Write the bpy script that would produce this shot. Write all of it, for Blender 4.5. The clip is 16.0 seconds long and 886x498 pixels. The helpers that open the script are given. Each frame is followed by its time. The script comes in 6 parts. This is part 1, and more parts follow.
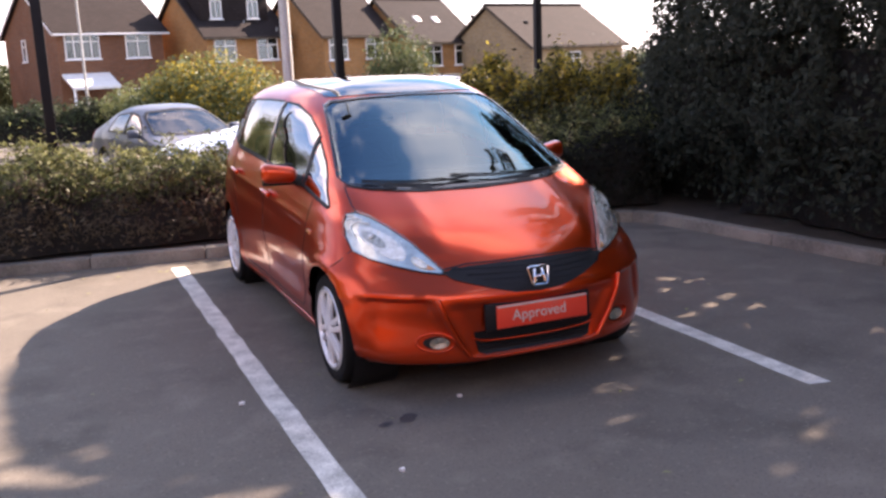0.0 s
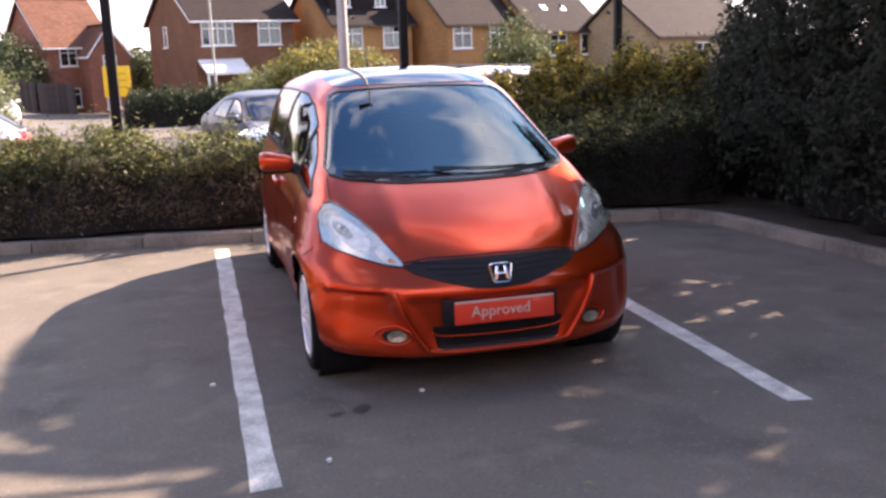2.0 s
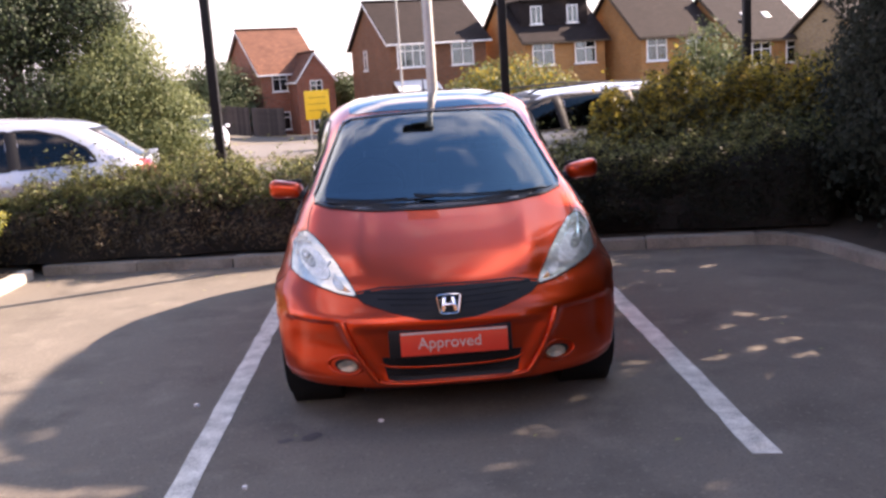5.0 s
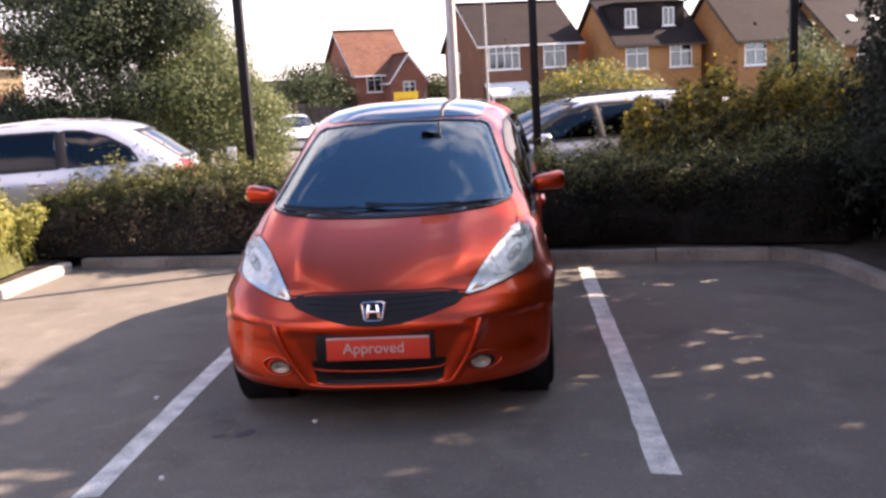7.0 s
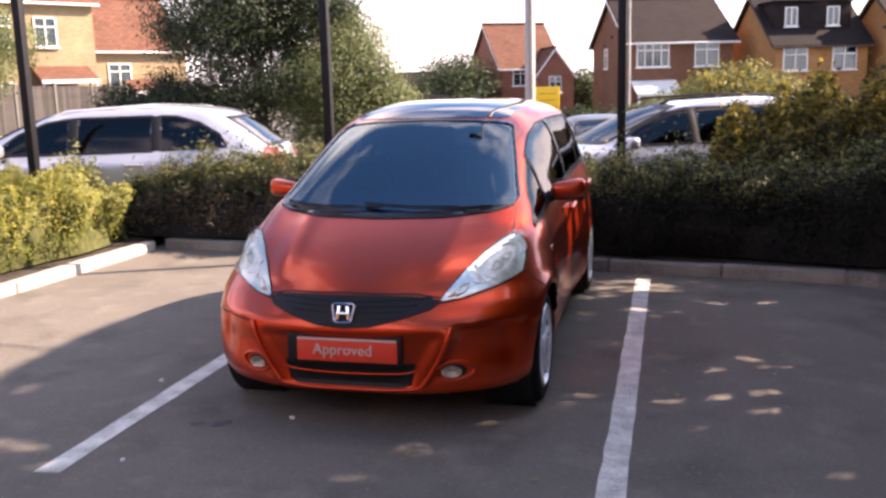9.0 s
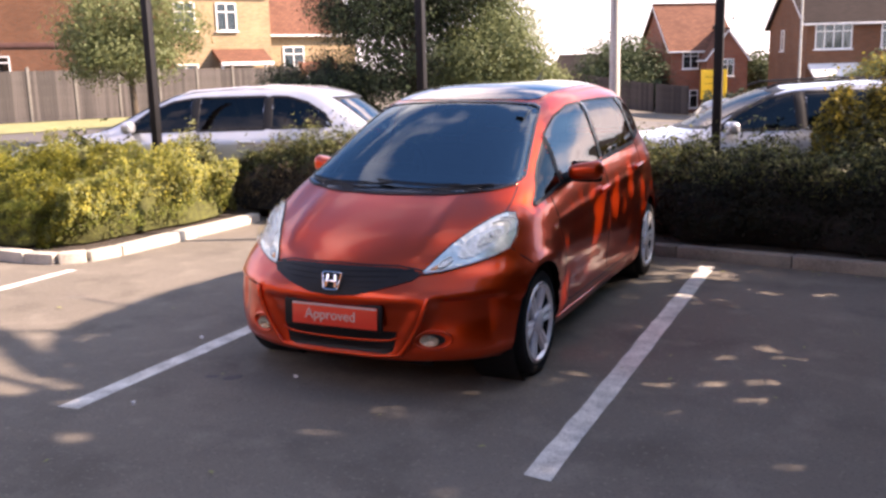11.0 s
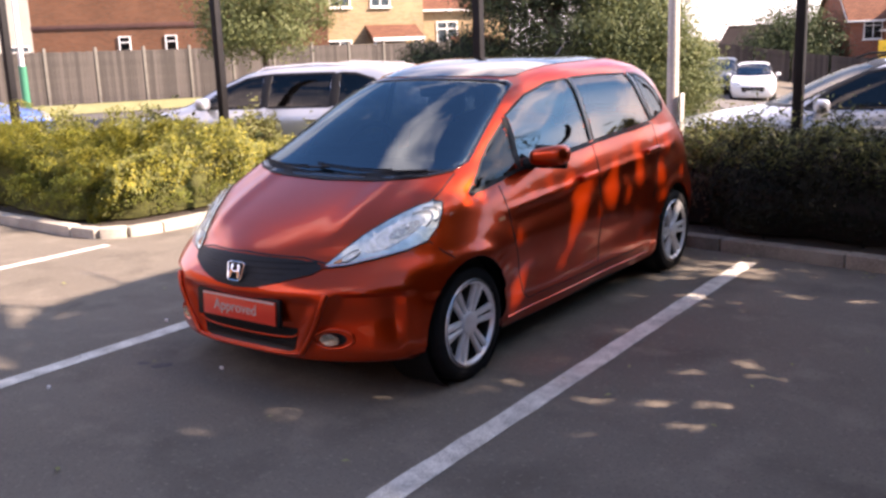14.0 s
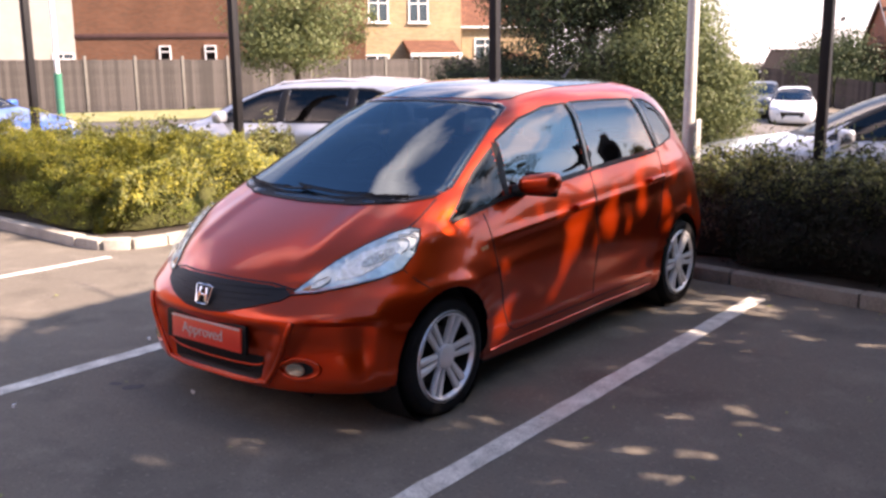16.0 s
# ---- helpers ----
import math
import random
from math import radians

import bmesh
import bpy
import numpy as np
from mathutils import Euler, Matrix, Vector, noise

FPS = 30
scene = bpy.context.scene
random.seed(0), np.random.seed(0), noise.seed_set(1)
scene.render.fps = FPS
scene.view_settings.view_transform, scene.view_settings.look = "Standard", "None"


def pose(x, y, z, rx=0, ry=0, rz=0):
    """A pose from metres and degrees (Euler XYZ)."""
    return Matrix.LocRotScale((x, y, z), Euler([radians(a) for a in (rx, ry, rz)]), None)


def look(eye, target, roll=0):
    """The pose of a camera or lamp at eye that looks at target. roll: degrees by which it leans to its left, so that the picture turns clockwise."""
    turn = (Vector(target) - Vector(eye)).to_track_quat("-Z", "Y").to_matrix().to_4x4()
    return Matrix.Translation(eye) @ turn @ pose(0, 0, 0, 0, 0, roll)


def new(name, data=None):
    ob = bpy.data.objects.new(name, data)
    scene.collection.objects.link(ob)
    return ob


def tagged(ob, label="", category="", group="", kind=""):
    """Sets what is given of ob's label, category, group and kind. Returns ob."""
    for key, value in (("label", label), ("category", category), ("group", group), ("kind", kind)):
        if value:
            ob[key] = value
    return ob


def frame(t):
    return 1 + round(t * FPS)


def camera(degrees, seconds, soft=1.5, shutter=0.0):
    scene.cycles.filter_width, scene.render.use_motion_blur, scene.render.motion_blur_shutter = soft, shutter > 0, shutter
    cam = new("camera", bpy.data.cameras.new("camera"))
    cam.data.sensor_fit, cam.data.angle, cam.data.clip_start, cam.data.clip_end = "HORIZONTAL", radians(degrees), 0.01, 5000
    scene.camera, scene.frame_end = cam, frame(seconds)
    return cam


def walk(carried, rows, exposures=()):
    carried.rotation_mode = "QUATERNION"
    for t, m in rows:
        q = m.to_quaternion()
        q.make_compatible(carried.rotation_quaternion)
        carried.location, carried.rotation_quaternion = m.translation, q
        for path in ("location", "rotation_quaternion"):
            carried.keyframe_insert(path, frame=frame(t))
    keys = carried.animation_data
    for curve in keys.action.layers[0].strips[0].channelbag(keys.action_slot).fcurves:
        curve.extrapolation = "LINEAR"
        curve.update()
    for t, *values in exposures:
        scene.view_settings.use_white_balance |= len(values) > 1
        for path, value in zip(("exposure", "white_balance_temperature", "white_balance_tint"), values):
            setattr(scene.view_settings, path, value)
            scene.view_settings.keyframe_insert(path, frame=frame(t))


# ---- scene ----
cam = camera(51.3, 16.0, soft=2.75)
PATH = [
    (0, (0.224, -0.071, 1.596), (0.994, 1.729, 1.183), -2.3),
    (0.5, (0.414, -0.094, 1.614), (1.129, 1.723, 1.179), -2.1),
    (1, (0.599, -0.198, 1.619), (1.244, 1.644, 1.18), -2.8),
    (1.5, (0.812, -0.319, 1.605), (1.352, 1.557, 1.171), -2.9),
    (2, (0.959, -0.291, 1.584), (1.461, 1.597, 1.158), -1.8),
    (2.5, (1.118, -0.3, 1.598), (1.555, 1.607, 1.182), -0.9),
    (3, (1.284, -0.334, 1.599), (1.656, 1.589, 1.192), -1.6),
    (3.5, (1.505, -0.435, 1.591), (1.795, 1.498, 1.17), -0.7),
    (4, (1.712, -0.46, 1.569), (1.897, 1.489, 1.161), -2.2),
    (4.5, (1.913, -0.387, 1.576), (2.052, 1.569, 1.179), -1.8),
    (4.7, (2.004, -0.384, 1.576), (2.111, 1.578, 1.2), -2.7),
    (6.8, (2.81, -0.46, 1.594), (2.667, 1.503, 1.236), -3.5),
    (7, (2.914, -0.47, 1.589), (2.753, 1.491, 1.233), -3.3),
    (7.5, (3.123, -0.474, 1.585), (2.85, 1.475, 1.233), -2.4),
    (8, (3.304, -0.416, 1.578), (2.948, 1.524, 1.246), -1.7),
    (8.2, (3.379, -0.351, 1.587), (2.983, 1.579, 1.248), -1.7),
    (10.3, (4.234, -0.206, 1.598), (3.577, 1.646, 1.225), -1.4),
    (10.5, (4.343, -0.206, 1.595), (3.61, 1.617, 1.222), -1.8),
    (11, (4.566, -0.142, 1.573), (3.738, 1.638, 1.189), -1.4),
    (11.5, (4.707, 0.037, 1.542), (3.822, 1.79, 1.165), -1.4),
    (12, (4.875, 0.175, 1.56), (3.942, 1.899, 1.168), -1.7),
    (12.5, (5.123, 0.284, 1.542), (4.114, 1.966, 1.151), -1.6),
    (13, (5.27, 0.441, 1.517), (4.215, 2.09, 1.113), -1.0),
    (13.5, (5.371, 0.628, 1.538), (4.253, 2.236, 1.133), -0.7),
    (14, (5.401, 0.797, 1.542), (4.259, 2.383, 1.116), -2.0),
    (14.5, (5.502, 0.951, 1.55), (4.32, 2.513, 1.149), -1.4),
    (15, (5.547, 1.055, 1.567), (4.353, 2.606, 1.157), -1.1),
    (15.5, (5.534, 1.097, 1.561), (4.339, 2.652, 1.164), -1.0),
    (16, (5.503, 1.104, 1.561), (4.295, 2.649, 1.169), -0.6),
]
EXPOSURES = [(0, 1.84, 8600, 34), (5, 1.82, 8600, 34), (11, 1.72, 8800, 34), (16, 1.72, 8800, 34)]
walk(cam, [(t, look(eye, target, roll)) for t, eye, target, roll in PATH], EXPOSURES)

# ---- light ----
SUN_TO = Vector((0.915 * math.cos(radians(37)), 0.404 * math.cos(radians(37)), math.sin(radians(37)))).normalized()
world = bpy.data.worlds.new("sky")
scene.world = world
world.use_nodes = True
wn, wl = world.node_tree.nodes, world.node_tree.links
wn.clear()
w_out, w_bg, w_sky = wn.new("ShaderNodeOutputWorld"), wn.new("ShaderNodeBackground"), wn.new("ShaderNodeTexSky")
w_sky.sky_type, w_sky.sun_disc = "NISHITA", False
w_sky.sun_elevation, w_sky.sun_rotation = radians(37), math.atan2(SUN_TO.x, SUN_TO.y)
w_sky.dust_density, w_sky.air_density, w_sky.ozone_density = 2.0, 1.15, 5.0
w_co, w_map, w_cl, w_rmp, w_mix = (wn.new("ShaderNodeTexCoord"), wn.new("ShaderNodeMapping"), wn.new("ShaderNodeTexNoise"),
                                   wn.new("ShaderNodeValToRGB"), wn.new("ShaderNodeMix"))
# noise offset chosen so that bright cloud is mirrored in the windscreen
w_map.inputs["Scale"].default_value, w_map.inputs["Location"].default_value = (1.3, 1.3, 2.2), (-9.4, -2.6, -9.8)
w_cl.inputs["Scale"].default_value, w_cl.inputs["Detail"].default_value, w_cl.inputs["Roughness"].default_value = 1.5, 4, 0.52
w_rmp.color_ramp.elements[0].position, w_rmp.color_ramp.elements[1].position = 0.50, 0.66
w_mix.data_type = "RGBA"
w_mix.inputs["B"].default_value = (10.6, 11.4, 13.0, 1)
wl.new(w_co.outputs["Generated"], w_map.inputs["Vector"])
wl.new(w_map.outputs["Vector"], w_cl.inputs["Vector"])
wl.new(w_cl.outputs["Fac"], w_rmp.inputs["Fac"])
w_sep, w_low, w_max = wn.new("ShaderNodeSeparateXYZ"), wn.new("ShaderNodeMapRange"), wn.new("ShaderNodeMath")
w_low.inputs["From Min"].default_value, w_low.inputs["From Max"].default_value = 0.02, 0.34
w_low.inputs["To Min"].default_value, w_low.inputs["To Max"].default_value = 0.68, 0.0
w_max.operation = "MAXIMUM"
wl.new(w_co.outputs["Generated"], w_sep.inputs["Vector"])
wl.new(w_sep.outputs["Z"], w_low.inputs["Value"])
wl.new(w_rmp.outputs["Color"], w_max.inputs[0])
wl.new(w_low.outputs["Result"], w_max.inputs[1])
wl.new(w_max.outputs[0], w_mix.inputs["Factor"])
w_blue = wn.new("ShaderNodeMix")
w_blue.data_type, w_blue.blend_type = "RGBA", "MULTIPLY"
w_blue.inputs["Factor"].default_value = 1.0
w_blue.inputs["B"].default_value = (0.38, 0.90, 1.26, 1)
wl.new(w_sky.outputs["Color"], w_blue.inputs["A"])
wl.new(w_blue.outputs["Result"], w_mix.inputs["A"])
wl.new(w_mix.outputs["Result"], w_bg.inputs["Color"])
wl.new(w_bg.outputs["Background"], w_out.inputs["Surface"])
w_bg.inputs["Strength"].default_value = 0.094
sun = new("sun", bpy.data.lights.new("sun", "SUN"))
sun.data.energy, sun.data.angle, sun.data.color = 5.0, radians(0.55), (1.0, 0.99, 0.94)
sun.matrix_world = look(SUN_TO * 60, (0, 0, 0))


# ---- materials ----
def mat(name, base, rough=0.6, metal=0.0, var=0.25, scale=6.0, fine=60.0, bump=0.15, tint=None, coat=0.0, random_tint=0.0, spec=0.5):
    """A surface with broad stains and fine grain in its colour, its gloss and its relief."""
    m = bpy.data.materials.new(name)
    m.use_nodes = True
    n, l = m.node_tree.nodes, m.node_tree.links
    p = n["Principled BSDF"]
    p.inputs["Roughness"].default_value, p.inputs["Metallic"].default_value = rough, metal
    p.inputs["Coat Weight"].default_value, p.inputs["Specular IOR Level"].default_value = coat, spec
    p.inputs["Coat Roughness"].default_value = 0.04
    co = n.new("ShaderNodeTexCoord")
    a, b = n.new("ShaderNodeTexNoise"), n.new("ShaderNodeTexNoise")
    a.inputs["Scale"].default_value, a.inputs["Detail"].default_value = scale, 5
    b.inputs["Scale"].default_value, b.inputs["Detail"].default_value = fine, 3
    l.new(co.outputs["Object"], a.inputs["Vector"])
    l.new(co.outputs["Object"], b.inputs["Vector"])
    add = n.new("ShaderNodeMath")
    add.operation = "MULTIPLY_ADD"
    add.inputs[1].default_value = 0.5
    half = n.new("ShaderNodeMath")
    half.operation = "MULTIPLY"
    half.inputs[1].default_value = 0.5
    l.new(a.outputs["Fac"], half.inputs[0])
    l.new(b.outputs["Fac"], add.inputs[0])
    l.new(half.outputs[0], add.inputs[2])
    fac = add.outputs[0]
    if random_tint:
        info = n.new("ShaderNodeObjectInfo")
        r = n.new("ShaderNodeMath")
        r.operation = "MULTIPLY_ADD"
        r.inputs[1].default_value = random_tint
        l.new(info.outputs["Random"], r.inputs[0])
        l.new(fac, r.inputs[2])
        sub = n.new("ShaderNodeMath")
        sub.operation = "SUBTRACT"
        sub.inputs[1].default_value = random_tint / 2
        l.new(r.outputs[0], sub.inputs[0])
        fac = sub.outputs[0]
    ramp = n.new("ShaderNodeValToRGB")
    other = tint or tuple(c * (1 - var) for c in base)
    ramp.color_ramp.elements[0].position, ramp.color_ramp.elements[1].position = 0.36, 0.64
    ramp.color_ramp.elements[0].color = (*other, 1)
    ramp.color_ramp.elements[1].color = (*(min(1, c * (1 + var * 0.4)) for c in base), 1)
    l.new(fac, ramp.inputs["Fac"])
    l.new(ramp.outputs["Color"], p.inputs["Base Color"])
    if bump:
        bp = n.new("ShaderNodeBump")
        bp.inputs["Strength"].default_value, bp.inputs["Distance"].default_value = bump, 0.02
        l.new(add.outputs[0], bp.inputs["Height"])
        l.new(bp.outputs["Normal"], p.inputs["Normal"])
    return m


def leafy(name, a, b, light=0.35, rough=0.5, clump=4.5):
    """Leaves: colours that drift from clump to clump and a little from leaf to leaf, light let through."""
    m = bpy.data.materials.new(name)
    m.use_nodes = True
    n, l = m.node_tree.nodes, m.node_tree.links
    p, out = n["Principled BSDF"], n["Material Output"]
    p.inputs["Roughness"].default_value = rough
    p.inputs["Specular IOR Level"].default_value = 0.18
    geo, ramp, tr, mx = n.new("ShaderNodeNewGeometry"), n.new("ShaderNodeValToRGB"), n.new("ShaderNodeBsdfTranslucent"), n.new("ShaderNodeMixShader")
    ramp.color_ramp.elements[0].color, ramp.color_ramp.elements[1].color = (*a, 1), (*b, 1)
    co, no, own, both = n.new("ShaderNodeTexCoord"), n.new("ShaderNodeTexNoise"), n.new("ShaderNodeMath"), n.new("ShaderNodeMath")
    no.inputs["Scale"].default_value, no.inputs["Detail"].default_value = clump, 3
    own.operation, both.operation = "MULTIPLY_ADD", "MULTIPLY_ADD"
    own.inputs[1].default_value, own.inputs[2].default_value = 0.30, -0.455
    both.inputs[1].default_value = 1.6
    l.new(co.outputs["Object"], no.inputs["Vector"])
    l.new(geo.outputs["Random Per Island"], own.inputs[0])
    l.new(no.outputs["Fac"], both.inputs[0])
    l.new(own.outputs[0], both.inputs[2])
    l.new(both.outputs[0], ramp.inputs["Fac"])
    l.new(ramp.outputs["Color"], p.inputs["Base Color"])
    l.new(ramp.outputs["Color"], tr.inputs["Color"])
    mx.inputs["Fac"].default_value = light
    l.new(p.outputs["BSDF"], mx.inputs[1])
    l.new(tr.outputs["BSDF"], mx.inputs[2])
    l.new(mx.outputs["Shader"], out.inputs["Surface"])
    return m


def glass(name, tint, rough=0.02, clear=0.5, most=1.0, sheen=(0.8, 0.8, 0.8)):
    """Thin car or window glass: a clear tinted pane with mirror gloss."""
    m = bpy.data.materials.new(name)
    m.use_nodes = True
    n, l = m.node_tree.nodes, m.node_tree.links
    n.remove(n["Principled BSDF"])
    out = n["Material Output"]
    gl, tr, mx, fr = n.new("ShaderNodeBsdfGlossy"), n.new("ShaderNodeBsdfTransparent"), n.new("ShaderNodeMixShader"), n.new("ShaderNodeFresnel")
    fr.inputs["IOR"].default_value = clear
    gl.inputs["Roughness"].default_value = rough
    gl.inputs["Color"].default_value = (*sheen, 1)
    tr.inputs["Color"].default_value = (*tint, 1)
    cap = n.new("ShaderNodeMath")
    cap.operation = "MULTIPLY"
    cap.inputs[1].default_value = most
    l.new(fr.outputs["Fac"], cap.inputs[0])
    l.new(cap.outputs[0], mx.inputs["Fac"])
    l.new(tr.outputs["BSDF"], mx.inputs[1])
    l.new(gl.outputs["BSDF"], mx.inputs[2])
    l.new(mx.outputs["Shader"], out.inputs["Surface"])
    return m


def banded(name, brick_col, mortar, w, h, gap, var=0.3, rough=0.85):
    """Courses of brick or tile on far walls and roofs."""
    m = bpy.data.materials.new(name)
    m.use_nodes = True
    n, l = m.node_tree.nodes, m.node_tree.links
    p = n["Principled BSDF"]
    p.inputs["Roughness"].default_value, p.inputs["Specular IOR Level"].default_value = rough, 0.15
    uv, br, no, mx = n.new("ShaderNodeUVMap"), n.new("ShaderNodeTexBrick"), n.new("ShaderNodeTexNoise"), n.new("ShaderNodeMix")
    br.inputs["Color1"].default_value = (*brick_col, 1)
    br.inputs["Color2"].default_value = (*(c * (1 - var) for c in brick_col), 1)
    br.inputs["Mortar"].default_value = (*mortar, 1)
    br.inputs["Scale"].default_value = 1.0
    br.inputs["Brick Width"].default_value, br.inputs["Row Height"].default_value, br.inputs["Mortar Size"].default_value = w, h, gap
    no.inputs["Scale"].default_value, no.inputs["Detail"].default_value = 0.8, 4
    l.new(uv.outputs["UV"], br.inputs["Vector"])
    l.new(uv.outputs["UV"], no.inputs["Vector"])
    mx.data_type, mx.blend_type = "RGBA", "MULTIPLY"
    mx.inputs["Factor"].default_value = 0.5
    l.new(br.outputs["Color"], mx.inputs["A"])
    l.new(no.outputs["Fac"], mx.inputs["B"])
    l.new(mx.outputs["Result"], p.inputs["Base Color"])
    bp = n.new("ShaderNodeBump")
    bp.inputs["Strength"].default_value = 0.3
    l.new(br.outputs["Fac"], bp.inputs["Height"])
    bp.invert = True
    l.new(bp.outputs["Normal"], p.inputs["Normal"])
    return m


def tarmac(name, base, dark, dust):
    """Worn asphalt: broad patches, dark rolled-in oil, pale dust and a fine stone grain."""
    m = mat(name, base, 0.95, var=0.22, scale=0.7, fine=240, bump=0.35, tint=tuple(c * 0.80 for c in base), spec=0.10)
    n, l = m.node_tree.nodes, m.node_tree.links
    p = n["Principled BSDF"]
    col = p.inputs["Base Color"].links[0].from_socket
    co = n.new("ShaderNodeTexCoord")
    for scale, lo, hi, tone, most, detail in ((1.9, 0.52, 0.70, dark, 0.62, 6), (3.3, 0.54, 0.74, dust, 0.6, 7), (38.0, 0.60, 0.70, dust, 0.6, 2), (70.0, 0.58, 0.66, dark, 0.6, 2)):
        no, mr, mx = n.new("ShaderNodeTexNoise"), n.new("ShaderNodeMapRange"), n.new("ShaderNodeMix")
        no.inputs["Scale"].default_value, no.inputs["Detail"].default_value = scale, detail
        l.new(co.outputs["Object"], no.inputs["Vector"])
        mr.inputs["From Min"].default_value, mr.inputs["From Max"].default_value, mr.inputs["To Max"].default_value = lo, hi, most
        l.new(no.outputs["Fac"], mr.inputs["Value"])
        mx.data_type = "RGBA"
        mx.inputs["B"].default_value = (*tone, 1)
        l.new(mr.outputs["Result"], mx.inputs["Factor"])
        l.new(col, mx.inputs["A"])
        col = mx.outputs["Result"]
    l.new(col, p.inputs["Base Color"])
    return m


ASPHALT = tarmac("asphalt", (0.164, 0.147, 0.124), (0.094, 0.084, 0.071), (0.224, 0.202, 0.170))
ROAD = mat("road_asphalt", (0.085, 0.08, 0.077), 0.9, var=0.25, scale=0.6, fine=200, bump=0.3)
KERB = mat("kerb_concrete", (0.24, 0.213, 0.175), 0.92, var=0.5, scale=5, fine=120, bump=0.3, random_tint=0.15)
KERB_PALE = mat("pale_kerb_concrete", (0.46, 0.425, 0.365), 0.92, var=0.35, scale=4, fine=120, bump=0.3, random_tint=0.15)
LINE = mat("line_paint", (0.62, 0.61, 0.55), 0.8, var=0.5, scale=9, fine=140, bump=0.25, spec=0.2)
SOIL = mat("soil", (0.055, 0.042, 0.031), 0.95, var=0.5, scale=7, fine=90, bump=0.6)
GRASS = mat("grass", (0.25, 0.245, 0.105), 0.9, var=0.45, scale=2, fine=60, bump=0.5)
PAVE = mat("paving", (0.13, 0.12, 0.11), 0.9, var=0.25, scale=2, fine=80, bump=0.2)
PAINT_RED = mat("orange_red_paint", (0.64, 0.048, 0.004), 0.30, metal=0.84, var=0.06, scale=3, fine=900, bump=0.0, coat=0.65)
PAINT_SILVER = mat("silver_paint", (0.50, 0.53, 0.58), 0.28, metal=0.5, var=0.05, scale=2, fine=600, bump=0.0, coat=0.9)
PAINT_WHITE = mat("white_paint", (0.78, 0.79, 0.80), 0.3, var=0.04, scale=2, fine=300, bump=0.0, coat=0.9)
PAINT_GREY = mat("grey_blue_paint", (0.06, 0.075, 0.10), 0.36, metal=0.2, var=0.06, scale=2, fine=600, bump=0.0, coat=0.3)
PAINT_BLUE = mat("blue_paint", (0.03, 0.14, 0.52), 0.28, metal=0.2, var=0.06, scale=2, fine=600, bump=0.0, coat=0.9)
BLACK_GLOSS = mat("black_gloss", (0.010, 0.010, 0.012), 0.22, var=0.2, scale=8, fine=300, bump=0.0, coat=0.4)
ROOF_GLASS = mat("roof_glass", (0.012, 0.016, 0.018), 0.06, var=0.2, scale=8, fine=300, bump=0.0, coat=0.7, spec=0.6)
BOWL = mat("lamp_bowl", (0.95, 0.95, 0.90), 0.14, metal=0.65, var=0.3, scale=40, fine=110, bump=0.6)
BLACK_TRIM = mat("black_plastic", (0.010, 0.010, 0.011), 0.5, var=0.3, scale=8, fine=300, bump=0.1, spec=0.25)
RUBBER = mat("tyre_rubber", (0.010, 0.010, 0.011), 0.85, var=0.35, scale=12, fine=200, bump=0.2, spec=0.2)
ALLOY = mat("alloy", (0.90, 0.90, 0.91), 0.24, metal=0.35, var=0.1, scale=14, fine=200, bump=0.02)
CHROME = mat("chrome", (0.85, 0.86, 0.88), 0.08, metal=1.0, var=0.05, scale=10, fine=100, bump=0.0)
DARK_METAL = mat("dark_metal", (0.05, 0.05, 0.053), 0.5, metal=0.6, var=0.3, scale=10, fine=100, bump=0.05)
SEAT = mat("seat_cloth", (0.035, 0.035, 0.04), 0.9, var=0.3, scale=20, fine=300, bump=0.2)
DASH = mat("dashboard_plastic", (0.03, 0.03, 0.034), 0.7, var=0.2, scale=20, fine=300, bump=0.1)
LAMP_SHELL = mat("lamp_reflector", (0.88, 0.89, 0.84), 0.20, metal=0.7, var=0.25, scale=14, fine=40, bump=0.2)
BOWL_DARK = mat("lamp_bowl_centre", (0.60, 0.61, 0.58), 0.2, metal=0.7, var=0.5, scale=45, fine=90, bump=0.3)
FOG_GLASS = mat("fog_lamp_reflector", (0.58, 0.55, 0.50), 0.16, metal=0.8, var=0.7, scale=60, fine=160, bump=0.3)
AMBER = mat("amber_lens", (0.70, 0.30, 0.14), 0.15, var=0.1, scale=30, fine=200, bump=0.02)
TAIL = mat("red_lens", (0.42, 0.012, 0.012), 0.14, var=0.15, scale=30, fine=200, bump=0.02, coat=0.6)
PLATE_RED = mat("plate_red", (0.80, 0.055, 0.025), 0.3, var=0.06, scale=12, fine=200, bump=0.0, coat=0.4)
PLATE_TEXT = mat("plate_text", (0.60, 0.48, 0.42), 0.4, var=0.1, scale=20, fine=200, bump=0.0)
PLATE_YELLOW = mat("plate_yellow", (0.75, 0.55, 0.06), 0.4, var=0.1, scale=10, fine=200, bump=0.0)
SIGN_YELLOW = mat("sign_yellow", (0.85, 0.50, 0.02), 0.5, var=0.1, scale=4, fine=60, bump=0.0)
SIGN_INK = mat("faded_sign_ink", (0.40, 0.20, 0.01), 0.6, var=0.2, scale=8, fine=60, bump=0.0)
SIGN_WHITE = mat("sign_white", (0.75, 0.75, 0.73), 0.5, var=0.1, scale=4, fine=60, bump=0.0)
POST_BLACK = mat("black_post_paint", (0.010, 0.009, 0.010), 0.6, var=0.4, scale=7, fine=90, bump=0.15, spec=0.2)
POST_GALV = mat("galvanised_steel", (0.46, 0.45, 0.42), 0.55, metal=0.4, var=0.25, scale=5, fine=60, bump=0.1)
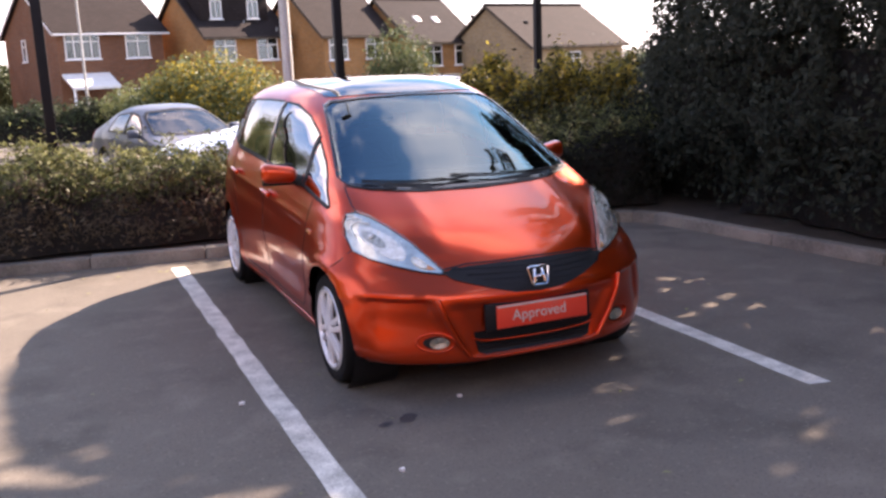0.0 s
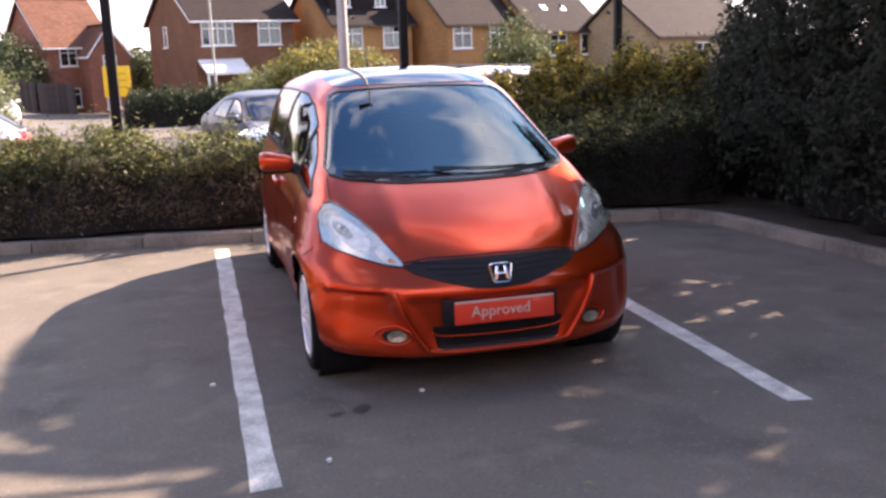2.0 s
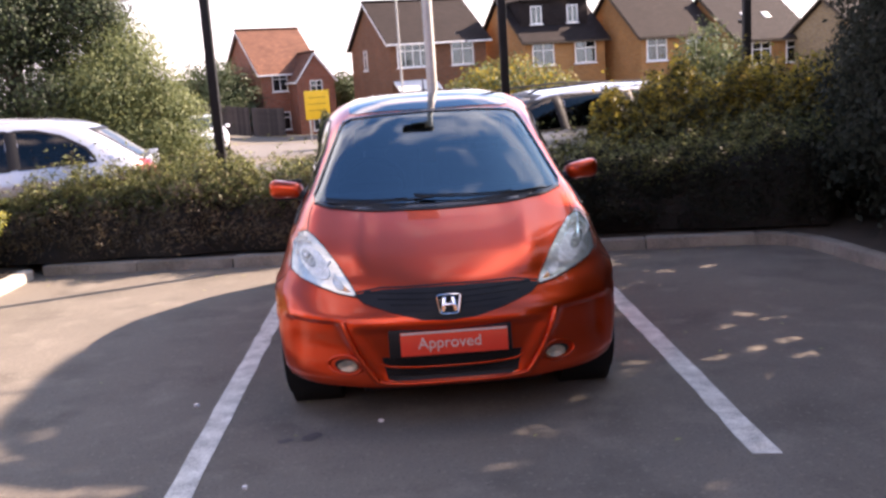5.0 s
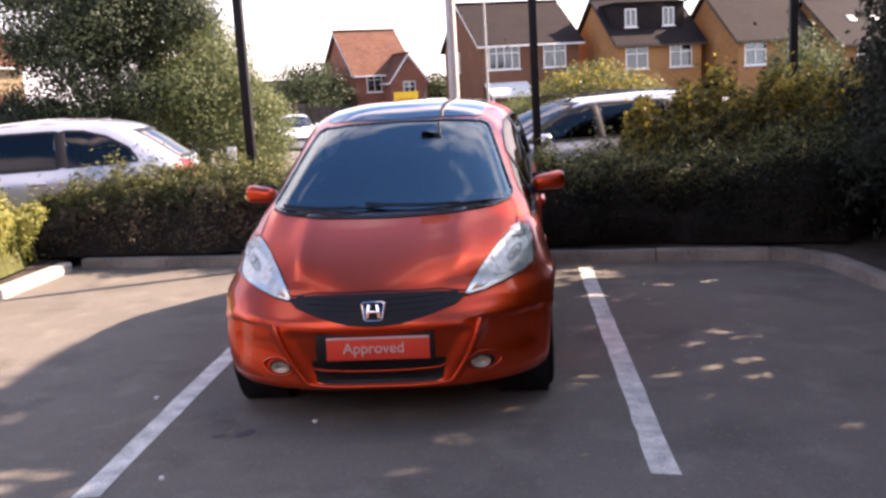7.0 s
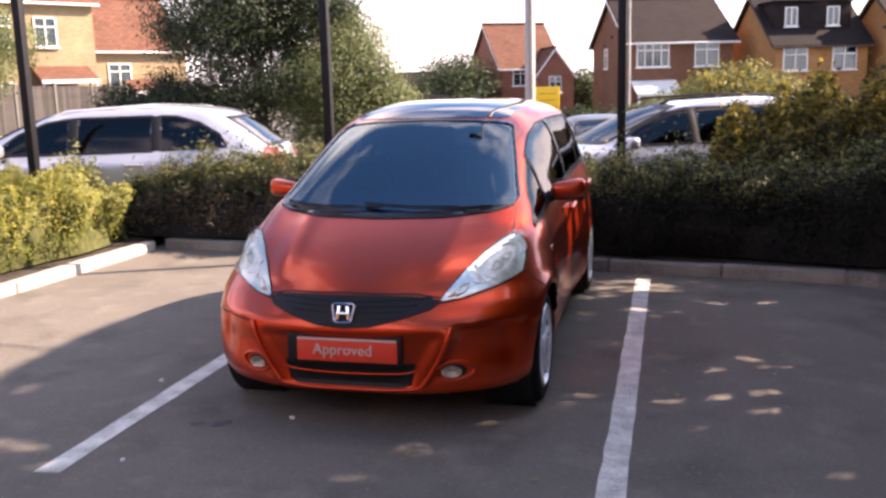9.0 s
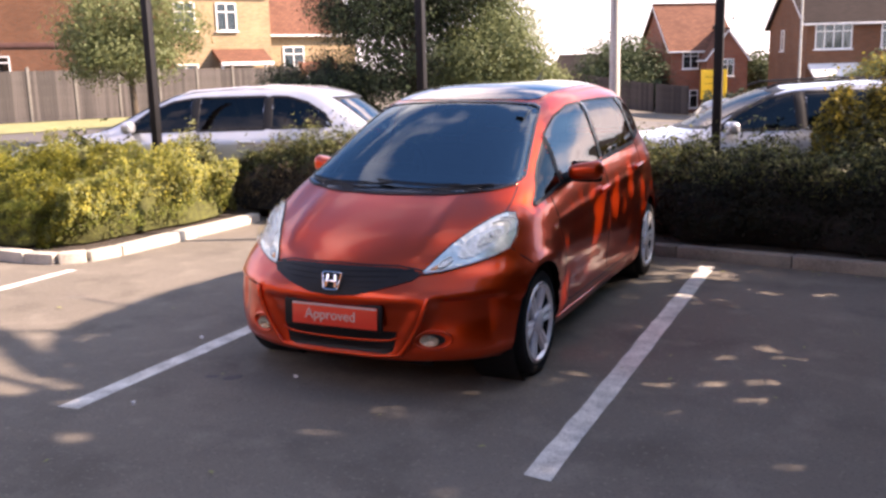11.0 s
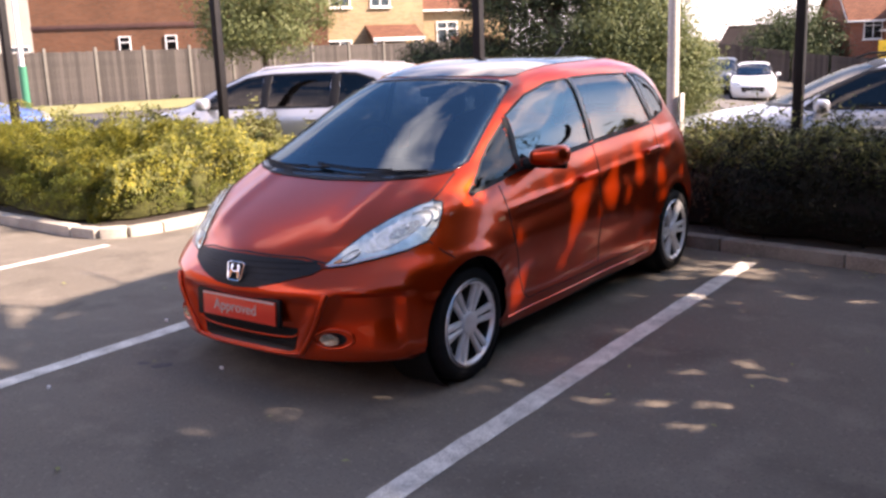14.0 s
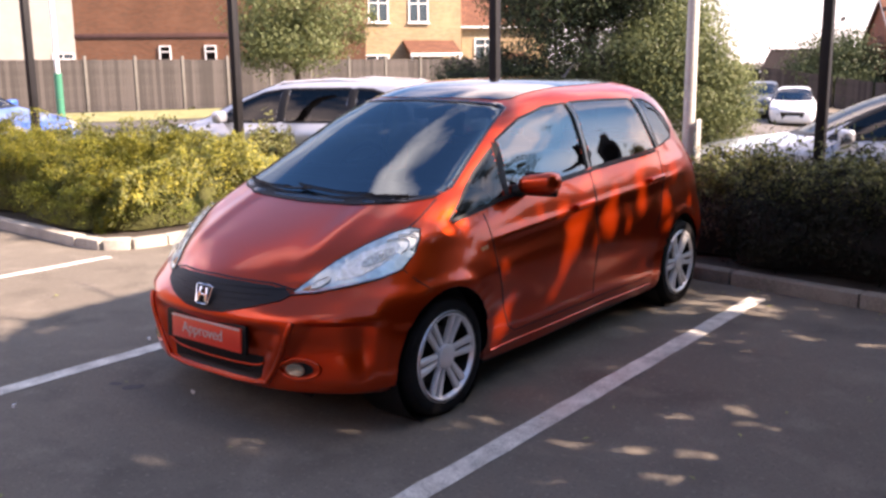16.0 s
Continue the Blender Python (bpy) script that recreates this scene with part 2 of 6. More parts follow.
POST_GREEN = mat("green_paint", (0.02, 0.20, 0.12), 0.5, var=0.2, scale=5, fine=60, bump=0.05)
# hedge core, its near-black colour holds the shade between the leaves
TWIG_SHADED = mat("shaded_twig_core", (0.014, 0.011, 0.008), 0.95, var=0.5, scale=14, fine=60, bump=1.0)
BARK = mat("bark", (0.10, 0.075, 0.05), 0.95, var=0.5, scale=9, fine=50, bump=0.9)
FENCE_WOOD = mat("weathered_fence_boards", (0.070, 0.060, 0.055), 0.9, var=0.4, scale=3, fine=50, bump=0.3, random_tint=0.35)
FENCE_DARK = mat("dark_fence_boards", (0.07, 0.055, 0.05), 0.9, var=0.4, scale=3, fine=50, bump=0.3, random_tint=0.35)
CONCRETE = mat("concrete_post", (0.15, 0.138, 0.122), 0.9, var=0.3, scale=6, fine=80, bump=0.2)
UPVC = mat("white_frame", (0.80, 0.80, 0.78), 0.45, var=0.08, scale=4, fine=60, bump=0.0)
TILE_BAND = mat("dark_brick_band", (0.12, 0.055, 0.045), 0.9, var=0.3, scale=3, fine=60, bump=0.2)
RENDER_PALE = mat("pale_render", (0.37, 0.345, 0.31), 0.9, var=0.12, scale=1.5, fine=40, bump=0.1)
CURTAIN = mat("net_curtain", (0.26, 0.28, 0.29), 0.9, var=0.25, scale=9, fine=60, bump=0.2)
BRICK_BROWN = banded("brown_brick", (0.29, 0.115, 0.060), (0.20, 0.145, 0.11), 0.225, 0.075, 0.010)
BRICK_ORANGE = banded("orange_brick", (0.56, 0.25, 0.085), (0.42, 0.28, 0.16), 0.225, 0.075, 0.010)
BRICK_RED = banded("red_brick", (0.48, 0.145, 0.085), (0.28, 0.21, 0.17), 0.225, 0.075, 0.010)
BRICK_TAN = banded("buff_brick", (0.50, 0.345, 0.185), (0.42, 0.34, 0.25), 0.225, 0.075, 0.010)
TILE_BROWN = banded("brown_roof_tiles", (0.038, 0.027, 0.024), (0.02, 0.016, 0.015), 0.30, 0.16, 0.016)
TILE_DARK = banded("dark_roof_tiles", (0.034, 0.026, 0.026), (0.018, 0.015, 0.014), 0.30, 0.16, 0.016)
TILE_RED = banded("red_roof_tiles", (0.24, 0.105, 0.068), (0.11, 0.06, 0.045), 0.30, 0.16, 0.016)
GLASS_CAR = glass("car_glass", (0.16, 0.22, 0.25), 0.01, 2.5, sheen=(0.62, 0.76, 0.80))
GLASS_QUARTER = glass("quarter_glass", (0.12, 0.14, 0.14), 0.01, 2.0, 0.55)
GLASS_SIDE = glass("side_glass", (0.16, 0.20, 0.22), 0.01, 4.4, 0.58)
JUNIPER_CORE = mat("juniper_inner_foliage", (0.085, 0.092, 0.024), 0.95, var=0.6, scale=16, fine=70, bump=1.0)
GLASS_DARK = glass("privacy_glass", (0.05, 0.056, 0.064), 0.01, 2.0, 0.7, sheen=(0.62, 0.58, 0.54))
GLASS_LENS = glass("lens_glass", (0.98, 0.98, 0.94), 0.01, 1.22, 0.35, sheen=(0.8, 0.8, 0.78))
GLASS_HOUSE = glass("window_glass", (0.45, 0.52, 0.55), 0.01, 1.9, sheen=(0.62, 0.74, 0.8))
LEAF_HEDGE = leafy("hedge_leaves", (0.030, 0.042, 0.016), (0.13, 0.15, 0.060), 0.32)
# pale leaves: dry ones, and hedge tops with sunlight put into the colour
LEAF_DRY_AND_SUNLIT = leafy("dry_and_sunlit_leaves", (0.135, 0.15, 0.052), (0.32, 0.33, 0.14), 0.40)
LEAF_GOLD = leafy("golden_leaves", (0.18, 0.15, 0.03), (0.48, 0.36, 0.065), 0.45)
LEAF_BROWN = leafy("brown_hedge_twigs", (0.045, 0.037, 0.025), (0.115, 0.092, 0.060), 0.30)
LEAF_RED = leafy("reddish_leaves", (0.22, 0.09, 0.05), (0.46, 0.20, 0.10), 0.35)
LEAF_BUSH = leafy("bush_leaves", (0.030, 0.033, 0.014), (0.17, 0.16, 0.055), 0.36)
# one juniper in two colours: sunlit and shaded sprays, light put into colour
LEAF_CONIFER_SUNLIT = leafy("sunlit_juniper_sprays", (0.16, 0.165, 0.03), (0.54, 0.48, 0.09), 0.40, clump=5.5)
LEAF_CONIFER_SHADED = leafy("shaded_juniper_sprays", (0.050, 0.066, 0.014), (0.20, 0.225, 0.042), 0.35)
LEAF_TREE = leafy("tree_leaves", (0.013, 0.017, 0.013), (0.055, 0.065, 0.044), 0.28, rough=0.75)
# near-black hedge leaves, the shade put into their colour
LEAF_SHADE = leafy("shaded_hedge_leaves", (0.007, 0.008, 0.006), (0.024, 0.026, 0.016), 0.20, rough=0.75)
LEAF_LIGHT = leafy("light_tree_leaves", (0.095, 0.12, 0.045), (0.225, 0.25, 0.11), 0.38, clump=1.2)
LEAF_FAR = leafy("far_tree_leaves", (0.030, 0.050, 0.025), (0.110, 0.140, 0.068), 0.30, clump=1.1)


# ---- tools ----
def empty(name, m, label="", category="", group="", kind=""):
    ob = new(name)
    ob.matrix_world = m
    ob.empty_display_size = 0.2
    return tagged(ob, label, category, group, kind)


def smooth(me, angle=38):
    me.polygons.foreach_set("use_smooth", [True] * len(me.polygons))
    me.set_sharp_from_angle(angle=radians(angle))


def part(name, geo, material, parent, label="", angle=38, m=None):
    """One mesh under a thing: geo is a bmesh, or (verts, faces)."""
    me = bpy.data.meshes.new(name)
    if isinstance(geo, tuple):
        me.from_pydata(geo[0], [], geo[1])
    else:
        geo.to_mesh(me)
        geo.free()
    me.materials.append(material)
    smooth(me, angle)
    ob = new(name, me)
    ob.parent = parent
    if m is not None:
        ob.matrix_local = m
    if label:
        ob["label"] = label
    return ob


def box(sx, sy, sz, m=None, bevel=0.0, seg=2):
    bm = bmesh.new()
    bmesh.ops.create_cube(bm, size=1, matrix=Matrix.Diagonal((sx, sy, sz, 1)))
    if bevel:
        bmesh.ops.bevel(bm, geom=bm.edges[:], offset=bevel, segments=seg, affect="EDGES", profile=0.5)
    if m is not None:
        bmesh.ops.transform(bm, matrix=m, verts=bm.verts)
    return bm


def join(*bms):
    out = bmesh.new()
    for b in bms:
        me = bpy.data.meshes.new("t")
        b.to_mesh(me)
        b.free()
        out.from_mesh(me)
        bpy.data.meshes.remove(me)
    return out


def lathe(profile, n=32, axis="z", m=None, caps=True):
    """Turns (radius, height) pairs round an axis."""
    bm = bmesh.new()
    rings = []
    for r, h in profile:
        ring = []
        for i in range(n):
            a = 2 * math.pi * i / n
            c, s = r * math.cos(a), r * math.sin(a)
            ring.append(bm.verts.new((c, s, h) if axis == "z" else (h, c, s)))
        rings.append(ring)
    for a, b in zip(rings, rings[1:]):
        for i in range(n):
            bm.faces.new((a[i], a[(i + 1) % n], b[(i + 1) % n], b[i]))
    if caps and profile[0][0] > 1e-5:
        bm.faces.new(rings[0][::-1])
    if caps and profile[-1][0] > 1e-5:
        bm.faces.new(rings[-1])
    bmesh.ops.remove_doubles(bm, verts=bm.verts, dist=1e-5)
    bmesh.ops.dissolve_degenerate(bm, dist=1e-6, edges=bm.edges)
    bmesh.ops.recalc_face_normals(bm, faces=bm.faces)
    if m is not None:
        bmesh.ops.transform(bm, matrix=m, verts=bm.verts)
    return bm


def tube(points, radii, n=8):
    """A tapered tube along a line of points."""
    bm = bmesh.new()
    rings = []
    pts = [Vector(p) for p in points]
    for i, p in enumerate(pts):
        d = (pts[min(i + 1, len(pts) - 1)] - pts[max(i - 1, 0)]).normalized()
        a = d.orthogonal().normalized() if i == 0 else (a - d * a.dot(d)).normalized()
        b = d.cross(a)
        r = radii[i] if isinstance(radii, (list, tuple)) else radii
        rings.append([bm.verts.new(p + (a * math.cos(t) + b * math.sin(t)) * r) for t in (2 * math.pi * k / n for k in range(n))])
    for u, v in zip(rings, rings[1:]):
        for k in range(n):
            bm.faces.new((u[k], u[(k + 1) % n], v[(k + 1) % n], v[k]))
    bm.faces.new(rings[0][::-1])
    bm.faces.new(rings[-1])
    return bm


def slope(x, y):
    """The ground's height: level round the bays, falling gently away beyond the planting."""
    fall = 0.55 * min(1.0, max(0.0, (y - 9.0) / 8.0)) + 0.024 * min(43.0, max(0.0, y - 17.0))
    k = min(1.0, max(0.0, (x + 16.0) / 12.0))
    return -fall * (0.15 + 0.85 * k * k * (3 - 2 * k))


# ---- ground ----
def sheet(name, poly, material, lift, label, category, step=2.0, kind="structure"):
    """A level or sloping sheet with the outline poly (convex), laid over the ground."""
    bm = bmesh.new()
    bm.faces.new([bm.verts.new((x, y, 0)) for x, y in poly])
    xs, ys = [p[0] for p in poly], [p[1] for p in poly]
    for lo, hi, axis in ((min(xs), max(xs), 0), (min(ys), max(ys), 1)):
        k = lo + step
        while k < hi:
            co, no = [0, 0, 0], [0, 0, 0]
            co[axis], no[axis] = k, 1
            bmesh.ops.bisect_plane(bm, geom=bm.verts[:] + bm.edges[:] + bm.faces[:], plane_co=co, plane_no=no)
            k += step
    for v in bm.verts:
        v.co.z += slope(v.co.x, v.co.y) + lift
    bmesh.ops.recalc_face_normals(bm, faces=bm.faces)
    for f in bm.faces:
        if f.normal.z < 0:
            f.normal_flip()
    me = bpy.data.meshes.new(name)
    bm.to_mesh(me)
    bm.free()
    me.materials.append(material)
    return tagged(new(name, me), label, category, kind=kind)


def ground_sheet():
    xs = [-900, -300, -120, -60, -40, -30, -25, -20, -15, -10, -6, -3, 0, 3, 6, 10, 15, 20, 25, 30, 40, 60, 120, 300, 900]
    ys = [-600, -200, -60, -20, -5, 2, 6, 9, 10, 11, 12, 14, 17, 20, 25, 30, 40, 50, 60, 70, 80, 120, 300, 900]
    v = [(x, y, slope(x, y)) for y in ys for x in xs]
    w = len(xs)
    f = [(j * w + i, j * w + i + 1, (j + 1) * w + i + 1, (j + 1) * w + i) for j in range(len(ys) - 1) for i in range(w - 1)]
    me = bpy.data.meshes.new("ground")
    me.from_pydata(v, [], f)
    me.materials.append(ASPHALT)
    return tagged(new("ground", me), "dark grey worn asphalt of the car park, dusted pale", "ground", kind="structure")


ground_sheet()


def kerb(path, name, label, material):
    """Kerb stones of about 0.9 m end to end along a line."""
    thing = empty(name, Matrix.Identity(4), label, "kerb", kind="structure")
    data = {}
    pts = [Vector((x, y)) for x, y in path]
    for a, b in zip(pts, pts[1:]):
        d = b - a
        n = max(1, round(d.length / 0.91))
        size = round(d.length / n, 2)
        if size not in data:
            bm = box(size - 0.006, 0.125, 0.30, Matrix.Translation((0, 0, -0.055)), 0.014, 2)
            me = bpy.data.meshes.new("kerb_stone")
            bm.to_mesh(me)
            bm.free()
            me.materials.append(material)
            smooth(me)
            data[size] = me
        for k in range(n):
            p = a + d * ((k + 0.5) / n)
            ob = new("kerb_stone", data[size])
            ob.parent = thing
            ob.matrix_local = pose(p.x, p.y, random.uniform(-0.006, 0.004), random.uniform(-0.8, 0.8), random.uniform(-0.4, 0.4), math.degrees(math.atan2(d.y, d.x)) + random.uniform(-0.4, 0.4))
    return thing


BACK_L, BACK_R = (-1.36, 7.93), (5.30, 7.30)
kerb([(-9.5, 5.95), (-2.05, 5.50), (-1.74, 5.54), (-1.57, 5.70), (-1.50, 6.0), (-1.42, 7.95)], "kerb_island", "pale concrete kerb round the juniper bed", KERB_PALE)
kerb([(-1.32, 8.13), (4.98, 7.18), (5.22, 7.04), (5.34, 6.83), (5.40, 6.5), (5.65, 4.55), (6.08, 1.6), (6.8, -3.0)], "kerb_back", "grey concrete kerb along the planting, dirty at the joint", KERB)


def bay_line(x, y0, y1, w, name):
    n = 28
    rng = random.Random(int(x * 100))
    v, f = [], []
    for i in range(n + 1):
        y = y0 + (y1 - y0) * i / n
        for s in (-1, 1):
            v.append((x + s * (w / 2 + rng.uniform(-0.006, 0.004)), y + (rng.uniform(-0.02, 0.02) if i in (0, n) else 0), 0.004))
    for i in range(n):
        f.append((2 * i, 2 * i + 1, 2 * i + 3, 2 * i + 2))
    me = bpy.data.meshes.new(name)
    me.from_pydata(v, [], f)
    me.materials.append(LINE)
    tagged(new(name, me), "worn white painted parking bay line on asphalt", "road marking", "bay lines", "structure")


bay_line(1.11, 2.94, 7.42, 0.115, "bay_line")
bay_line(3.465, 3.04, 7.12, 0.115, "bay_line")
bay_line(-1.40, 2.90, 5.36, 0.105, "bay_line")

sheet("planting_bed_island", [(-9.5, 6.0), (-2.02, 5.56), (-1.62, 5.78), (-1.50, 8.1), (-1.3, 9.0), (-9.5, 6.6)], SOIL, 0.075, "brown soil bed strewn with dry litter", "soil")
sheet("planting_bed_back", [(-1.44, 8.16), (5.11, 7.25), (5.11, 10.6), (-1.3, 8.95)], SOIL, 0.075, "brown soil bed behind the kerb", "soil")
sheet("planting_bed_side", [(5.12, 7.22), (5.27, 7.06), (5.46, 6.5), (5.71, 4.55), (6.14, 1.6), (6.86, -3.0), (16, -3.0), (16, 13.0), (5.16, 10.6)], SOIL, 0.075, "dark soil under the tall side planting", "soil")


def blot(name, x, y, rx, ry, seed, material, label):
    """A flat stain with an uneven edge."""
    r = random.Random(seed)
    n = 22
    v = [(x, y, 0.003)]
    for i in range(n):
        a = 2 * math.pi * i / n
        k = 1 + 0.25 * math.sin(2 * a + seed) + r.uniform(-0.14, 0.14)
        v.append((x + rx * k * math.cos(a), y + ry * k * math.sin(a), 0.003))
    me = bpy.data.meshes.new(name)
    me.from_pydata(v, [], [(0, i + 1, (i + 1) % n + 1) for i in range(n)])
    me.materials.append(material)
    tagged(new(name, me), label, "stain", "oil stains", "structure")


OIL = mat("oil_stain", (0.055, 0.050, 0.050), 0.7, var=0.3, scale=20, fine=200, bump=0.2)
for k, (x, y, rx, ry) in enumerate(((1.589, 3.597, 0.042, 0.048), (1.473, 3.57, 0.030, 0.030))):
    blot("oil_stain", x, y, rx, ry, k, OIL, "small dark oil stain on the asphalt")


def scrap(x, y, size, seed):
    """A torn scrap lying on the ground."""
    r = random.Random(seed)
    n = 7
    ring = [(size * r.uniform(0.6, 1.1) * math.cos(6.283 * i / n), size * 0.7 * r.uniform(0.6, 1.1) * math.sin(6.283 * i / n)) for i in range(n)]
    v = [(a, b, r.uniform(0.0, 0.006)) for a, b in ring] + [(a, b, 0.012 + r.uniform(0.0, 0.006)) for a, b in ring]
    f = [tuple(range(n))[::-1], tuple(range(n, 2 * n))] + [(i, (i + 1) % n, n + (i + 1) % n, n + i) for i in range(n)]
    me = bpy.data.meshes.new("litter_scrap")
    me.from_pydata(v, [], f)
    me.materials.append(SIGN_WHITE)
    ob = new("litter_scrap", me)
    ob.location = (x, y, 0.0)
    tagged(ob, "tiny white scrap of litter lying on the asphalt", "litter", "litter scraps")


for k, (x, y) in enumerate(((0.95, 4.13), (1.37, 3.10), (1.90, 3.72))):
    scrap(x, y, 0.014, k)


def litter():
    r = np.random.default_rng(5)
    n = 90
    P = np.stack([r.uniform(-1.2, 5.6, n), r.uniform(1.2, 7.6, n), np.full(n, 0.012)], 1)
    P[:45, 1] = 7.9 - (P[:45, 0] + 1.3) * 0.132 - r.random(45) * 0.35
    ob = leaf_mesh("leaf_litter", P, np.tile((0.0, 0.0, 1.0), (n, 1)), 0.035, LEAF_DRY_AND_SUNLIT, r, 0.55, 0.2)
    tagged(ob, "scattered small dry leaves on the asphalt", "leaf litter", kind="stuff")


# ---- planting ----
def sun_gaps():
    """Cuts through the side foliage, each shaped to throw a dapple of sun: its low end and its radius."""
    r = np.random.default_rng(77)
    t = np.linspace(0, 1, 22)
    pillar = np.stack([np.interp(t, (0, 0.18, 0.35, 0.55, 1), (2.93, 2.88, 2.83, 2.80, 2.80)), 4.35 + 2.2 * t, np.interp(t, (0, 0.18, 0.35, 0.55, 1), (0.95, 1.17, 1.335, 1.40, 1.43)), np.full(22, 0.11)], 1)
    flank = np.array([(3.07, 5.25, 0.81, 0.05), (3.07, 5.37, 0.74, 0.065), (3.07, 5.38, 0.69, 0.065), (3.07, 5.34, 0.63, 0.06), (3.07, 5.27, 0.56, 0.05), (3.07, 5.25, 0.47, 0.035), (3.07, 5.20, 0.40, 0.035),
                      (3.07, 5.69, 0.76, 0.065), (3.07, 5.74, 0.68, 0.065), (3.07, 5.77, 0.81, 0.055), (3.07, 5.66, 0.80, 0.04), (3.07, 6.43, 0.69, 0.05), (3.07, 6.44, 0.62, 0.05), (3.07, 6.45, 0.56, 0.04),
                      (3.07, 4.88, 0.79, 0.04), (3.07, 4.92, 0.86, 0.03), (3.07, 5.07, 0.85, 0.035), (3.07, 4.68, 0.58, 0.05), (3.07, 4.72, 0.40, 0.055), (3.07, 4.77, 0.45, 0.04), (3.07, 4.68, 0.33, 0.06), (3.07, 4.93, 0.44, 0.035),
                      (3.07, 4.36, 0.81, 0.035), (3.07, 4.45, 0.81, 0.03), (3.07, 6.12, 0.74, 0.045), (3.07, 5.48, 0.80, 0.035), (3.07, 5.52, 0.77, 0.03), (3.07, 4.62, 0.66, 0.03), (3.07, 5.95, 0.61, 0.03), (3.07, 6.15, 0.33, 0.025)])
    fender = np.stack([np.full(8, 2.99), np.linspace(4.22, 4.56, 8), np.linspace(0.73, 0.755, 8), r.uniform(0.014, 0.028, 8)], 1)
    floor = np.array([(2.96, 5.11, 0, 0.035), (3.05, 5.97, 0, 0.04), (3.16, 6.45, 0, 0.045), (3.24, 7.00, 0, 0.04), (3.48, 6.12, 0, 0.04), (3.43, 7.03, 0, 0.05), (3.58, 6.94, 0, 0.035), (3.97, 6.40, 0, 0.04), (4.18, 6.97, 0, 0.04),
                      (4.39, 6.45, 0, 0.035), (3.23, 5.14, 0, 0.03), (3.36, 4.67, 0, 0.032), (3.92, 5.37, 0, 0.025), (3.70, 6.09, 0, 0.025), (3.65, 5.06, 0, 0.03), (3.93, 4.83, 0, 0.035), (4.14, 5.04, 0, 0.035), (4.18, 4.94, 0, 0.03),
                      (3.20, 4.26, 0, 0.055), (3.78, 4.21, 0, 0.07), (4.05, 4.35, 0, 0.075), (4.17, 4.21, 0, 0.05), (3.75, 4.90, 0, 0.025), (3.17, 6.80, 0, 0.04), (3.62, 6.71, 0, 0.05), (3.40, 6.78, 0, 0.035),
                      (2.55, 3.46, 0, 0.06), (2.41, 3.14, 0, 0.05), (3.04, 3.85, 0, 0.045), (2.74, 3.84, 0, 0.03), (2.85, 2.62, 0, 0.045), (0.79, 3.12, 0, 0.05), (0.30, 3.88, 0, 0.045), (1.43, 2.68, 0, 0.035),
                      (3.14, 2.50, 0, 0.035), (3.18, 2.79, 0, 0.03), (4.37, 3.52, 0, 0.03), (4.23, 4.50, 0, 0.055), (3.90, 4.30, 0, 0.05), (2.82, 3.83, 0, 0.035),
                      (2.70, 2.63, 0, 0.035), (2.96, 2.61, 0, 0.045), (3.15, 2.67, 0, 0.04), (3.50, 2.76, 0, 0.04), (2.66, 3.42, 0, 0.035), (3.81, 3.98, 0, 0.03), (2.34, 3.35, 0, 0.025)])
    low = [np.stack([r.uniform(3.0, 5.2, 30), r.uniform(3.6, 7.1, 30), np.zeros(30), r.uniform(0.008, 0.026, 30)], 1),
           np.stack([r.uniform(0.4, 5.2, 34), r.uniform(0.7, 3.2, 34), np.zeros(34), r.uniform(0.016, 0.046, 34)], 1),
           np.stack([r.uniform(3.4, 5.4, 30), r.uniform(1.0, 4.0, 30), np.zeros(30), r.uniform(0.016, 0.044, 30)], 1),
           np.stack([r.uniform(3.2, 4.0, 14), r.uniform(6.6, 7.3, 14), np.zeros(14), r.uniform(0.015, 0.05, 14)], 1),
           np.stack([np.full(40, 3.07), r.uniform(4.2, 6.9, 40), r.uniform(0.3, 0.98, 40), r.uniform(0.010, 0.038, 40)], 1),
           np.stack([np.full(14, 3.05), r.uniform(5.5, 6.8, 14), r.uniform(0.84, 0.99, 14), r.uniform(0.03, 0.055, 14)], 1),
           flank * (1, 1, 1, 1.3), fender, pillar, floor * (1, 1, 1, 0.75)]
    lobes = np.repeat(floor, 5, axis=0)
    lobes[:, :2] += r.normal(0, 1, (len(lobes), 2)) * lobes[:, 3:] * (1.5, 0.8)
    lobes[:, 3] *= r.uniform(0.25, 0.62, len(lobes))
    low.append(lobes)
    low = np.concatenate(low)
    near = low + np.concatenate([r.normal(0, 1, (len(low), 2)) * (0.085, 0.035), np.zeros((len(low), 2))], 1)
    near[:, 3] *= r.uniform(0.3, 0.8, len(low))
    on_ground = low[:, 2] == 0
    low[on_ground, 3] *= 0.90
    return np.concatenate([low, near[on_ground]])


GAPS = sun_gaps()
# crowns trimmed westward so that their shade ends on the ground here: y and x
SHADE_END = ((2.9, 2.95, 3.22, 3.45, 3.64, 3.93, 4.23, 4.74, 5.33, 5.85, 6.41, 6.53), (-9.0, 0.75, 0.72, 0.42, 0.24, 0.0, -0.05, -0.08, -0.08, 0.02, 0.12, 0.41))


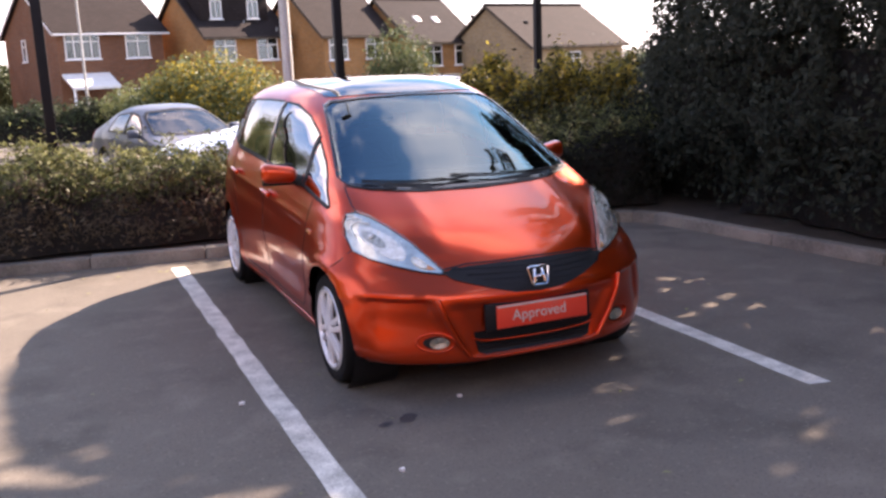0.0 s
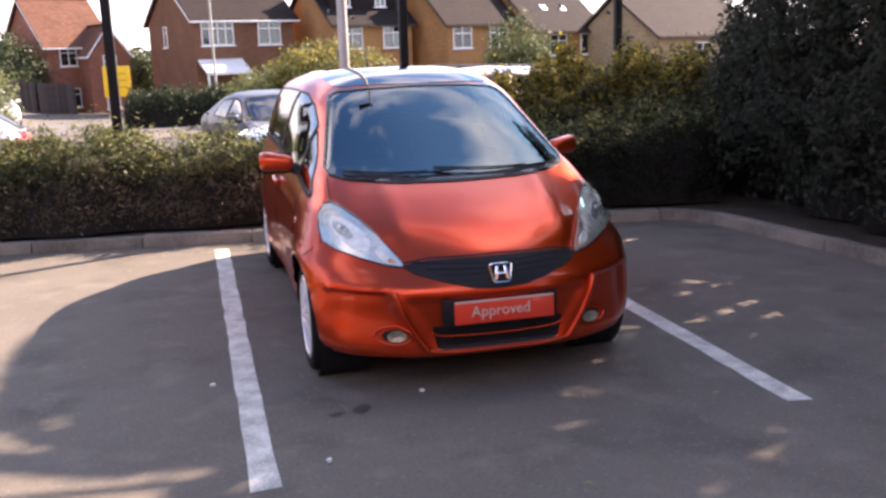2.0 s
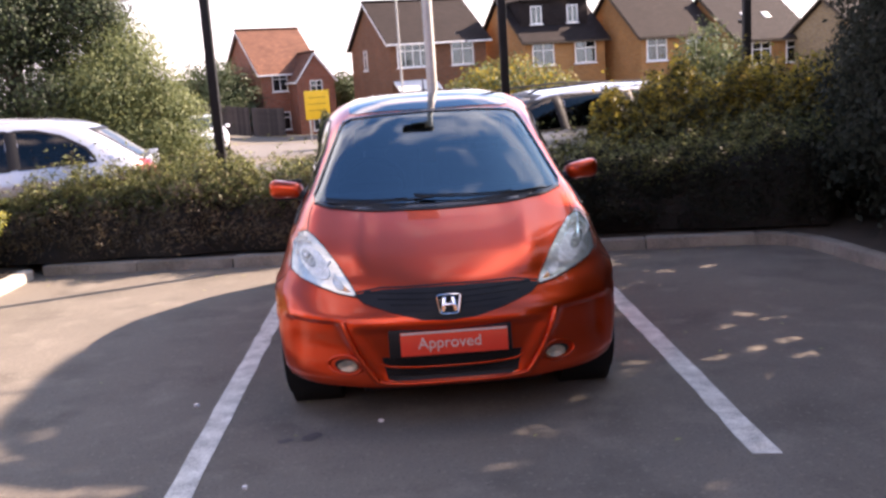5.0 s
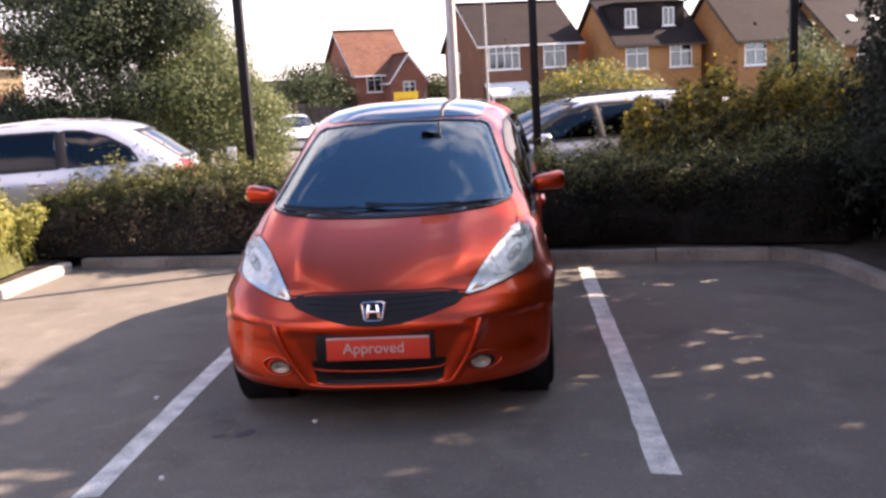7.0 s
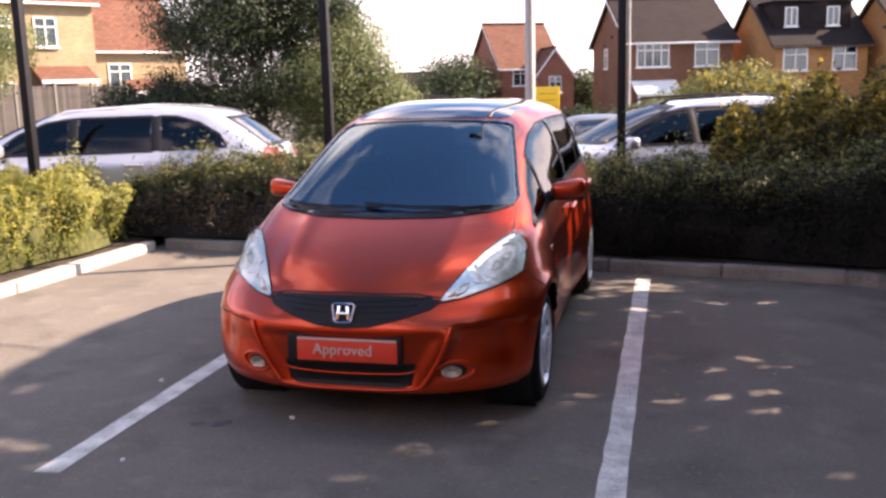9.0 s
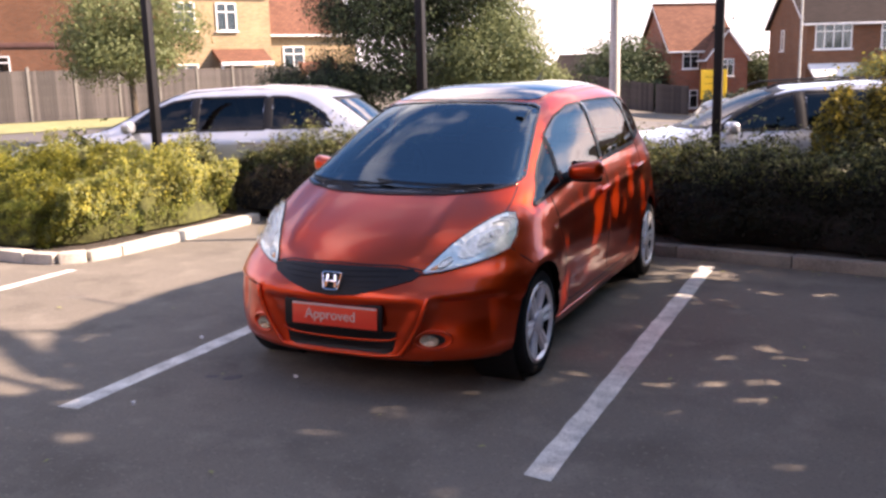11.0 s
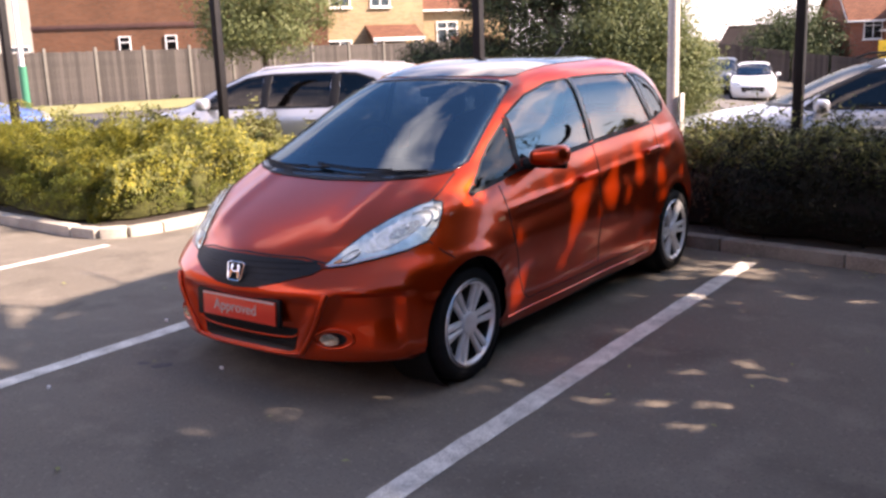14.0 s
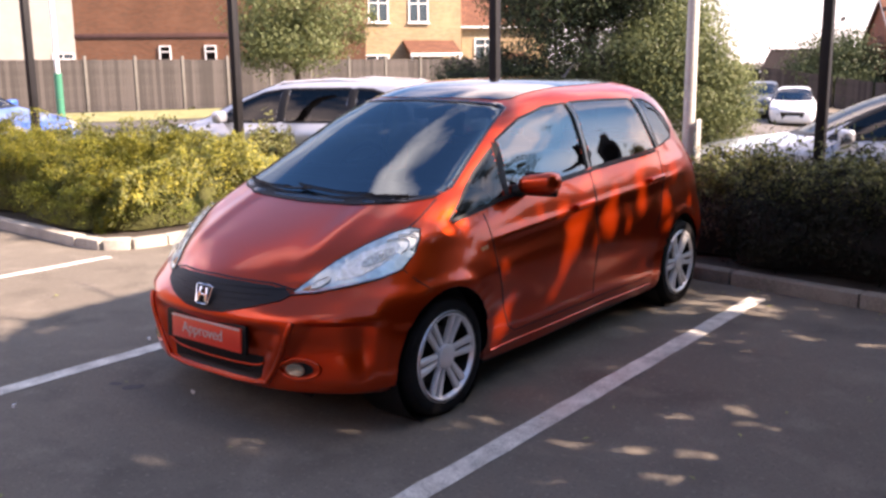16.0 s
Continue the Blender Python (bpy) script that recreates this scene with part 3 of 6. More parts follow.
def leaf_mesh(name, P, N, size, material, rng, aspect=0.5, spread=0.9, parent=None, label="", gaps=False):
    """Leaves as small folded blades at the points P, turned roughly outward along N."""
    if gaps:
        way, at = np.array(SUN_TO), P + np.array(parent.matrix_world.translation)
        shade = at - np.outer(at[:, 2] / way[2], way)
        keep = shade[:, 0] > np.interp(shade[:, 1], *SHADE_END)
        # leaves kept in wavy bands so that light streaks the ground
        keep |= (shade[:, 1] < 3.93) & (np.sin(11 * shade[:, 1] + 2.5 * np.sin(2.6 * shade[:, 0])) + 0.7 * np.sin(4.1 * shade[:, 0] + 5 * shade[:, 1]) > 0.12)
        stray = rng.random(len(P)) < 0.04
        for *low, rad in GAPS:
            was = keep.copy()
            d = at - np.array(low)
            keep &= np.linalg.norm(d - np.outer(d @ way, way), axis=1) > rad + size * 0.12
            if low[2] == 0:
                keep |= stray & was
        P, N = P[keep], N[keep]
    k = len(P)
    d = N + rng.normal(0, spread, (k, 3))
    d /= np.linalg.norm(d, axis=1)[:, None] + 1e-9
    t = np.cross(d, rng.normal(0, 1, (k, 3)))
    t /= np.linalg.norm(t, axis=1)[:, None] + 1e-9
    b = np.cross(d, t)
    s = size * rng.uniform(0.6, 1.3, (k, 1))
    v = np.stack([P - t * s * 0.5, P + b * s * aspect * 0.5 + d * s * 0.08, P + t * s * 0.5, P - b * s * aspect * 0.5 + d * s * 0.08], 1).reshape(-1, 3)
    me = bpy.data.meshes.new(name)
    me.vertices.add(len(v))
    me.vertices.foreach_set("co", v.ravel())
    me.loops.add(len(v))
    me.loops.foreach_set("vertex_index", np.arange(len(v)))
    me.polygons.add(k)
    me.polygons.foreach_set("loop_start", np.arange(0, len(v), 4))
    me.update(calc_edges=True)
    me.materials.append(material)
    ob = new(name, me)
    ob.parent = parent
    if label:
        ob["label"] = label
    return ob


def lumps(P, f, seed):
    """A smooth random field between about -1 and 1, for uneven outlines."""
    r = np.random.default_rng(seed)
    out = np.zeros(len(P))
    for k in range(6):
        w = r.normal(0, 1, 3) * f * (1 + 0.5 * k)
        out += np.sin(P @ w + r.uniform(0, 6.28)) / (1 + 0.35 * k)
    return out / 2.6


def hedge(name, path, label, category, mats, n, size, seed, rough=0.10, core=0.80, aspect=0.5, sprigs=0.0, base=0.10, depth=0.24, gaps=False, core_top=9.0, spread=0.55, inner=None, layers=0.0, skirt=0.0):
    """A hedge along path: rows of (x, y, half width, height). mats: (material, share, lowest height share)."""
    rng = np.random.default_rng(seed)
    thing = empty(name, Matrix.Identity(4), label, category)
    pts = np.array(path, float)
    seg = np.hypot(*np.diff(pts[:, :2], axis=0).T)
    cum = np.r_[0, np.cumsum(seg)]

    def place(u, a, r):
        c = np.stack([np.interp(u, cum, pts[:, i]) for i in range(4)], 1)
        i = np.clip(np.searchsorted(cum, u) - 1, 0, len(seg) - 1)
        d = np.diff(pts[:, :2], axis=0)[i] / seg[i][:, None]
        nrm = np.stack([d[:, 1], -d[:, 0]], 1)
        ca, sa = np.cos(a), np.sin(a)
        e = 0.55
        end = np.clip(np.minimum(u, cum[-1] - u) / 0.38, 0, 1)
        r = r * np.sqrt(np.maximum(0.03, 1 - (1 - end) ** 2))
        across = np.sign(ca) * np.abs(ca) ** e * c[:, 2] * r
        up = np.abs(sa) ** e * c[:, 3] * r
        P = np.concatenate([c[:, :2] + nrm * across[:, None], (base + up)[:, None]], 1)
        N = np.concatenate([nrm * ca[:, None], np.maximum(sa, 0.05)[:, None]], 1)
        return P, N, np.abs(sa)

    # solid woody core, by default near black for the shade among the leaves
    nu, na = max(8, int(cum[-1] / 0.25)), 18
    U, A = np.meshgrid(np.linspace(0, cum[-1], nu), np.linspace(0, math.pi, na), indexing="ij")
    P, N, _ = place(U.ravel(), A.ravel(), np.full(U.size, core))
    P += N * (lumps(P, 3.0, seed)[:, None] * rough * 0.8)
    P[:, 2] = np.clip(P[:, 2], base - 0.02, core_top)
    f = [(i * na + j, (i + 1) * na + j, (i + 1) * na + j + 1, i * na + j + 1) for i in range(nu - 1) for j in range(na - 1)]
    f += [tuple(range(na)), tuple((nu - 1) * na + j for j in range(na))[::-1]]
    part("woody_core", (P.tolist(), f), inner or TWIG_SHADED, thing, angle=180)
    # leaves
    for material, share, low in mats:
        k = int(n * share)
        u = rng.uniform(-0.04, cum[-1] + 0.04, k * 2)
        a = rng.uniform(0.02, math.pi - 0.02, k * 2)
        low_down = rng.random(k * 2) < skirt
        a = np.where(low_down, np.where(a > math.pi / 2, math.pi - 0.10 * (math.pi - a), 0.10 * a), a)
        r = 1 - depth * rng.random(k * 2) ** 1.6
        P, N, h = place(np.clip(u, 0, cum[-1]), a, r)
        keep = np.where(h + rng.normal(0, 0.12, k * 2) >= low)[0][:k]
        P, N = P[keep], N[keep]
        P = P + N * (lumps(P, 3.0, seed)[:, None] * rough + lumps(P, 8.0, seed + 2)[:, None] * rough * 0.6 + lumps(P, 17.0, seed + 1)[:, None] * rough * 0.4)
        if layers:
            shelf = lumps(P * (1.0, 1.0, 3.0), 2.3, seed + 5)
            P = P + N * (shelf[:, None] * layers)
            P[:, 2] += np.clip(shelf, -1, 1) * layers * 0.35
        P += rng.normal(0, 0.012, P.shape)
        if sprigs:
            up = rng.random(len(P)) < 0.06
            P[up, 2] += rng.random(up.sum()) * sprigs
        P[:, 2] = np.maximum(P[:, 2], base - 0.05)
        leaf_mesh("foliage", P, N, size, material, rng, aspect, spread, parent=thing, gaps=gaps)
    return thing


def tree(name, at, height, trunk, crown, label, mats, n, size, seed, limbs=9, r0=0.11, clump=0.38, aspect=0.6, thin=0.5, sparse=1.0, gaps=False, loose=0.55, turn=1.0):
    """A tree: trunk, limbs, and a crown of leaf clumps. crown: (radius x, radius y, radius z, centre height)."""
    rng = np.random.default_rng(seed)
    x, y = at
    thing = empty(name, Matrix.Translation((x, y, slope(x, y))), label, "tree")
    rx, ry, rz, zc = crown
    lean = rng.normal(0, 0.12, 2)
    top = np.array([lean[0], lean[1], zc + rz * 0.45])
    spine = [tuple(top * t * np.array([1, 1, 1]) + np.append(rng.normal(0, 0.04, 2), 0) * (0 < t < 1)) for t in (0, 0.25, 0.5, 0.75, 1)]
    spine[0] = (0, 0, -0.05)
    part("trunk", tube(spine, [r0 * 1.25, r0, r0 * 0.8, r0 * 0.55, r0 * 0.2], 10), BARK, thing, angle=180)
    ends = []
    for i in range(limbs):
        t = rng.uniform(0.35, 0.9)
        s = top * t
        a = 2.4 * i + rng.uniform(-0.5, 0.5)
        e = np.array([math.cos(a) * rx * 0.75, math.sin(a) * ry * 0.75, zc + rz * rng.uniform(-0.45, 0.7)])
        mid = (s + e) / 2 + np.array([0, 0, 0.15 * rz])
        part("limb", tube([tuple(s), tuple(mid), tuple(e)], [r0 * 0.4, r0 * 0.25, r0 * 0.08], 6), BARK, thing, angle=180)
        ends.append(e)
    # clumps on and inside an uneven ellipsoid
    m = max(20, int(90 * thin))
    C = rng.normal(0, 1, (m, 3))
    C /= np.linalg.norm(C, axis=1)[:, None]
    C *= (rng.random((m, 1)) ** 0.45) * 0.92
    C = C * np.array([rx, ry, rz]) + np.array([top[0] * 0.5, top[1] * 0.5, zc])
    C = C[(C[:, 2] > zc + 0.30 * rz) | (rng.random(len(C)) < sparse)]
    C = np.concatenate([C, np.array(ends)])
    for material, share in mats:
        k = int(n * share)
        i = rng.integers(0, len(C), k)
        off = rng.normal(0, 1, (k, 3))
        off *= (rng.random((k, 1)) ** 0.4) * 1.9 / np.linalg.norm(off, axis=1)[:, None]
        off *= np.array([1, 1, 0.75]) * clump * min(rx, rz) * (0.6 + 0.8 * ((i * 7919) % 13) / 13)[:, None]
        P = C[i] + off
        ok = (((P - np.array([top[0] * 0.5, top[1] * 0.5, zc])) / np.array([rx, ry, rz])) ** 2).sum(1) < 1.06 + loose * (0.5 + lumps(P, 1.6 / rx, seed) + 0.5 * lumps(P, 4.0 / rx, seed + 3))
        P, off = P[ok], off[ok]
        N = off / (np.linalg.norm(off, axis=1)[:, None] + 1e-9) + 0.5 * (P - np.array([0, 0, zc])) / np.array([rx, ry, rz]) + np.array([0, 0, 0.35])
        leaf_mesh("foliage", P, N, size, material, rng, aspect, turn, thing, gaps=gaps)
    return thing


litter()
# paler leaves kept to the top put the sun into its colour
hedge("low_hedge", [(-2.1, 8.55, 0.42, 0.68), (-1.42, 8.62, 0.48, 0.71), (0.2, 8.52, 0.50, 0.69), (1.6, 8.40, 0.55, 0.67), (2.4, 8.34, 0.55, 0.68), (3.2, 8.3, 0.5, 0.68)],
      "low clipped hedge, dark leafless base, olive top coloured paler for sunlight", "hedge",
      [(LEAF_BROWN, 0.26, 0.0), (LEAF_HEDGE, 0.34, 0.62), (LEAF_DRY_AND_SUNLIT, 0.40, 0.84)], 92000, 0.054, 11, rough=0.18, sprigs=0.24, depth=0.30, aspect=0.30, skirt=0.14)
# near-black leaves carry the shade, paler ones at the top the sun
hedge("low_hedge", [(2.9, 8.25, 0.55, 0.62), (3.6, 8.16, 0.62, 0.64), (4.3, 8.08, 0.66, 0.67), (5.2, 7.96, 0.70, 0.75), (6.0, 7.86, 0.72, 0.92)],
      "low hedge coloured near black for shade, thin green top paler for sun", "hedge",
      [(LEAF_SHADE, 0.45, 0.0), (LEAF_HEDGE, 0.40, 0.80), (LEAF_DRY_AND_SUNLIT, 0.30, 0.90)], 62000, 0.050, 17, rough=0.20, sprigs=0.30, depth=0.30, aspect=0.30, skirt=0.15)
# the near-black leaves put shade into the shrub
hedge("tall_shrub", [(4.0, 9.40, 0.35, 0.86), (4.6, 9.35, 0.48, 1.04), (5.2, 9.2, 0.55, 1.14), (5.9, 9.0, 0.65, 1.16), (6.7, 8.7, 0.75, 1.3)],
      "tall dense shrub, dark leaves mixed in for shade, golden leaves mostly at the top", "shrub",
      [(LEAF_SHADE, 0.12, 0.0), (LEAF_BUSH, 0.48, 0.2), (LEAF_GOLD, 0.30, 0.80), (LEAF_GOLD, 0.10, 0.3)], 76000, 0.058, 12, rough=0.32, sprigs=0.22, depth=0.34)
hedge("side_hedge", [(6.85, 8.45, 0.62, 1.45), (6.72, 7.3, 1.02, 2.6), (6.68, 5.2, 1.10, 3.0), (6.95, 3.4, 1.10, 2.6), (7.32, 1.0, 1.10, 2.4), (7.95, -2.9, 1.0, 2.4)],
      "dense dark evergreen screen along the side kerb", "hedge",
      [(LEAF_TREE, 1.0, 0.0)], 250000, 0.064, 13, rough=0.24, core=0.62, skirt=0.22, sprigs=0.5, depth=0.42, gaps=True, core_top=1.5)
# bright sprays only on top, dark ones all over: sun and shade by colour
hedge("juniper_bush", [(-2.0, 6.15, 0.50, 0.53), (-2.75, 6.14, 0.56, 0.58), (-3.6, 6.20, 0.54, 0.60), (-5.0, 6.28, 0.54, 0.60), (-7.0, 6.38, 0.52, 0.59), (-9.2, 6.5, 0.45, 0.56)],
      "spreading yellow-green juniper, sprays coloured bright for sun on top, darker for shade below", "shrub",
      [(LEAF_CONIFER_SHADED, 0.54, 0.0), (LEAF_CONIFER_SUNLIT, 0.38, 0.80), (LEAF_DRY_AND_SUNLIT, 0.08, 0.8)], 260000, 0.034, 14, rough=0.16, aspect=0.36, sprigs=0.03, spread=0.32, inner=JUNIPER_CORE, layers=0.25)
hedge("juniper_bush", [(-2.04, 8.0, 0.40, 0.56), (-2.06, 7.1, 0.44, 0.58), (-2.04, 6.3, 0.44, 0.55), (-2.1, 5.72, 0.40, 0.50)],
      "spreading yellow-green juniper, sprays coloured bright for sun on top, darker for shade below", "shrub",
      [(LEAF_CONIFER_SHADED, 0.3, 0.0), (LEAF_CONIFER_SUNLIT, 0.4, 0.4), (LEAF_DRY_AND_SUNLIT, 0.30, 0.4)], 60000, 0.036, 16, rough=0.18, aspect=0.36, sprigs=0.05, spread=0.32, inner=JUNIPER_CORE, layers=0.17)
hedge("dry_shrub", [(-1.80, 8.05, 0.35, 0.66), (-2.6, 7.5, 0.35, 0.70), (-3.6, 7.25, 0.35, 0.68), (-5.2, 7.0, 0.35, 0.64)],
      "straggly brownish shrub behind the juniper, dry leaves", "shrub",
      [(LEAF_DRY_AND_SUNLIT, 0.6, 0.0), (LEAF_BUSH, 0.4, 0.0)], 24000, 0.055, 15, rough=0.22, sprigs=0.22)
hedge("red_shrub", [(-3.05, 7.22, 0.20, 0.62), (-2.65, 7.36, 0.20, 0.66)], "small straggly shrub with reddish dry leaves", "shrub", [(LEAF_RED, 0.7, 0.3), (LEAF_BUSH, 0.3, 0.0)], 2600, 0.05, 18, rough=0.12, sprigs=0.12)
# crowns sized and set by the shade they throw on the bays
OVER = "broad leafy tree shading the parking bays, crown mostly out of view"
tree("side_tree", (8.7, 7.3), 7.5, 0.12, (2.5, 2.6, 2.3, 5.0), OVER, [(LEAF_TREE, 1.0)], 40000, 0.11, 21, limbs=12, r0=0.16, clump=0.24, thin=1.5, sparse=0.7, gaps=True, loose=0.0)
tree("side_tree", (9.0, 5.0), 7.0, 0.12, (2.3, 1.7, 2.5, 4.9), OVER, [(LEAF_TREE, 1.0)], 26000, 0.11, 25, limbs=10, r0=0.14, clump=0.18, thin=1.0, gaps=True, loose=0.0)
tree("side_tree", (8.95, 10.0), 5.5, 0.12, (2.0, 1.6, 1.9, 4.2), OVER, [(LEAF_TREE, 1.0)], 6500, 0.10, 24, limbs=10, r0=0.11, clump=0.24, thin=1.0, gaps=True, loose=0.0)
tree("side_tree", (8.9, 2.9), 7.0, 0.12, (2.6, 2.5, 2.7, 4.7), OVER, [(LEAF_TREE, 1.0)], 36000, 0.11, 22, limbs=12, r0=0.16, clump=0.16, thin=0.9, gaps=True, loose=0.0)
tree("side_tree", (8.9, -1.8), 7.0, 0.12, (2.6, 2.7, 2.8, 4.8), OVER, [(LEAF_TREE, 1.0)], 36000, 0.11, 23, limbs=12, r0=0.16, clump=0.16, thin=0.9, gaps=True, loose=0.0)

# flat crown out of view, added to dim sky light by the side kerb
tree("side_tree", (6.9, 5.7), 5.5, 0.12, (2.5, 3.6, 0.95, 4.6), OVER, [(LEAF_TREE, 1.0)], 44000, 0.10, 26, limbs=10, r0=0.10, clump=0.26, thin=1.0, gaps=True, loose=0.0)


# ---- posts ----
def dark_post(x, y, h):
    thing = empty("black_post", Matrix.Translation((x, y, 0.06 + slope(x, y))), "tall slim black steel post rising out of the planting", "post", "posts behind the planting")
    part("shaft", box(0.085, 0.085, h, Matrix.Translation((0, 0, h / 2)), 0.008), POST_BLACK, thing)
    part("cap", box(0.10, 0.10, 0.02, Matrix.Translation((0, 0, h + 0.01)), 0.006), POST_BLACK, thing)
    part("base_plate", box(0.18, 0.18, 0.015, Matrix.Translation((0, 0, 0.008)), 0.003), POST_BLACK, thing)


for px, py, ph in ((-5.35, 6.97, 2.6), (-2.54, 7.77, 2.5), (0.31, 8.59, 2.42), (3.17, 9.36, 2.6), (6.08, 10.33, 2.6), (8.95, 11.2, 2.6)):
    dark_post(px, py, ph)

lamp_post = empty("lamp_column", pose(2.38, 8.42, 0.05), "tall galvanised lighting column with a dark lantern", "street lamp")
part("shaft", lathe([(0.07, 0), (0.07, 0.7), (0.05, 0.78), (0.036, 6.2), (0.0, 6.22)], 20), POST_GALV, lamp_post)
part("bracket", tube([(0, 0, 6.1), (-0.03, 0.0, 6.22), (-0.10, 0.0, 6.28)], 0.03, 8), POST_GALV, lamp_post)
lantern = part("lantern", box(0.55, 0.26, 0.12, Matrix.Translation((-0.22, 0, 6.28)), 0.04, 3), DARK_METAL, lamp_post, "dark lantern head")
part("lens", box(0.4, 0.2, 0.03, Matrix.Translation((-0.24, 0, 6.21)), 0.01), GLASS_LENS, lantern)
part("hatch", box(0.012, 0.09, 0.5, Matrix.Translation((0.084, 0, 0.8)), 0.004), POST_GALV, lamp_post)


# ---- vehicles ----
from mathutils.bvhtree import BVHTree


def pchip(xs, ys, x):
    """Smooth interpolation without overshoot."""
    xs, ys, x = np.asarray(xs, float), np.asarray(ys, float), np.asarray(x, float)
    h, d = np.diff(xs), np.diff(ys) / np.diff(xs)
    m = np.zeros(len(xs))
    m[0], m[-1] = d[0], d[-1]
    for i in range(1, len(xs) - 1):
        if d[i - 1] * d[i] > 0:
            w1, w2 = 2 * h[i] + h[i - 1], h[i] + 2 * h[i - 1]
            m[i] = (w1 + w2) / (w1 / d[i - 1] + w2 / d[i])
    i = np.clip(np.searchsorted(xs, x) - 1, 0, len(xs) - 2)
    t = np.clip((x - xs[i]) / h[i], 0, 1)
    return (ys[i] * (2 * t**3 - 3 * t**2 + 1) + m[i] * h[i] * (t**3 - 2 * t**2 + t) + ys[i + 1] * (3 * t**2 - 2 * t**3) + m[i + 1] * h[i] * (t**3 - t**2))


def spline(pts, counts):
    """Centripetal spline through points; the first and last only steer it."""
    pts = np.asarray(pts, float)
    out = []
    for i in range(1, len(pts) - 2):
        p0, p1, p2, p3 = pts[i - 1:i + 3]
        t = [0]
        for a, b in ((p0, p1), (p1, p2), (p2, p3)):
            t.append(t[-1] + max(1e-4, np.linalg.norm(b - a)) ** 0.5)
        n = counts[i - 1]
        for k in range(n):
            u = t[1] + (t[2] - t[1]) * k / n
            a1 = (t[1] - u) / (t[1] - t[0]) * p0 + (u - t[0]) / (t[1] - t[0]) * p1
            a2 = (t[2] - u) / (t[2] - t[1]) * p1 + (u - t[1]) / (t[2] - t[1]) * p2
            a3 = (t[3] - u) / (t[3] - t[2]) * p2 + (u - t[2]) / (t[3] - t[2]) * p3
            b1 = (t[2] - u) / (t[2] - t[0]) * a1 + (u - t[0]) / (t[2] - t[0]) * a2
            b2 = (t[3] - u) / (t[3] - t[1]) * a2 + (u - t[1]) / (t[3] - t[1]) * a3
            out.append((t[2] - u) / (t[2] - t[1]) * b1 + (u - t[1]) / (t[2] - t[1]) * b2)
    out.append(pts[-2])
    return np.array(out)


def inside(poly, p):
    poly = np.asarray(poly, float)
    hit = np.zeros(len(p), bool)
    for (x0, y0), (x1, y1) in zip(poly, np.roll(poly, -1, 0)):
        c = (y0 > p[:, 1]) != (y1 > p[:, 1])
        hit ^= c & (p[:, 0] < (x1 - x0) * (p[:, 1] - y0) / ((y1 - y0) if y1 != y0 else 1e-9) + x0)
    return hit


RAYS = {"front": lambda u, v: ((u, -3, v), (0, 1, 0)), "rear": lambda u, v: ((u, 12, v), (0, -1, 0)), "left": lambda u, v: ((4, u, v), (-1, 0, 0)),
        "right": lambda u, v: ((-4, u, v), (1, 0, 0)), "top": lambda u, v: ((u, v, 4), (0, 0, -1))}


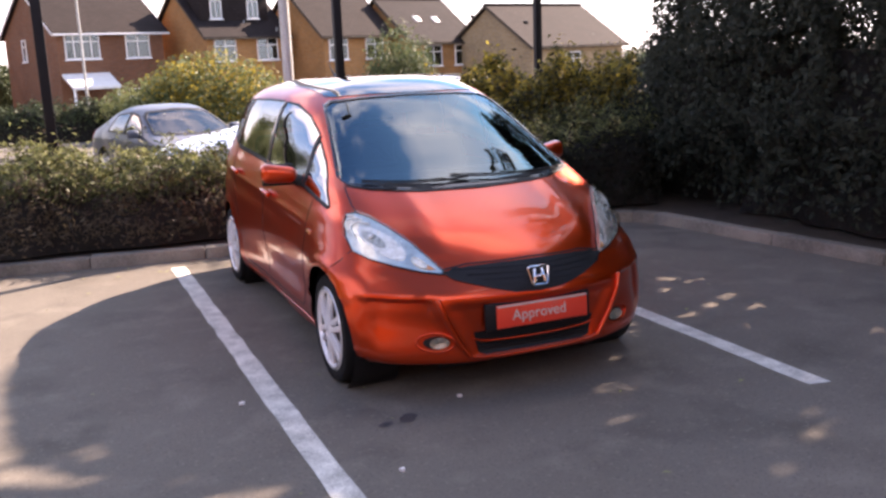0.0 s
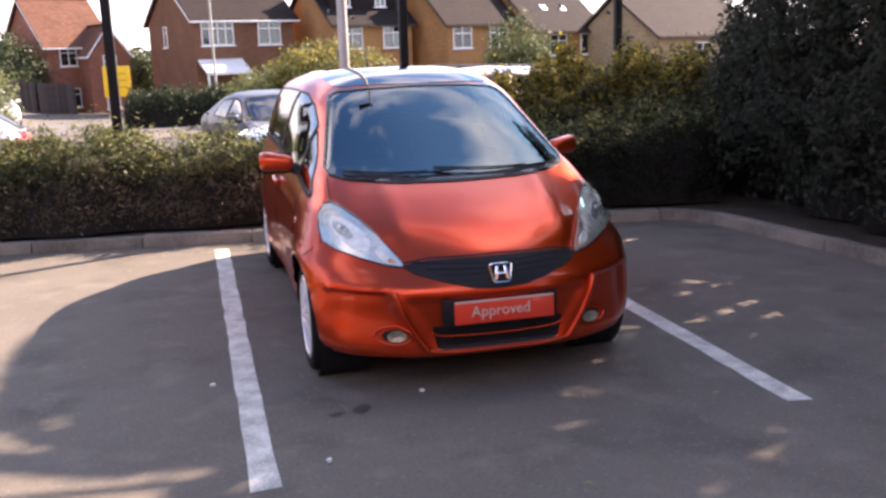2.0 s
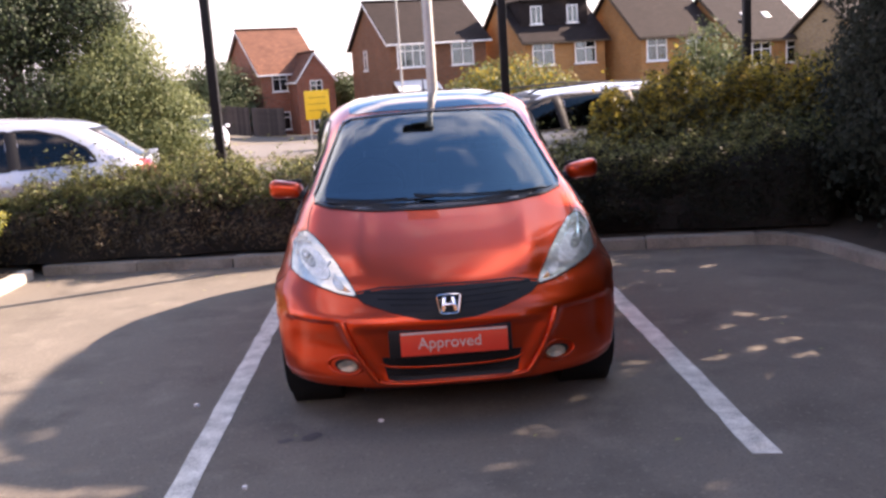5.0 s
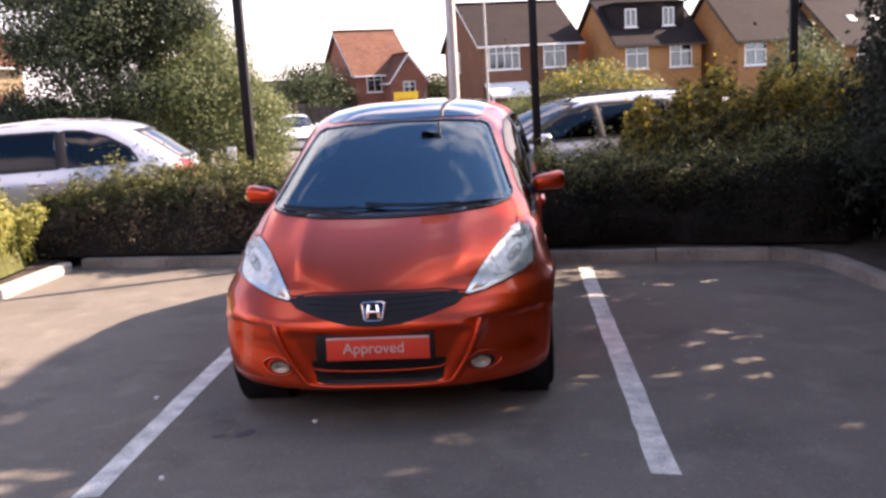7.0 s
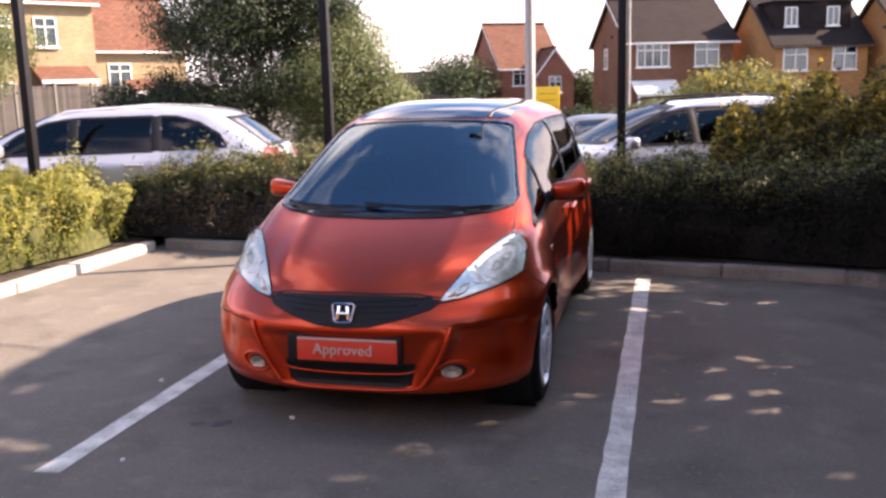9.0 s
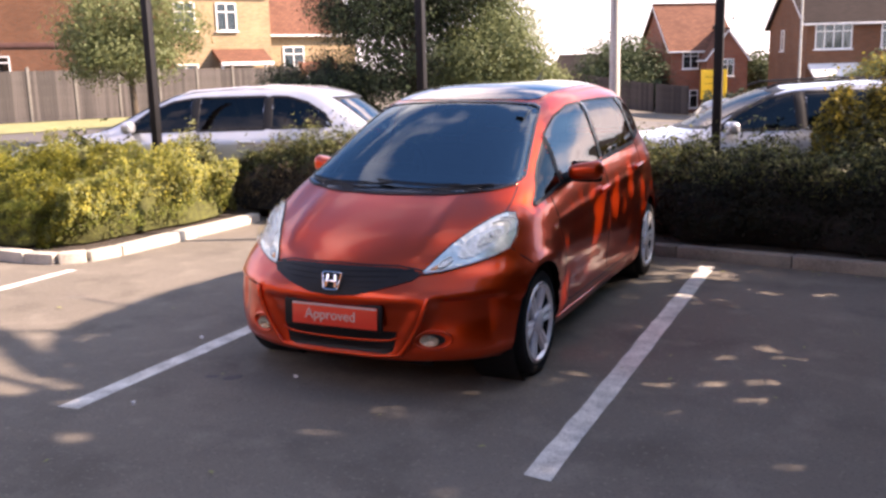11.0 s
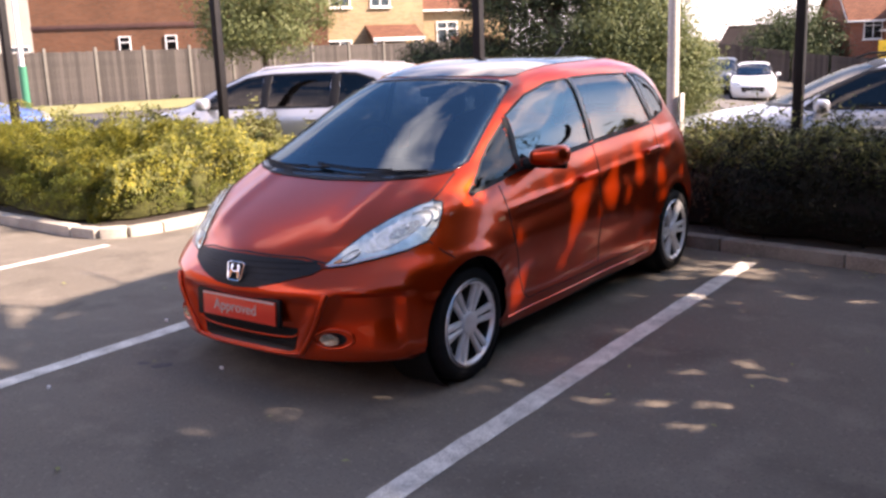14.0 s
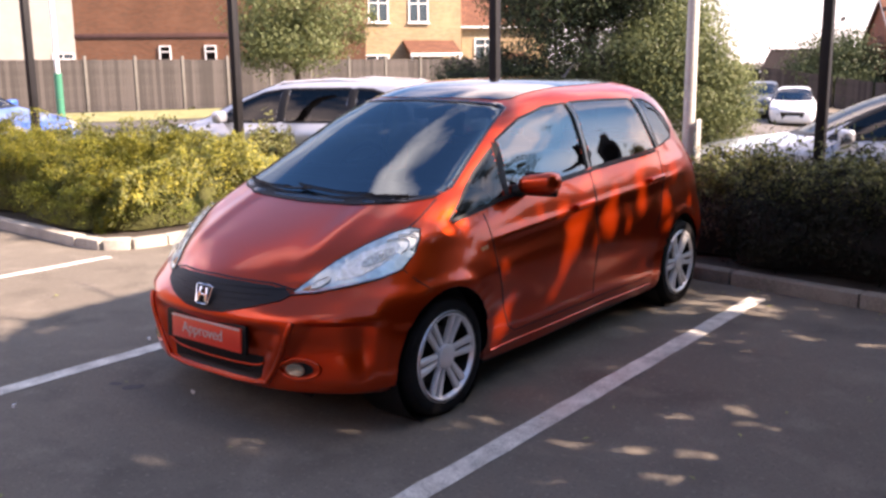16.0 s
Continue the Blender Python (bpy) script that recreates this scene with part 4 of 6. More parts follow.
class Shell:
    """A car's outer skin, lofted from level outlines; it can be cut, and patches laid on it."""

    def __init__(self, rows, counts=(10, 12, 14, 22, 22, 14, 10), nz=76, shape=None):
        rows = np.array(rows, float)
        zs = rows[:, 0]
        t = np.linspace(0, 1, nz)
        level = zs[0] + (zs[-1] - zs[0]) * (1 - (1 - t) ** 1.35)
        cols = np.stack([pchip(zs, rows[:, i], level) for i in range(1, rows.shape[1])], 1)
        self.ring = 2 * sum(counts)
        V = []
        for z, c in zip(level, cols):
            half = np.array([(0, c[0])] + [(c[1 + 2 * k], c[2 + 2 * k]) for k in range(6)] + [(0, c[13])])
            ctrl = np.concatenate([[(-half[1][0], half[1][1])], half, [(-half[-2][0], half[-2][1])]])
            h = spline(ctrl, counts)
            full = np.concatenate([h, (h * (-1, 1))[1:-1][::-1]])
            V.append(np.concatenate([full, np.full((len(full), 1), z)], 1))
        V = np.array(V).reshape(-1, 3)
        if shape:
            V = shape(V)
        n = self.ring
        F = [(i * n + j, i * n + (j + 1) % n, (i + 1) * n + (j + 1) % n, (i + 1) * n + j) for i in range(nz - 1) for j in range(n)]
        top = (nz - 1) * n
        for base, flip in ((top, False), (0, True)):
            for j in range(n // 2):
                a, b, c, d = base + j, base + (j + 1) % n, base + (n - j - 1) % n, base + (n - j) % n
                q = (a, b, c, d) if len({a, b, c, d}) == 4 else ((a, b, c) if c != a and c != b else (a, b, d))
                q = tuple(dict.fromkeys(q))
                if len(q) > 2:
                    F.append(q[::-1] if flip else q)
        self.V, self.F = V, F
        self.tree = BVHTree.FromPolygons([Vector(v) for v in V], F)
        self.mid = np.array([V[list(f)].mean(0) for f in F])
        self.keep = np.ones(len(F), bool)

    def hit(self, view, u, v, off=0.0):
        o, d = RAYS[view](u, v)
        p, n, _, _ = self.tree.ray_cast(Vector(o), Vector(d))
        if p is None:
            p, n, _, _ = self.tree.find_nearest(Vector(o) + Vector(d) * 3.3)
        if n.dot(Vector(d)) > 0:
            n = -n
        return p + n * off

    def arch(self, y, z, r):
        """Cuts a round wheel opening and turns its edge inward."""
        V = self.V
        inr = (np.hypot(V[:, 1] - y, V[:, 2] - z) < r) & (np.abs(V[:, 0]) > 0.35)
        for i, f in enumerate(self.F):
            if self.keep[i] and inr[list(f)].any():
                self.keep[i] = False
                for k in f:
                    if not inr[k] and abs(V[k, 0]) > 0.35 and V[k, 2] < z + r + 0.1:
                        d = V[k, 1:] - (y, z)
                        V[k, 1:] = (y, z) + d / np.linalg.norm(d) * r

    def opening(self, view, poly):
        m, k = self.mid, {"front": (0, 2), "rear": (0, 2), "left": (1, 2), "right": (1, 2), "top": (0, 1)}[view]
        centre = self.V[:, 1].mean()
        side = {"front": m[:, 1] < centre, "rear": m[:, 1] > centre, "left": m[:, 0] > 0, "right": m[:, 0] < 0, "top": m[:, 2] > 1.0}[view]
        self.keep &= ~(inside(poly, m[:, k]) & side)

    def body(self, name, material, parent, label=""):
        F = [f for f, k in zip(self.F, self.keep) if k]
        used = sorted({i for f in F for i in f})
        at = {o: i for i, o in enumerate(used)}
        return part(name, (self.V[used].tolist(), [tuple(at[i] for i in f) for f in F]), material, parent, label, 30)

    def patch(self, name, view, poly, material, parent, off=0.003, label="", rings=7, step=0.03, skirt=0.012):
        """A fitted skin piece with the outline poly, seen from that side."""
        poly = np.asarray(poly, float)
        out = []
        for a, b in zip(poly, np.roll(poly, -1, 0)):
            n = max(1, int(np.linalg.norm(b - a) / step))
            out += [a + (b - a) * k / n for k in range(n)]
        out = np.array(out)
        c, n = out.mean(0), len(out)
        V = [self.hit(view, *c, off)]
        F = []
        for r in range(1, rings + 1):
            for p in out:
                V.append(self.hit(view, *(c + (p - c) * r / rings), off))
        for p in out:
            V.append(self.hit(view, *(c + (p - c) * 1.004), off - skirt))
        for r in range(rings + 1):
            for j in range(n):
                a, b = 1 + (r - 1) * n + j, 1 + (r - 1) * n + (j + 1) % n
                F.append((0, 1 + j, 1 + (j + 1) % n) if r == 0 else (a, 1 + r * n + j, 1 + r * n + (j + 1) % n, b))
        return part(name, ([tuple(v) for v in V], F), material, parent, label, 60)

    def bead(self, name, view, path, radius, material, parent, off=0.004, label=""):
        """A half-round raised edge along a line on the skin."""
        path = np.asarray(path, float)
        return part(name, tube([self.hit(view, *p, off) for p in spline(np.concatenate([[2 * path[0] - path[1]], path, [2 * path[-1] - path[-2]]]), [8] * (len(path) - 1))], radius, 10), material, parent, label, 180)

    def strip(self, name, view, path, width, material, parent, off=0.002, closed=False, label="", step=0.03):
        """A narrow band along a line on the skin."""
        pts = np.asarray(path, float)
        if closed:
            pts = np.concatenate([pts, pts[:1]])
        out = [pts[0]]
        for a, b in zip(pts, pts[1:]):
            n = max(1, int(np.linalg.norm(b - a) / step))
            out += [a + (b - a) * k / n for k in range(1, n + 1)]
        out = np.array(out)
        d = np.gradient(out, axis=0)
        if closed:
            d[0] = d[-1] = out[1] - out[-2]
        nrm = np.stack([-d[:, 1], d[:, 0]], 1) / (np.linalg.norm(d, axis=1)[:, None] + 1e-9)
        V, F = [], []
        for p, q in zip(out, nrm):
            for s, o in ((-1.0, off - 0.006), (-0.8, off), (0.8, off), (1.0, off - 0.006)):
                V.append(tuple(self.hit(view, *(p + q * s * width / 2), o)))
        for i in range(len(out) - 1):
            for k in range(3):
                F.append((4 * i + k, 4 * i + k + 1, 4 * i + 4 + k + 1, 4 * i + 4 + k))
        return part(name, (V, F), material, parent, label, 60)


def rim_spoke(i, n, r, x, twin=True):
    bms = []
    for s in ((-1, 1) if twin else (0,)):
        bm = bmesh.new()
        bmesh.ops.create_cube(bm, size=1)
        for v in bm.verts:
            far = v.co.z > 0
            wid = (0.044 if far else 0.030) if twin else (0.062 if far else 0.05)
            v.co = Vector((x + v.co.x * 0.024 - (0.0 if far else 0.012), v.co.y * wid * 0.8 + s * (0.026 if far else 0.014), r * 0.94 if far else 0.03))
        bmesh.ops.bevel(bm, geom=bm.edges[:], offset=0.006, segments=2, affect="EDGES")
        bmesh.ops.transform(bm, matrix=Matrix.Rotation(2 * math.pi * i / n, 4, "X"), verts=bm.verts)
        bms.append(bm)
    return join(*bms)


def wheel(parent, x, y, z, r, rr, w, spokes=6, twin=True, turn=0.0):
    """A wheel with its tyre and alloy rim; x is the outer face."""
    s = 1 if x > 0 else -1
    hub = empty("wheel", Matrix.Identity(4))
    hub.parent = parent
    hub.matrix_local = pose(x, y, z, 0, 0, turn) @ Matrix.Rotation(random.uniform(0, 6), 4, "X")
    k = -s * w
    part("tyre", lathe([(rr, k * 0.98), (r - 0.04, k), (r - 0.012, k * 0.96), (r, k * 0.85), (r, k * 0.15), (r - 0.012, k * 0.04), (r - 0.035, 0.0), (rr + 0.012, k * 0.02), (rr, k * 0.06), (rr, k * 0.98)], 48, "x", caps=False), RUBBER, hub)
    rim = part("rim", join(lathe([(rr + 0.006, k * 0.04), (rr + 0.002, k * 0.0), (rr - 0.012, k * 0.01), (rr - 0.02, k * 0.12), (rr - 0.03, k * 0.7), (0.05, k * 0.72), (0.0, k * 0.72)], 48, "x", caps=False)), BLACK_TRIM, hub)
    part("rim_lip", lathe([(rr + 0.008, k * 0.05), (rr + 0.003, -0.0 * s), (rr - 0.013, k * 0.01), (rr - 0.022, k * 0.10), (rr - 0.012, k * 0.11), (rr + 0.008, k * 0.05)], 48, "x", caps=False), ALLOY, hub)
    for i in range(spokes):
        part("spoke", rim_spoke(i, spokes, rr, k * 0.10, twin), ALLOY, hub)
    part("centre_cap", lathe([(0.055, k * 0.16), (0.055, k * 0.04), (0.04, k * 0.0), (0.0, -k * 0.01)], 24, "x"), ALLOY, hub)
    part("brake_disc", lathe([(0.13, k * 0.5), (0.13, k * 0.42), (0.0, k * 0.42)], 32, "x"), DARK_METAL, hub)
    return hub


def hatch():
    """The orange-red hatchback in the bay."""
    car = empty("hatchback_car", pose(2.25, 3.51, 0.0, 0, 0, -0.2), "metallic orange-red five-door hatchback parked in the bay, clean and shiny", "car")
    # level outlines of the body: each line gives one edge of it from the sill up to the roof
    height = (0.15, 0.19, 0.212, 0.26, 0.36, 0.47, 0.52, 0.58, 0.66, 0.75, 0.82, 0.88, 0.94, 1, 1.1, 1.2, 1.3, 1.373, 1.417, 1.449, 1.468, 1.474)
    nose = (0.36, 0.13, 0.075, 0.07, 0.05, 0.025, 0.035, 0.065, 0.13, 0.27, 0.41, 0.55, 0.7, 0.82, 1, 1.18, 1.38, 1.54, 1.67, 1.81, 1.98, 2.2)
    bumper_x = (0.42, 0.44, 0.44, 0.46, 0.47, 0.47, 0.47, 0.45, 0.42, 0.42, 0.42, 0.42, 0.42, 0.4, 0.38, 0.36, 0.34, 0.32, 0.3, 0.25, 0.16, 0.06)
    bumper_y = (0.4, 0.175, 0.125, 0.125, 0.115, 0.105, 0.115, 0.165, 0.24, 0.34, 0.465, 0.595, 0.735, 0.85, 1.03, 1.215, 1.415, 1.585, 1.715, 1.86, 2.02, 2.22)
    corner_x = (0.69, 0.745, 0.765, 0.785, 0.8, 0.808, 0.81, 0.81, 0.795, 0.76, 0.735, 0.7, 0.675, 0.645, 0.608, 0.572, 0.538, 0.495, 0.44, 0.35, 0.24, 0.1)
    corner_y = (0.52, 0.4, 0.37, 0.37, 0.38, 0.4, 0.42, 0.46, 0.54, 0.6, 0.66, 0.74, 0.84, 0.96, 1.15, 1.34, 1.55, 1.74, 1.87, 2, 2.1, 2.26)
    door_x = (0.785, 0.795, 0.8, 0.815, 0.828, 0.836, 0.838, 0.838, 0.832, 0.822, 0.808, 0.793, 0.772, 0.742, 0.705, 0.665, 0.628, 0.585, 0.515, 0.405, 0.28, 0.12)
    door_y = (1.4, 1.4, 1.4, 1.4, 1.4, 1.4, 1.4, 1.4, 1.4, 1.4, 1.4, 1.4, 1.4, 1.45, 1.55, 1.7, 1.82, 1.98, 2.06, 2.15, 2.22, 2.32)
    mid_x = (0.77, 0.79, 0.8, 0.815, 0.83, 0.838, 0.84, 0.843, 0.842, 0.838, 0.83, 0.818, 0.8, 0.778, 0.748, 0.712, 0.672, 0.622, 0.545, 0.43, 0.3, 0.13)
    mid_y = (2.2, 2.2, 2.2, 2.2, 2.2, 2.2, 2.2, 2.2, 2.2, 2.2, 2.2, 2.2, 2.2, 2.2, 2.2, 2.2, 2.25, 2.3, 2.35, 2.4, 2.45, 2.45)
    rear_door_x = (0.78, 0.8, 0.81, 0.825, 0.838, 0.844, 0.846, 0.846, 0.846, 0.842, 0.836, 0.828, 0.814, 0.795, 0.764, 0.728, 0.684, 0.626, 0.545, 0.43, 0.29, 0.12)
    rear_door_y = (3.1, 3.1, 3.1, 3.1, 3.1, 3.1, 3.1, 3.1, 3.1, 3.1, 3.1, 3.1, 3.1, 3.05, 3, 2.95, 2.92, 2.9, 2.85, 2.8, 2.7, 2.55)
    tail_corner_x = (0.66, 0.67, 0.68, 0.69, 0.7, 0.71, 0.71, 0.71, 0.7, 0.7, 0.69, 0.68, 0.66, 0.64, 0.6, 0.57, 0.53, 0.48, 0.42, 0.33, 0.2, 0.08)
    tail_corner_y = (3.68, 3.71, 3.74, 3.76, 3.78, 3.78, 3.77, 3.75, 3.72, 3.69, 3.67, 3.65, 3.62, 3.59, 3.52, 3.45, 3.36, 3.26, 3.14, 3, 2.83, 2.62)
    tail = (3.76, 3.79, 3.82, 3.84, 3.86, 3.86, 3.85, 3.83, 3.8, 3.77, 3.75, 3.73, 3.7, 3.67, 3.6, 3.54, 3.46, 3.37, 3.27, 3.12, 2.92, 2.68)
    rows = list(zip(height, nose, bumper_x, bumper_y, corner_x, corner_y, door_x, door_y, mid_x, mid_y, rear_door_x, rear_door_y, tail_corner_x, tail_corner_y, tail))

    def shape(V):
        V[:, 0] *= np.where(V[:, 2] < 1.0, 0.978, 0.978 + 0.022 * np.clip((V[:, 2] - 1.0) / 0.3, 0, 1))
        x, y, z = np.abs(V[:, 0]), V[:, 1], V[:, 2]
        front = (y < 0.45).astype(float)
        # raised ridge from the headlamp down to the chin
        t = np.clip((0.515 - z) / 0.30, 0, 1)
        rx = 0.475 - 0.165 * t ** 1.15
        # recessed middle of the bumper, and the shelf above the plate
        ease = lambda q: np.clip(q, 0, 1) ** 2 * (3 - 2 * np.clip(q, 0, 1))
        V[:, 1] += front * 0.026 * ease((rx - x) / 0.08) * ease((0.505 - z) / 0.05) * ease((z - 0.215) / 0.035)
        # bumper side: a ledge under the lamps, hollow below it, full again at the chin
        hollow = (y < 0.6) * ease((0.525 - z) / 0.038) * ease((z - 0.19) / 0.24) * ease((x - rx - 0.01) / 0.05)
        V[:, 1] += 0.042 * hollow * ease((0.80 - x) / 0.10)
        V[:, 0] -= np.sign(V[:, 0]) * 0.016 * hollow * ease((x - 0.62) / 0.12) * ease((0.42 - y) / 0.12)
        # upright crease where the bumper turns the corner
        along = (x - 0.765) * 0.72 + (y - 0.325) * 0.70
        bend = (y < 0.6) * np.exp(-(along / 0.035) ** 2) * ease((0.62 - z) / 0.12) * ease((z - 0.24) / 0.10)
        V[:, 0] += np.sign(V[:, 0]) * 0.004 * bend
        V[:, 1] -= 0.004 * bend
        # bonnet: a slight valley each side of the middle
        hood = (z > 0.67) & (z < 0.94) & (y < 0.9)
        V[:, 2] += hood * 0.010 * np.exp(-((x - 0.40) / 0.07) ** 2)
        # swage line and lower scoop along the doors
        side = (x > 0.6) & (y > 0.95) & (y < 3.4)
        line = 0.745 + 0.055 * (y - 1.0)
        V[:, 0] += np.sign(V[:, 0]) * side * ease((y - 0.95) / 0.3) * ease((3.4 - y) / 0.3) * (0.006 * np.exp(-((z - line) / 0.022) ** 2) - 0.007 * np.exp(-((z - line + 0.07) / 0.05) ** 2) - 0.010 * np.exp(-((z - 0.40) / 0.08) ** 2))
        # wheel flares
        for wy in (0.725, 3.215):
            d = np.hypot(y - wy, z - 0.288)
            V[:, 0] += np.sign(V[:, 0]) * (x > 0.55) * 0.014 * np.exp(-((d - 0.335) / 0.03) ** 2) * (z < 0.75)
        return V

    s = Shell(rows, counts=(30, 26, 20, 26, 30, 18, 10), nz=132, shape=shape)
    screen = [(0, 0.936), (0.2, 0.937), (0.4, 0.943), (0.55, 0.955), (0.636, 0.972), (0.648, 0.997), (0.608, 1.10), (0.570, 1.20), (0.532, 1.295), (0.512, 1.332), (0.47, 1.352), (0.3, 1.368), (0, 1.375)]
    screen = screen + [(-x, z) for x, z in screen[-2:0:-1]]
    quarter = [(0.850, 0.866), (1.285, 0.932), (1.350, 1.158), (1.16, 1.058), (1.0, 0.958)]
    door_f = [(1.325, 0.938), (2.055, 0.992), (2.028, 1.346), (1.85, 1.334), (1.62, 1.280), (1.400, 1.188)]
    door_r = [(2.12, 0.996), (2.86, 1.047), (2.715, 1.346), (2.40, 1.353), (2.088, 1.350)]
    rear_q = [(2.93, 1.053), (3.18, 1.09), (3.235, 1.14), (3.18, 1.22), (3.03, 1.305), (2.90, 1.338), (2.795, 1.344)]
    rear_w = [(-0.50, 1.08), (0.50, 1.08), (0.47, 1.28), (0.40, 1.345), (-0.40, 1.345), (-0.47, 1.28)]
    s.opening("front", screen)
    for view in ("left", "right"):
        for poly in (quarter, door_f, door_r, rear_q):
            s.opening(view, poly)
    s.opening("rear", rear_w)
    keep = s.V.copy()
    for wy in (0.725, 3.215):
        s.arch(wy, 0.288, 0.312)
    s.body("body", PAINT_RED, car, "metallic orange-red bodywork")
    s.V = keep

    def grown(poly, k):
        p = np.array(poly)
        c = p.mean(0)
        return c + (p - c) * k

    glass_ob = s.patch("windscreen", "front", grown(screen, 1.012), GLASS_CAR, car, 0.000, "large raked windscreen", rings=14, skirt=0.004)
    s.strip("screen_seal", "front", grown(screen, 1.004), 0.011, BLACK_GLOSS, glass_ob, 0.004, True)
    for view in ("left", "right"):
        for nm, poly, g in (("quarter_window", quarter, GLASS_QUARTER), ("front_door_window", door_f, GLASS_SIDE), ("rear_door_window", door_r, GLASS_SIDE), ("rear_quarter_window", rear_q, GLASS_SIDE)):
            w = s.patch(nm, view, grown(poly, 1.02), g, car, 0.000, rings=6, skirt=0.004)
            s.strip("window_seal", view, grown(poly, 1.01), 0.011, BLACK_TRIM, w, 0.003, True)
    rw = s.patch("rear_window", "rear", grown(rear_w, 1.02), GLASS_DARK, car, 0.000, skirt=0.004)
    s.strip("window_seal", "rear", rear_w, 0.03, BLACK_TRIM, rw, 0.004, True)
    # glass roof and cowl
    s.patch("glass_roof", "top", [(-0.475, 1.735), (-0.43, 1.665), (-0.30, 1.60), (-0.15, 1.572), (0, 1.565), (0.15, 1.572), (0.30, 1.60), (0.43, 1.665), (0.475, 1.735), (0.50, 2.1), (0.49, 2.75), (0.43, 2.98), (0, 3.05), (-0.43, 2.98), (-0.49, 2.75), (-0.50, 2.1)], ROOF_GLASS, car, 0.004, "dark panoramic glass roof", rings=10, step=0.05)
    s.patch("cowl", "front", [(-0.645, 0.962), (-0.55, 0.943), (-0.3, 0.925), (0, 0.920), (0.3, 0.925), (0.55, 0.943), (0.645, 0.962), (0.61, 0.970), (0.3, 0.947), (0, 0.942), (-0.3, 0.947), (-0.61, 0.970)], BLACK_TRIM, car, 0.004, "black plastic scuttle below the windscreen", rings=4)
    # front end
    grille = [(-0.425, 0.618), (-0.30, 0.640), (-0.15, 0.647), (0, 0.649), (0.15, 0.647), (0.30, 0.640), (0.425, 0.618), (0.38, 0.588), (0.25, 0.553), (0.12, 0.522), (0, 0.514), (-0.12, 0.522), (-0.25, 0.553), (-0.38, 0.588)]
    gr = s.patch("upper_grille", "front", grille, BLACK_TRIM, car, 0.005, "matt black mesh grille", rings=6)
    for k in range(5):
        z = 0.535 + 0.023 * k
        w = 0.13 + 0.062 * k
        s.strip("grille_bar", "front", [(-w, z + 0.004), (0, z), (w, z + 0.004)], 0.008, BLACK_TRIM, gr, 0.007)
    s.strip("bonnet_gap", "front", [(-0.42, 0.628), (-0.3, 0.650), (0, 0.659), (0.3, 0.650), (0.42, 0.628)], 0.007, BLACK_TRIM, car, 0.0015)
    badge = part("badge", join(tube([(-0.048, 0, 0.040), (-0.036, 0, 0.047), (0.036, 0, 0.047), (0.048, 0, 0.040), (0.036, 0, -0.036), (0.026, 0, -0.043), (-0.026, 0, -0.043), (-0.036, 0, -0.036), (-0.048, 0, 0.040)], 0.0045, 8),
                          box(0.014, 0.012, 0.070, Matrix.Translation((-0.021, 0, 0.002)) @ Matrix.Rotation(0.12, 4, "Y"), 0.003), box(0.014, 0.012, 0.070, Matrix.Translation((0.021, 0, 0.002)) @ Matrix.Rotation(-0.12, 4, "Y"), 0.003),
                          box(0.036, 0.010, 0.011, Matrix.Translation((0, 0, 0.0)), 0.002)), CHROME, car, "chrome maker's badge", m=pose(0, 0.043, 0.583, -18) @ Matrix.Diagonal((1.10, 1.0, 0.94, 1)))
    lower = [(-0.315, 0.345), (0.315, 0.345), (0.295, 0.245), (0.26, 0.232), (-0.26, 0.232), (-0.295, 0.245)]
    lo = s.patch("lower_grille", "front", lower, BLACK_TRIM, car, 0.003, "black lower air intake", rings=5)
    for z in (0.258, 0.280):
        s.strip("grille_bar", "front", [(-0.290, z), (0.290, z)], 0.007, BLACK_TRIM, lo, 0.010)
    s.bead("intake_blade", "front", [(-0.325, 0.318), (-0.28, 0.304), (0.28, 0.304), (0.325, 0.318)], 0.005, PAINT_RED, lo, 0.010, label="thin red blade across the intake")
    s.bead("chin_lip", "front", [(-0.335, 0.236), (-0.26, 0.222), (0, 0.219), (0.26, 0.222), (0.335, 0.236)], 0.009, PAINT_RED, car, 0.006, label="thin red lip under the intake")
    part("plate_plinth", box(0.548, 0.022, 0.132, None, 0.008), BLACK_TRIM, car, "black number plate mount", m=pose(-0.005, 0.052, 0.415, -3))
    plate = part("show_plate", box(0.476, 0.010, 0.108, None, 0.004), PLATE_RED, car, "bright red dealer plate", m=pose(0.012, 0.036, 0.415, -3))
    cu = bpy.data.curves.new("t", "FONT")
    cu.body, cu.size, cu.align_x, cu.align_y, cu.extrude = "Approved", 0.070, "CENTER", "CENTER", 0.0015
    tmp = bpy.data.objects.new("t", cu)
    scene.collection.objects.link(tmp)
    me = bpy.data.meshes.new_from_object(tmp.evaluated_get(bpy.context.evaluated_depsgraph_get()))
    bpy.data.objects.remove(tmp)
    me.materials.append(PLATE_TEXT)
    txt = new("plate_lettering", me)
    txt.parent = plate
    txt["label"] = "pale letters reading Approved"
    txt.matrix_local = pose(-0.02, -0.007, 0.0, 90)
    part("plate_edge", box(0.47, 0.004, 0.009, None, 0.001), PLATE_TEXT, plate, m=pose(0, -0.006, 0.048))
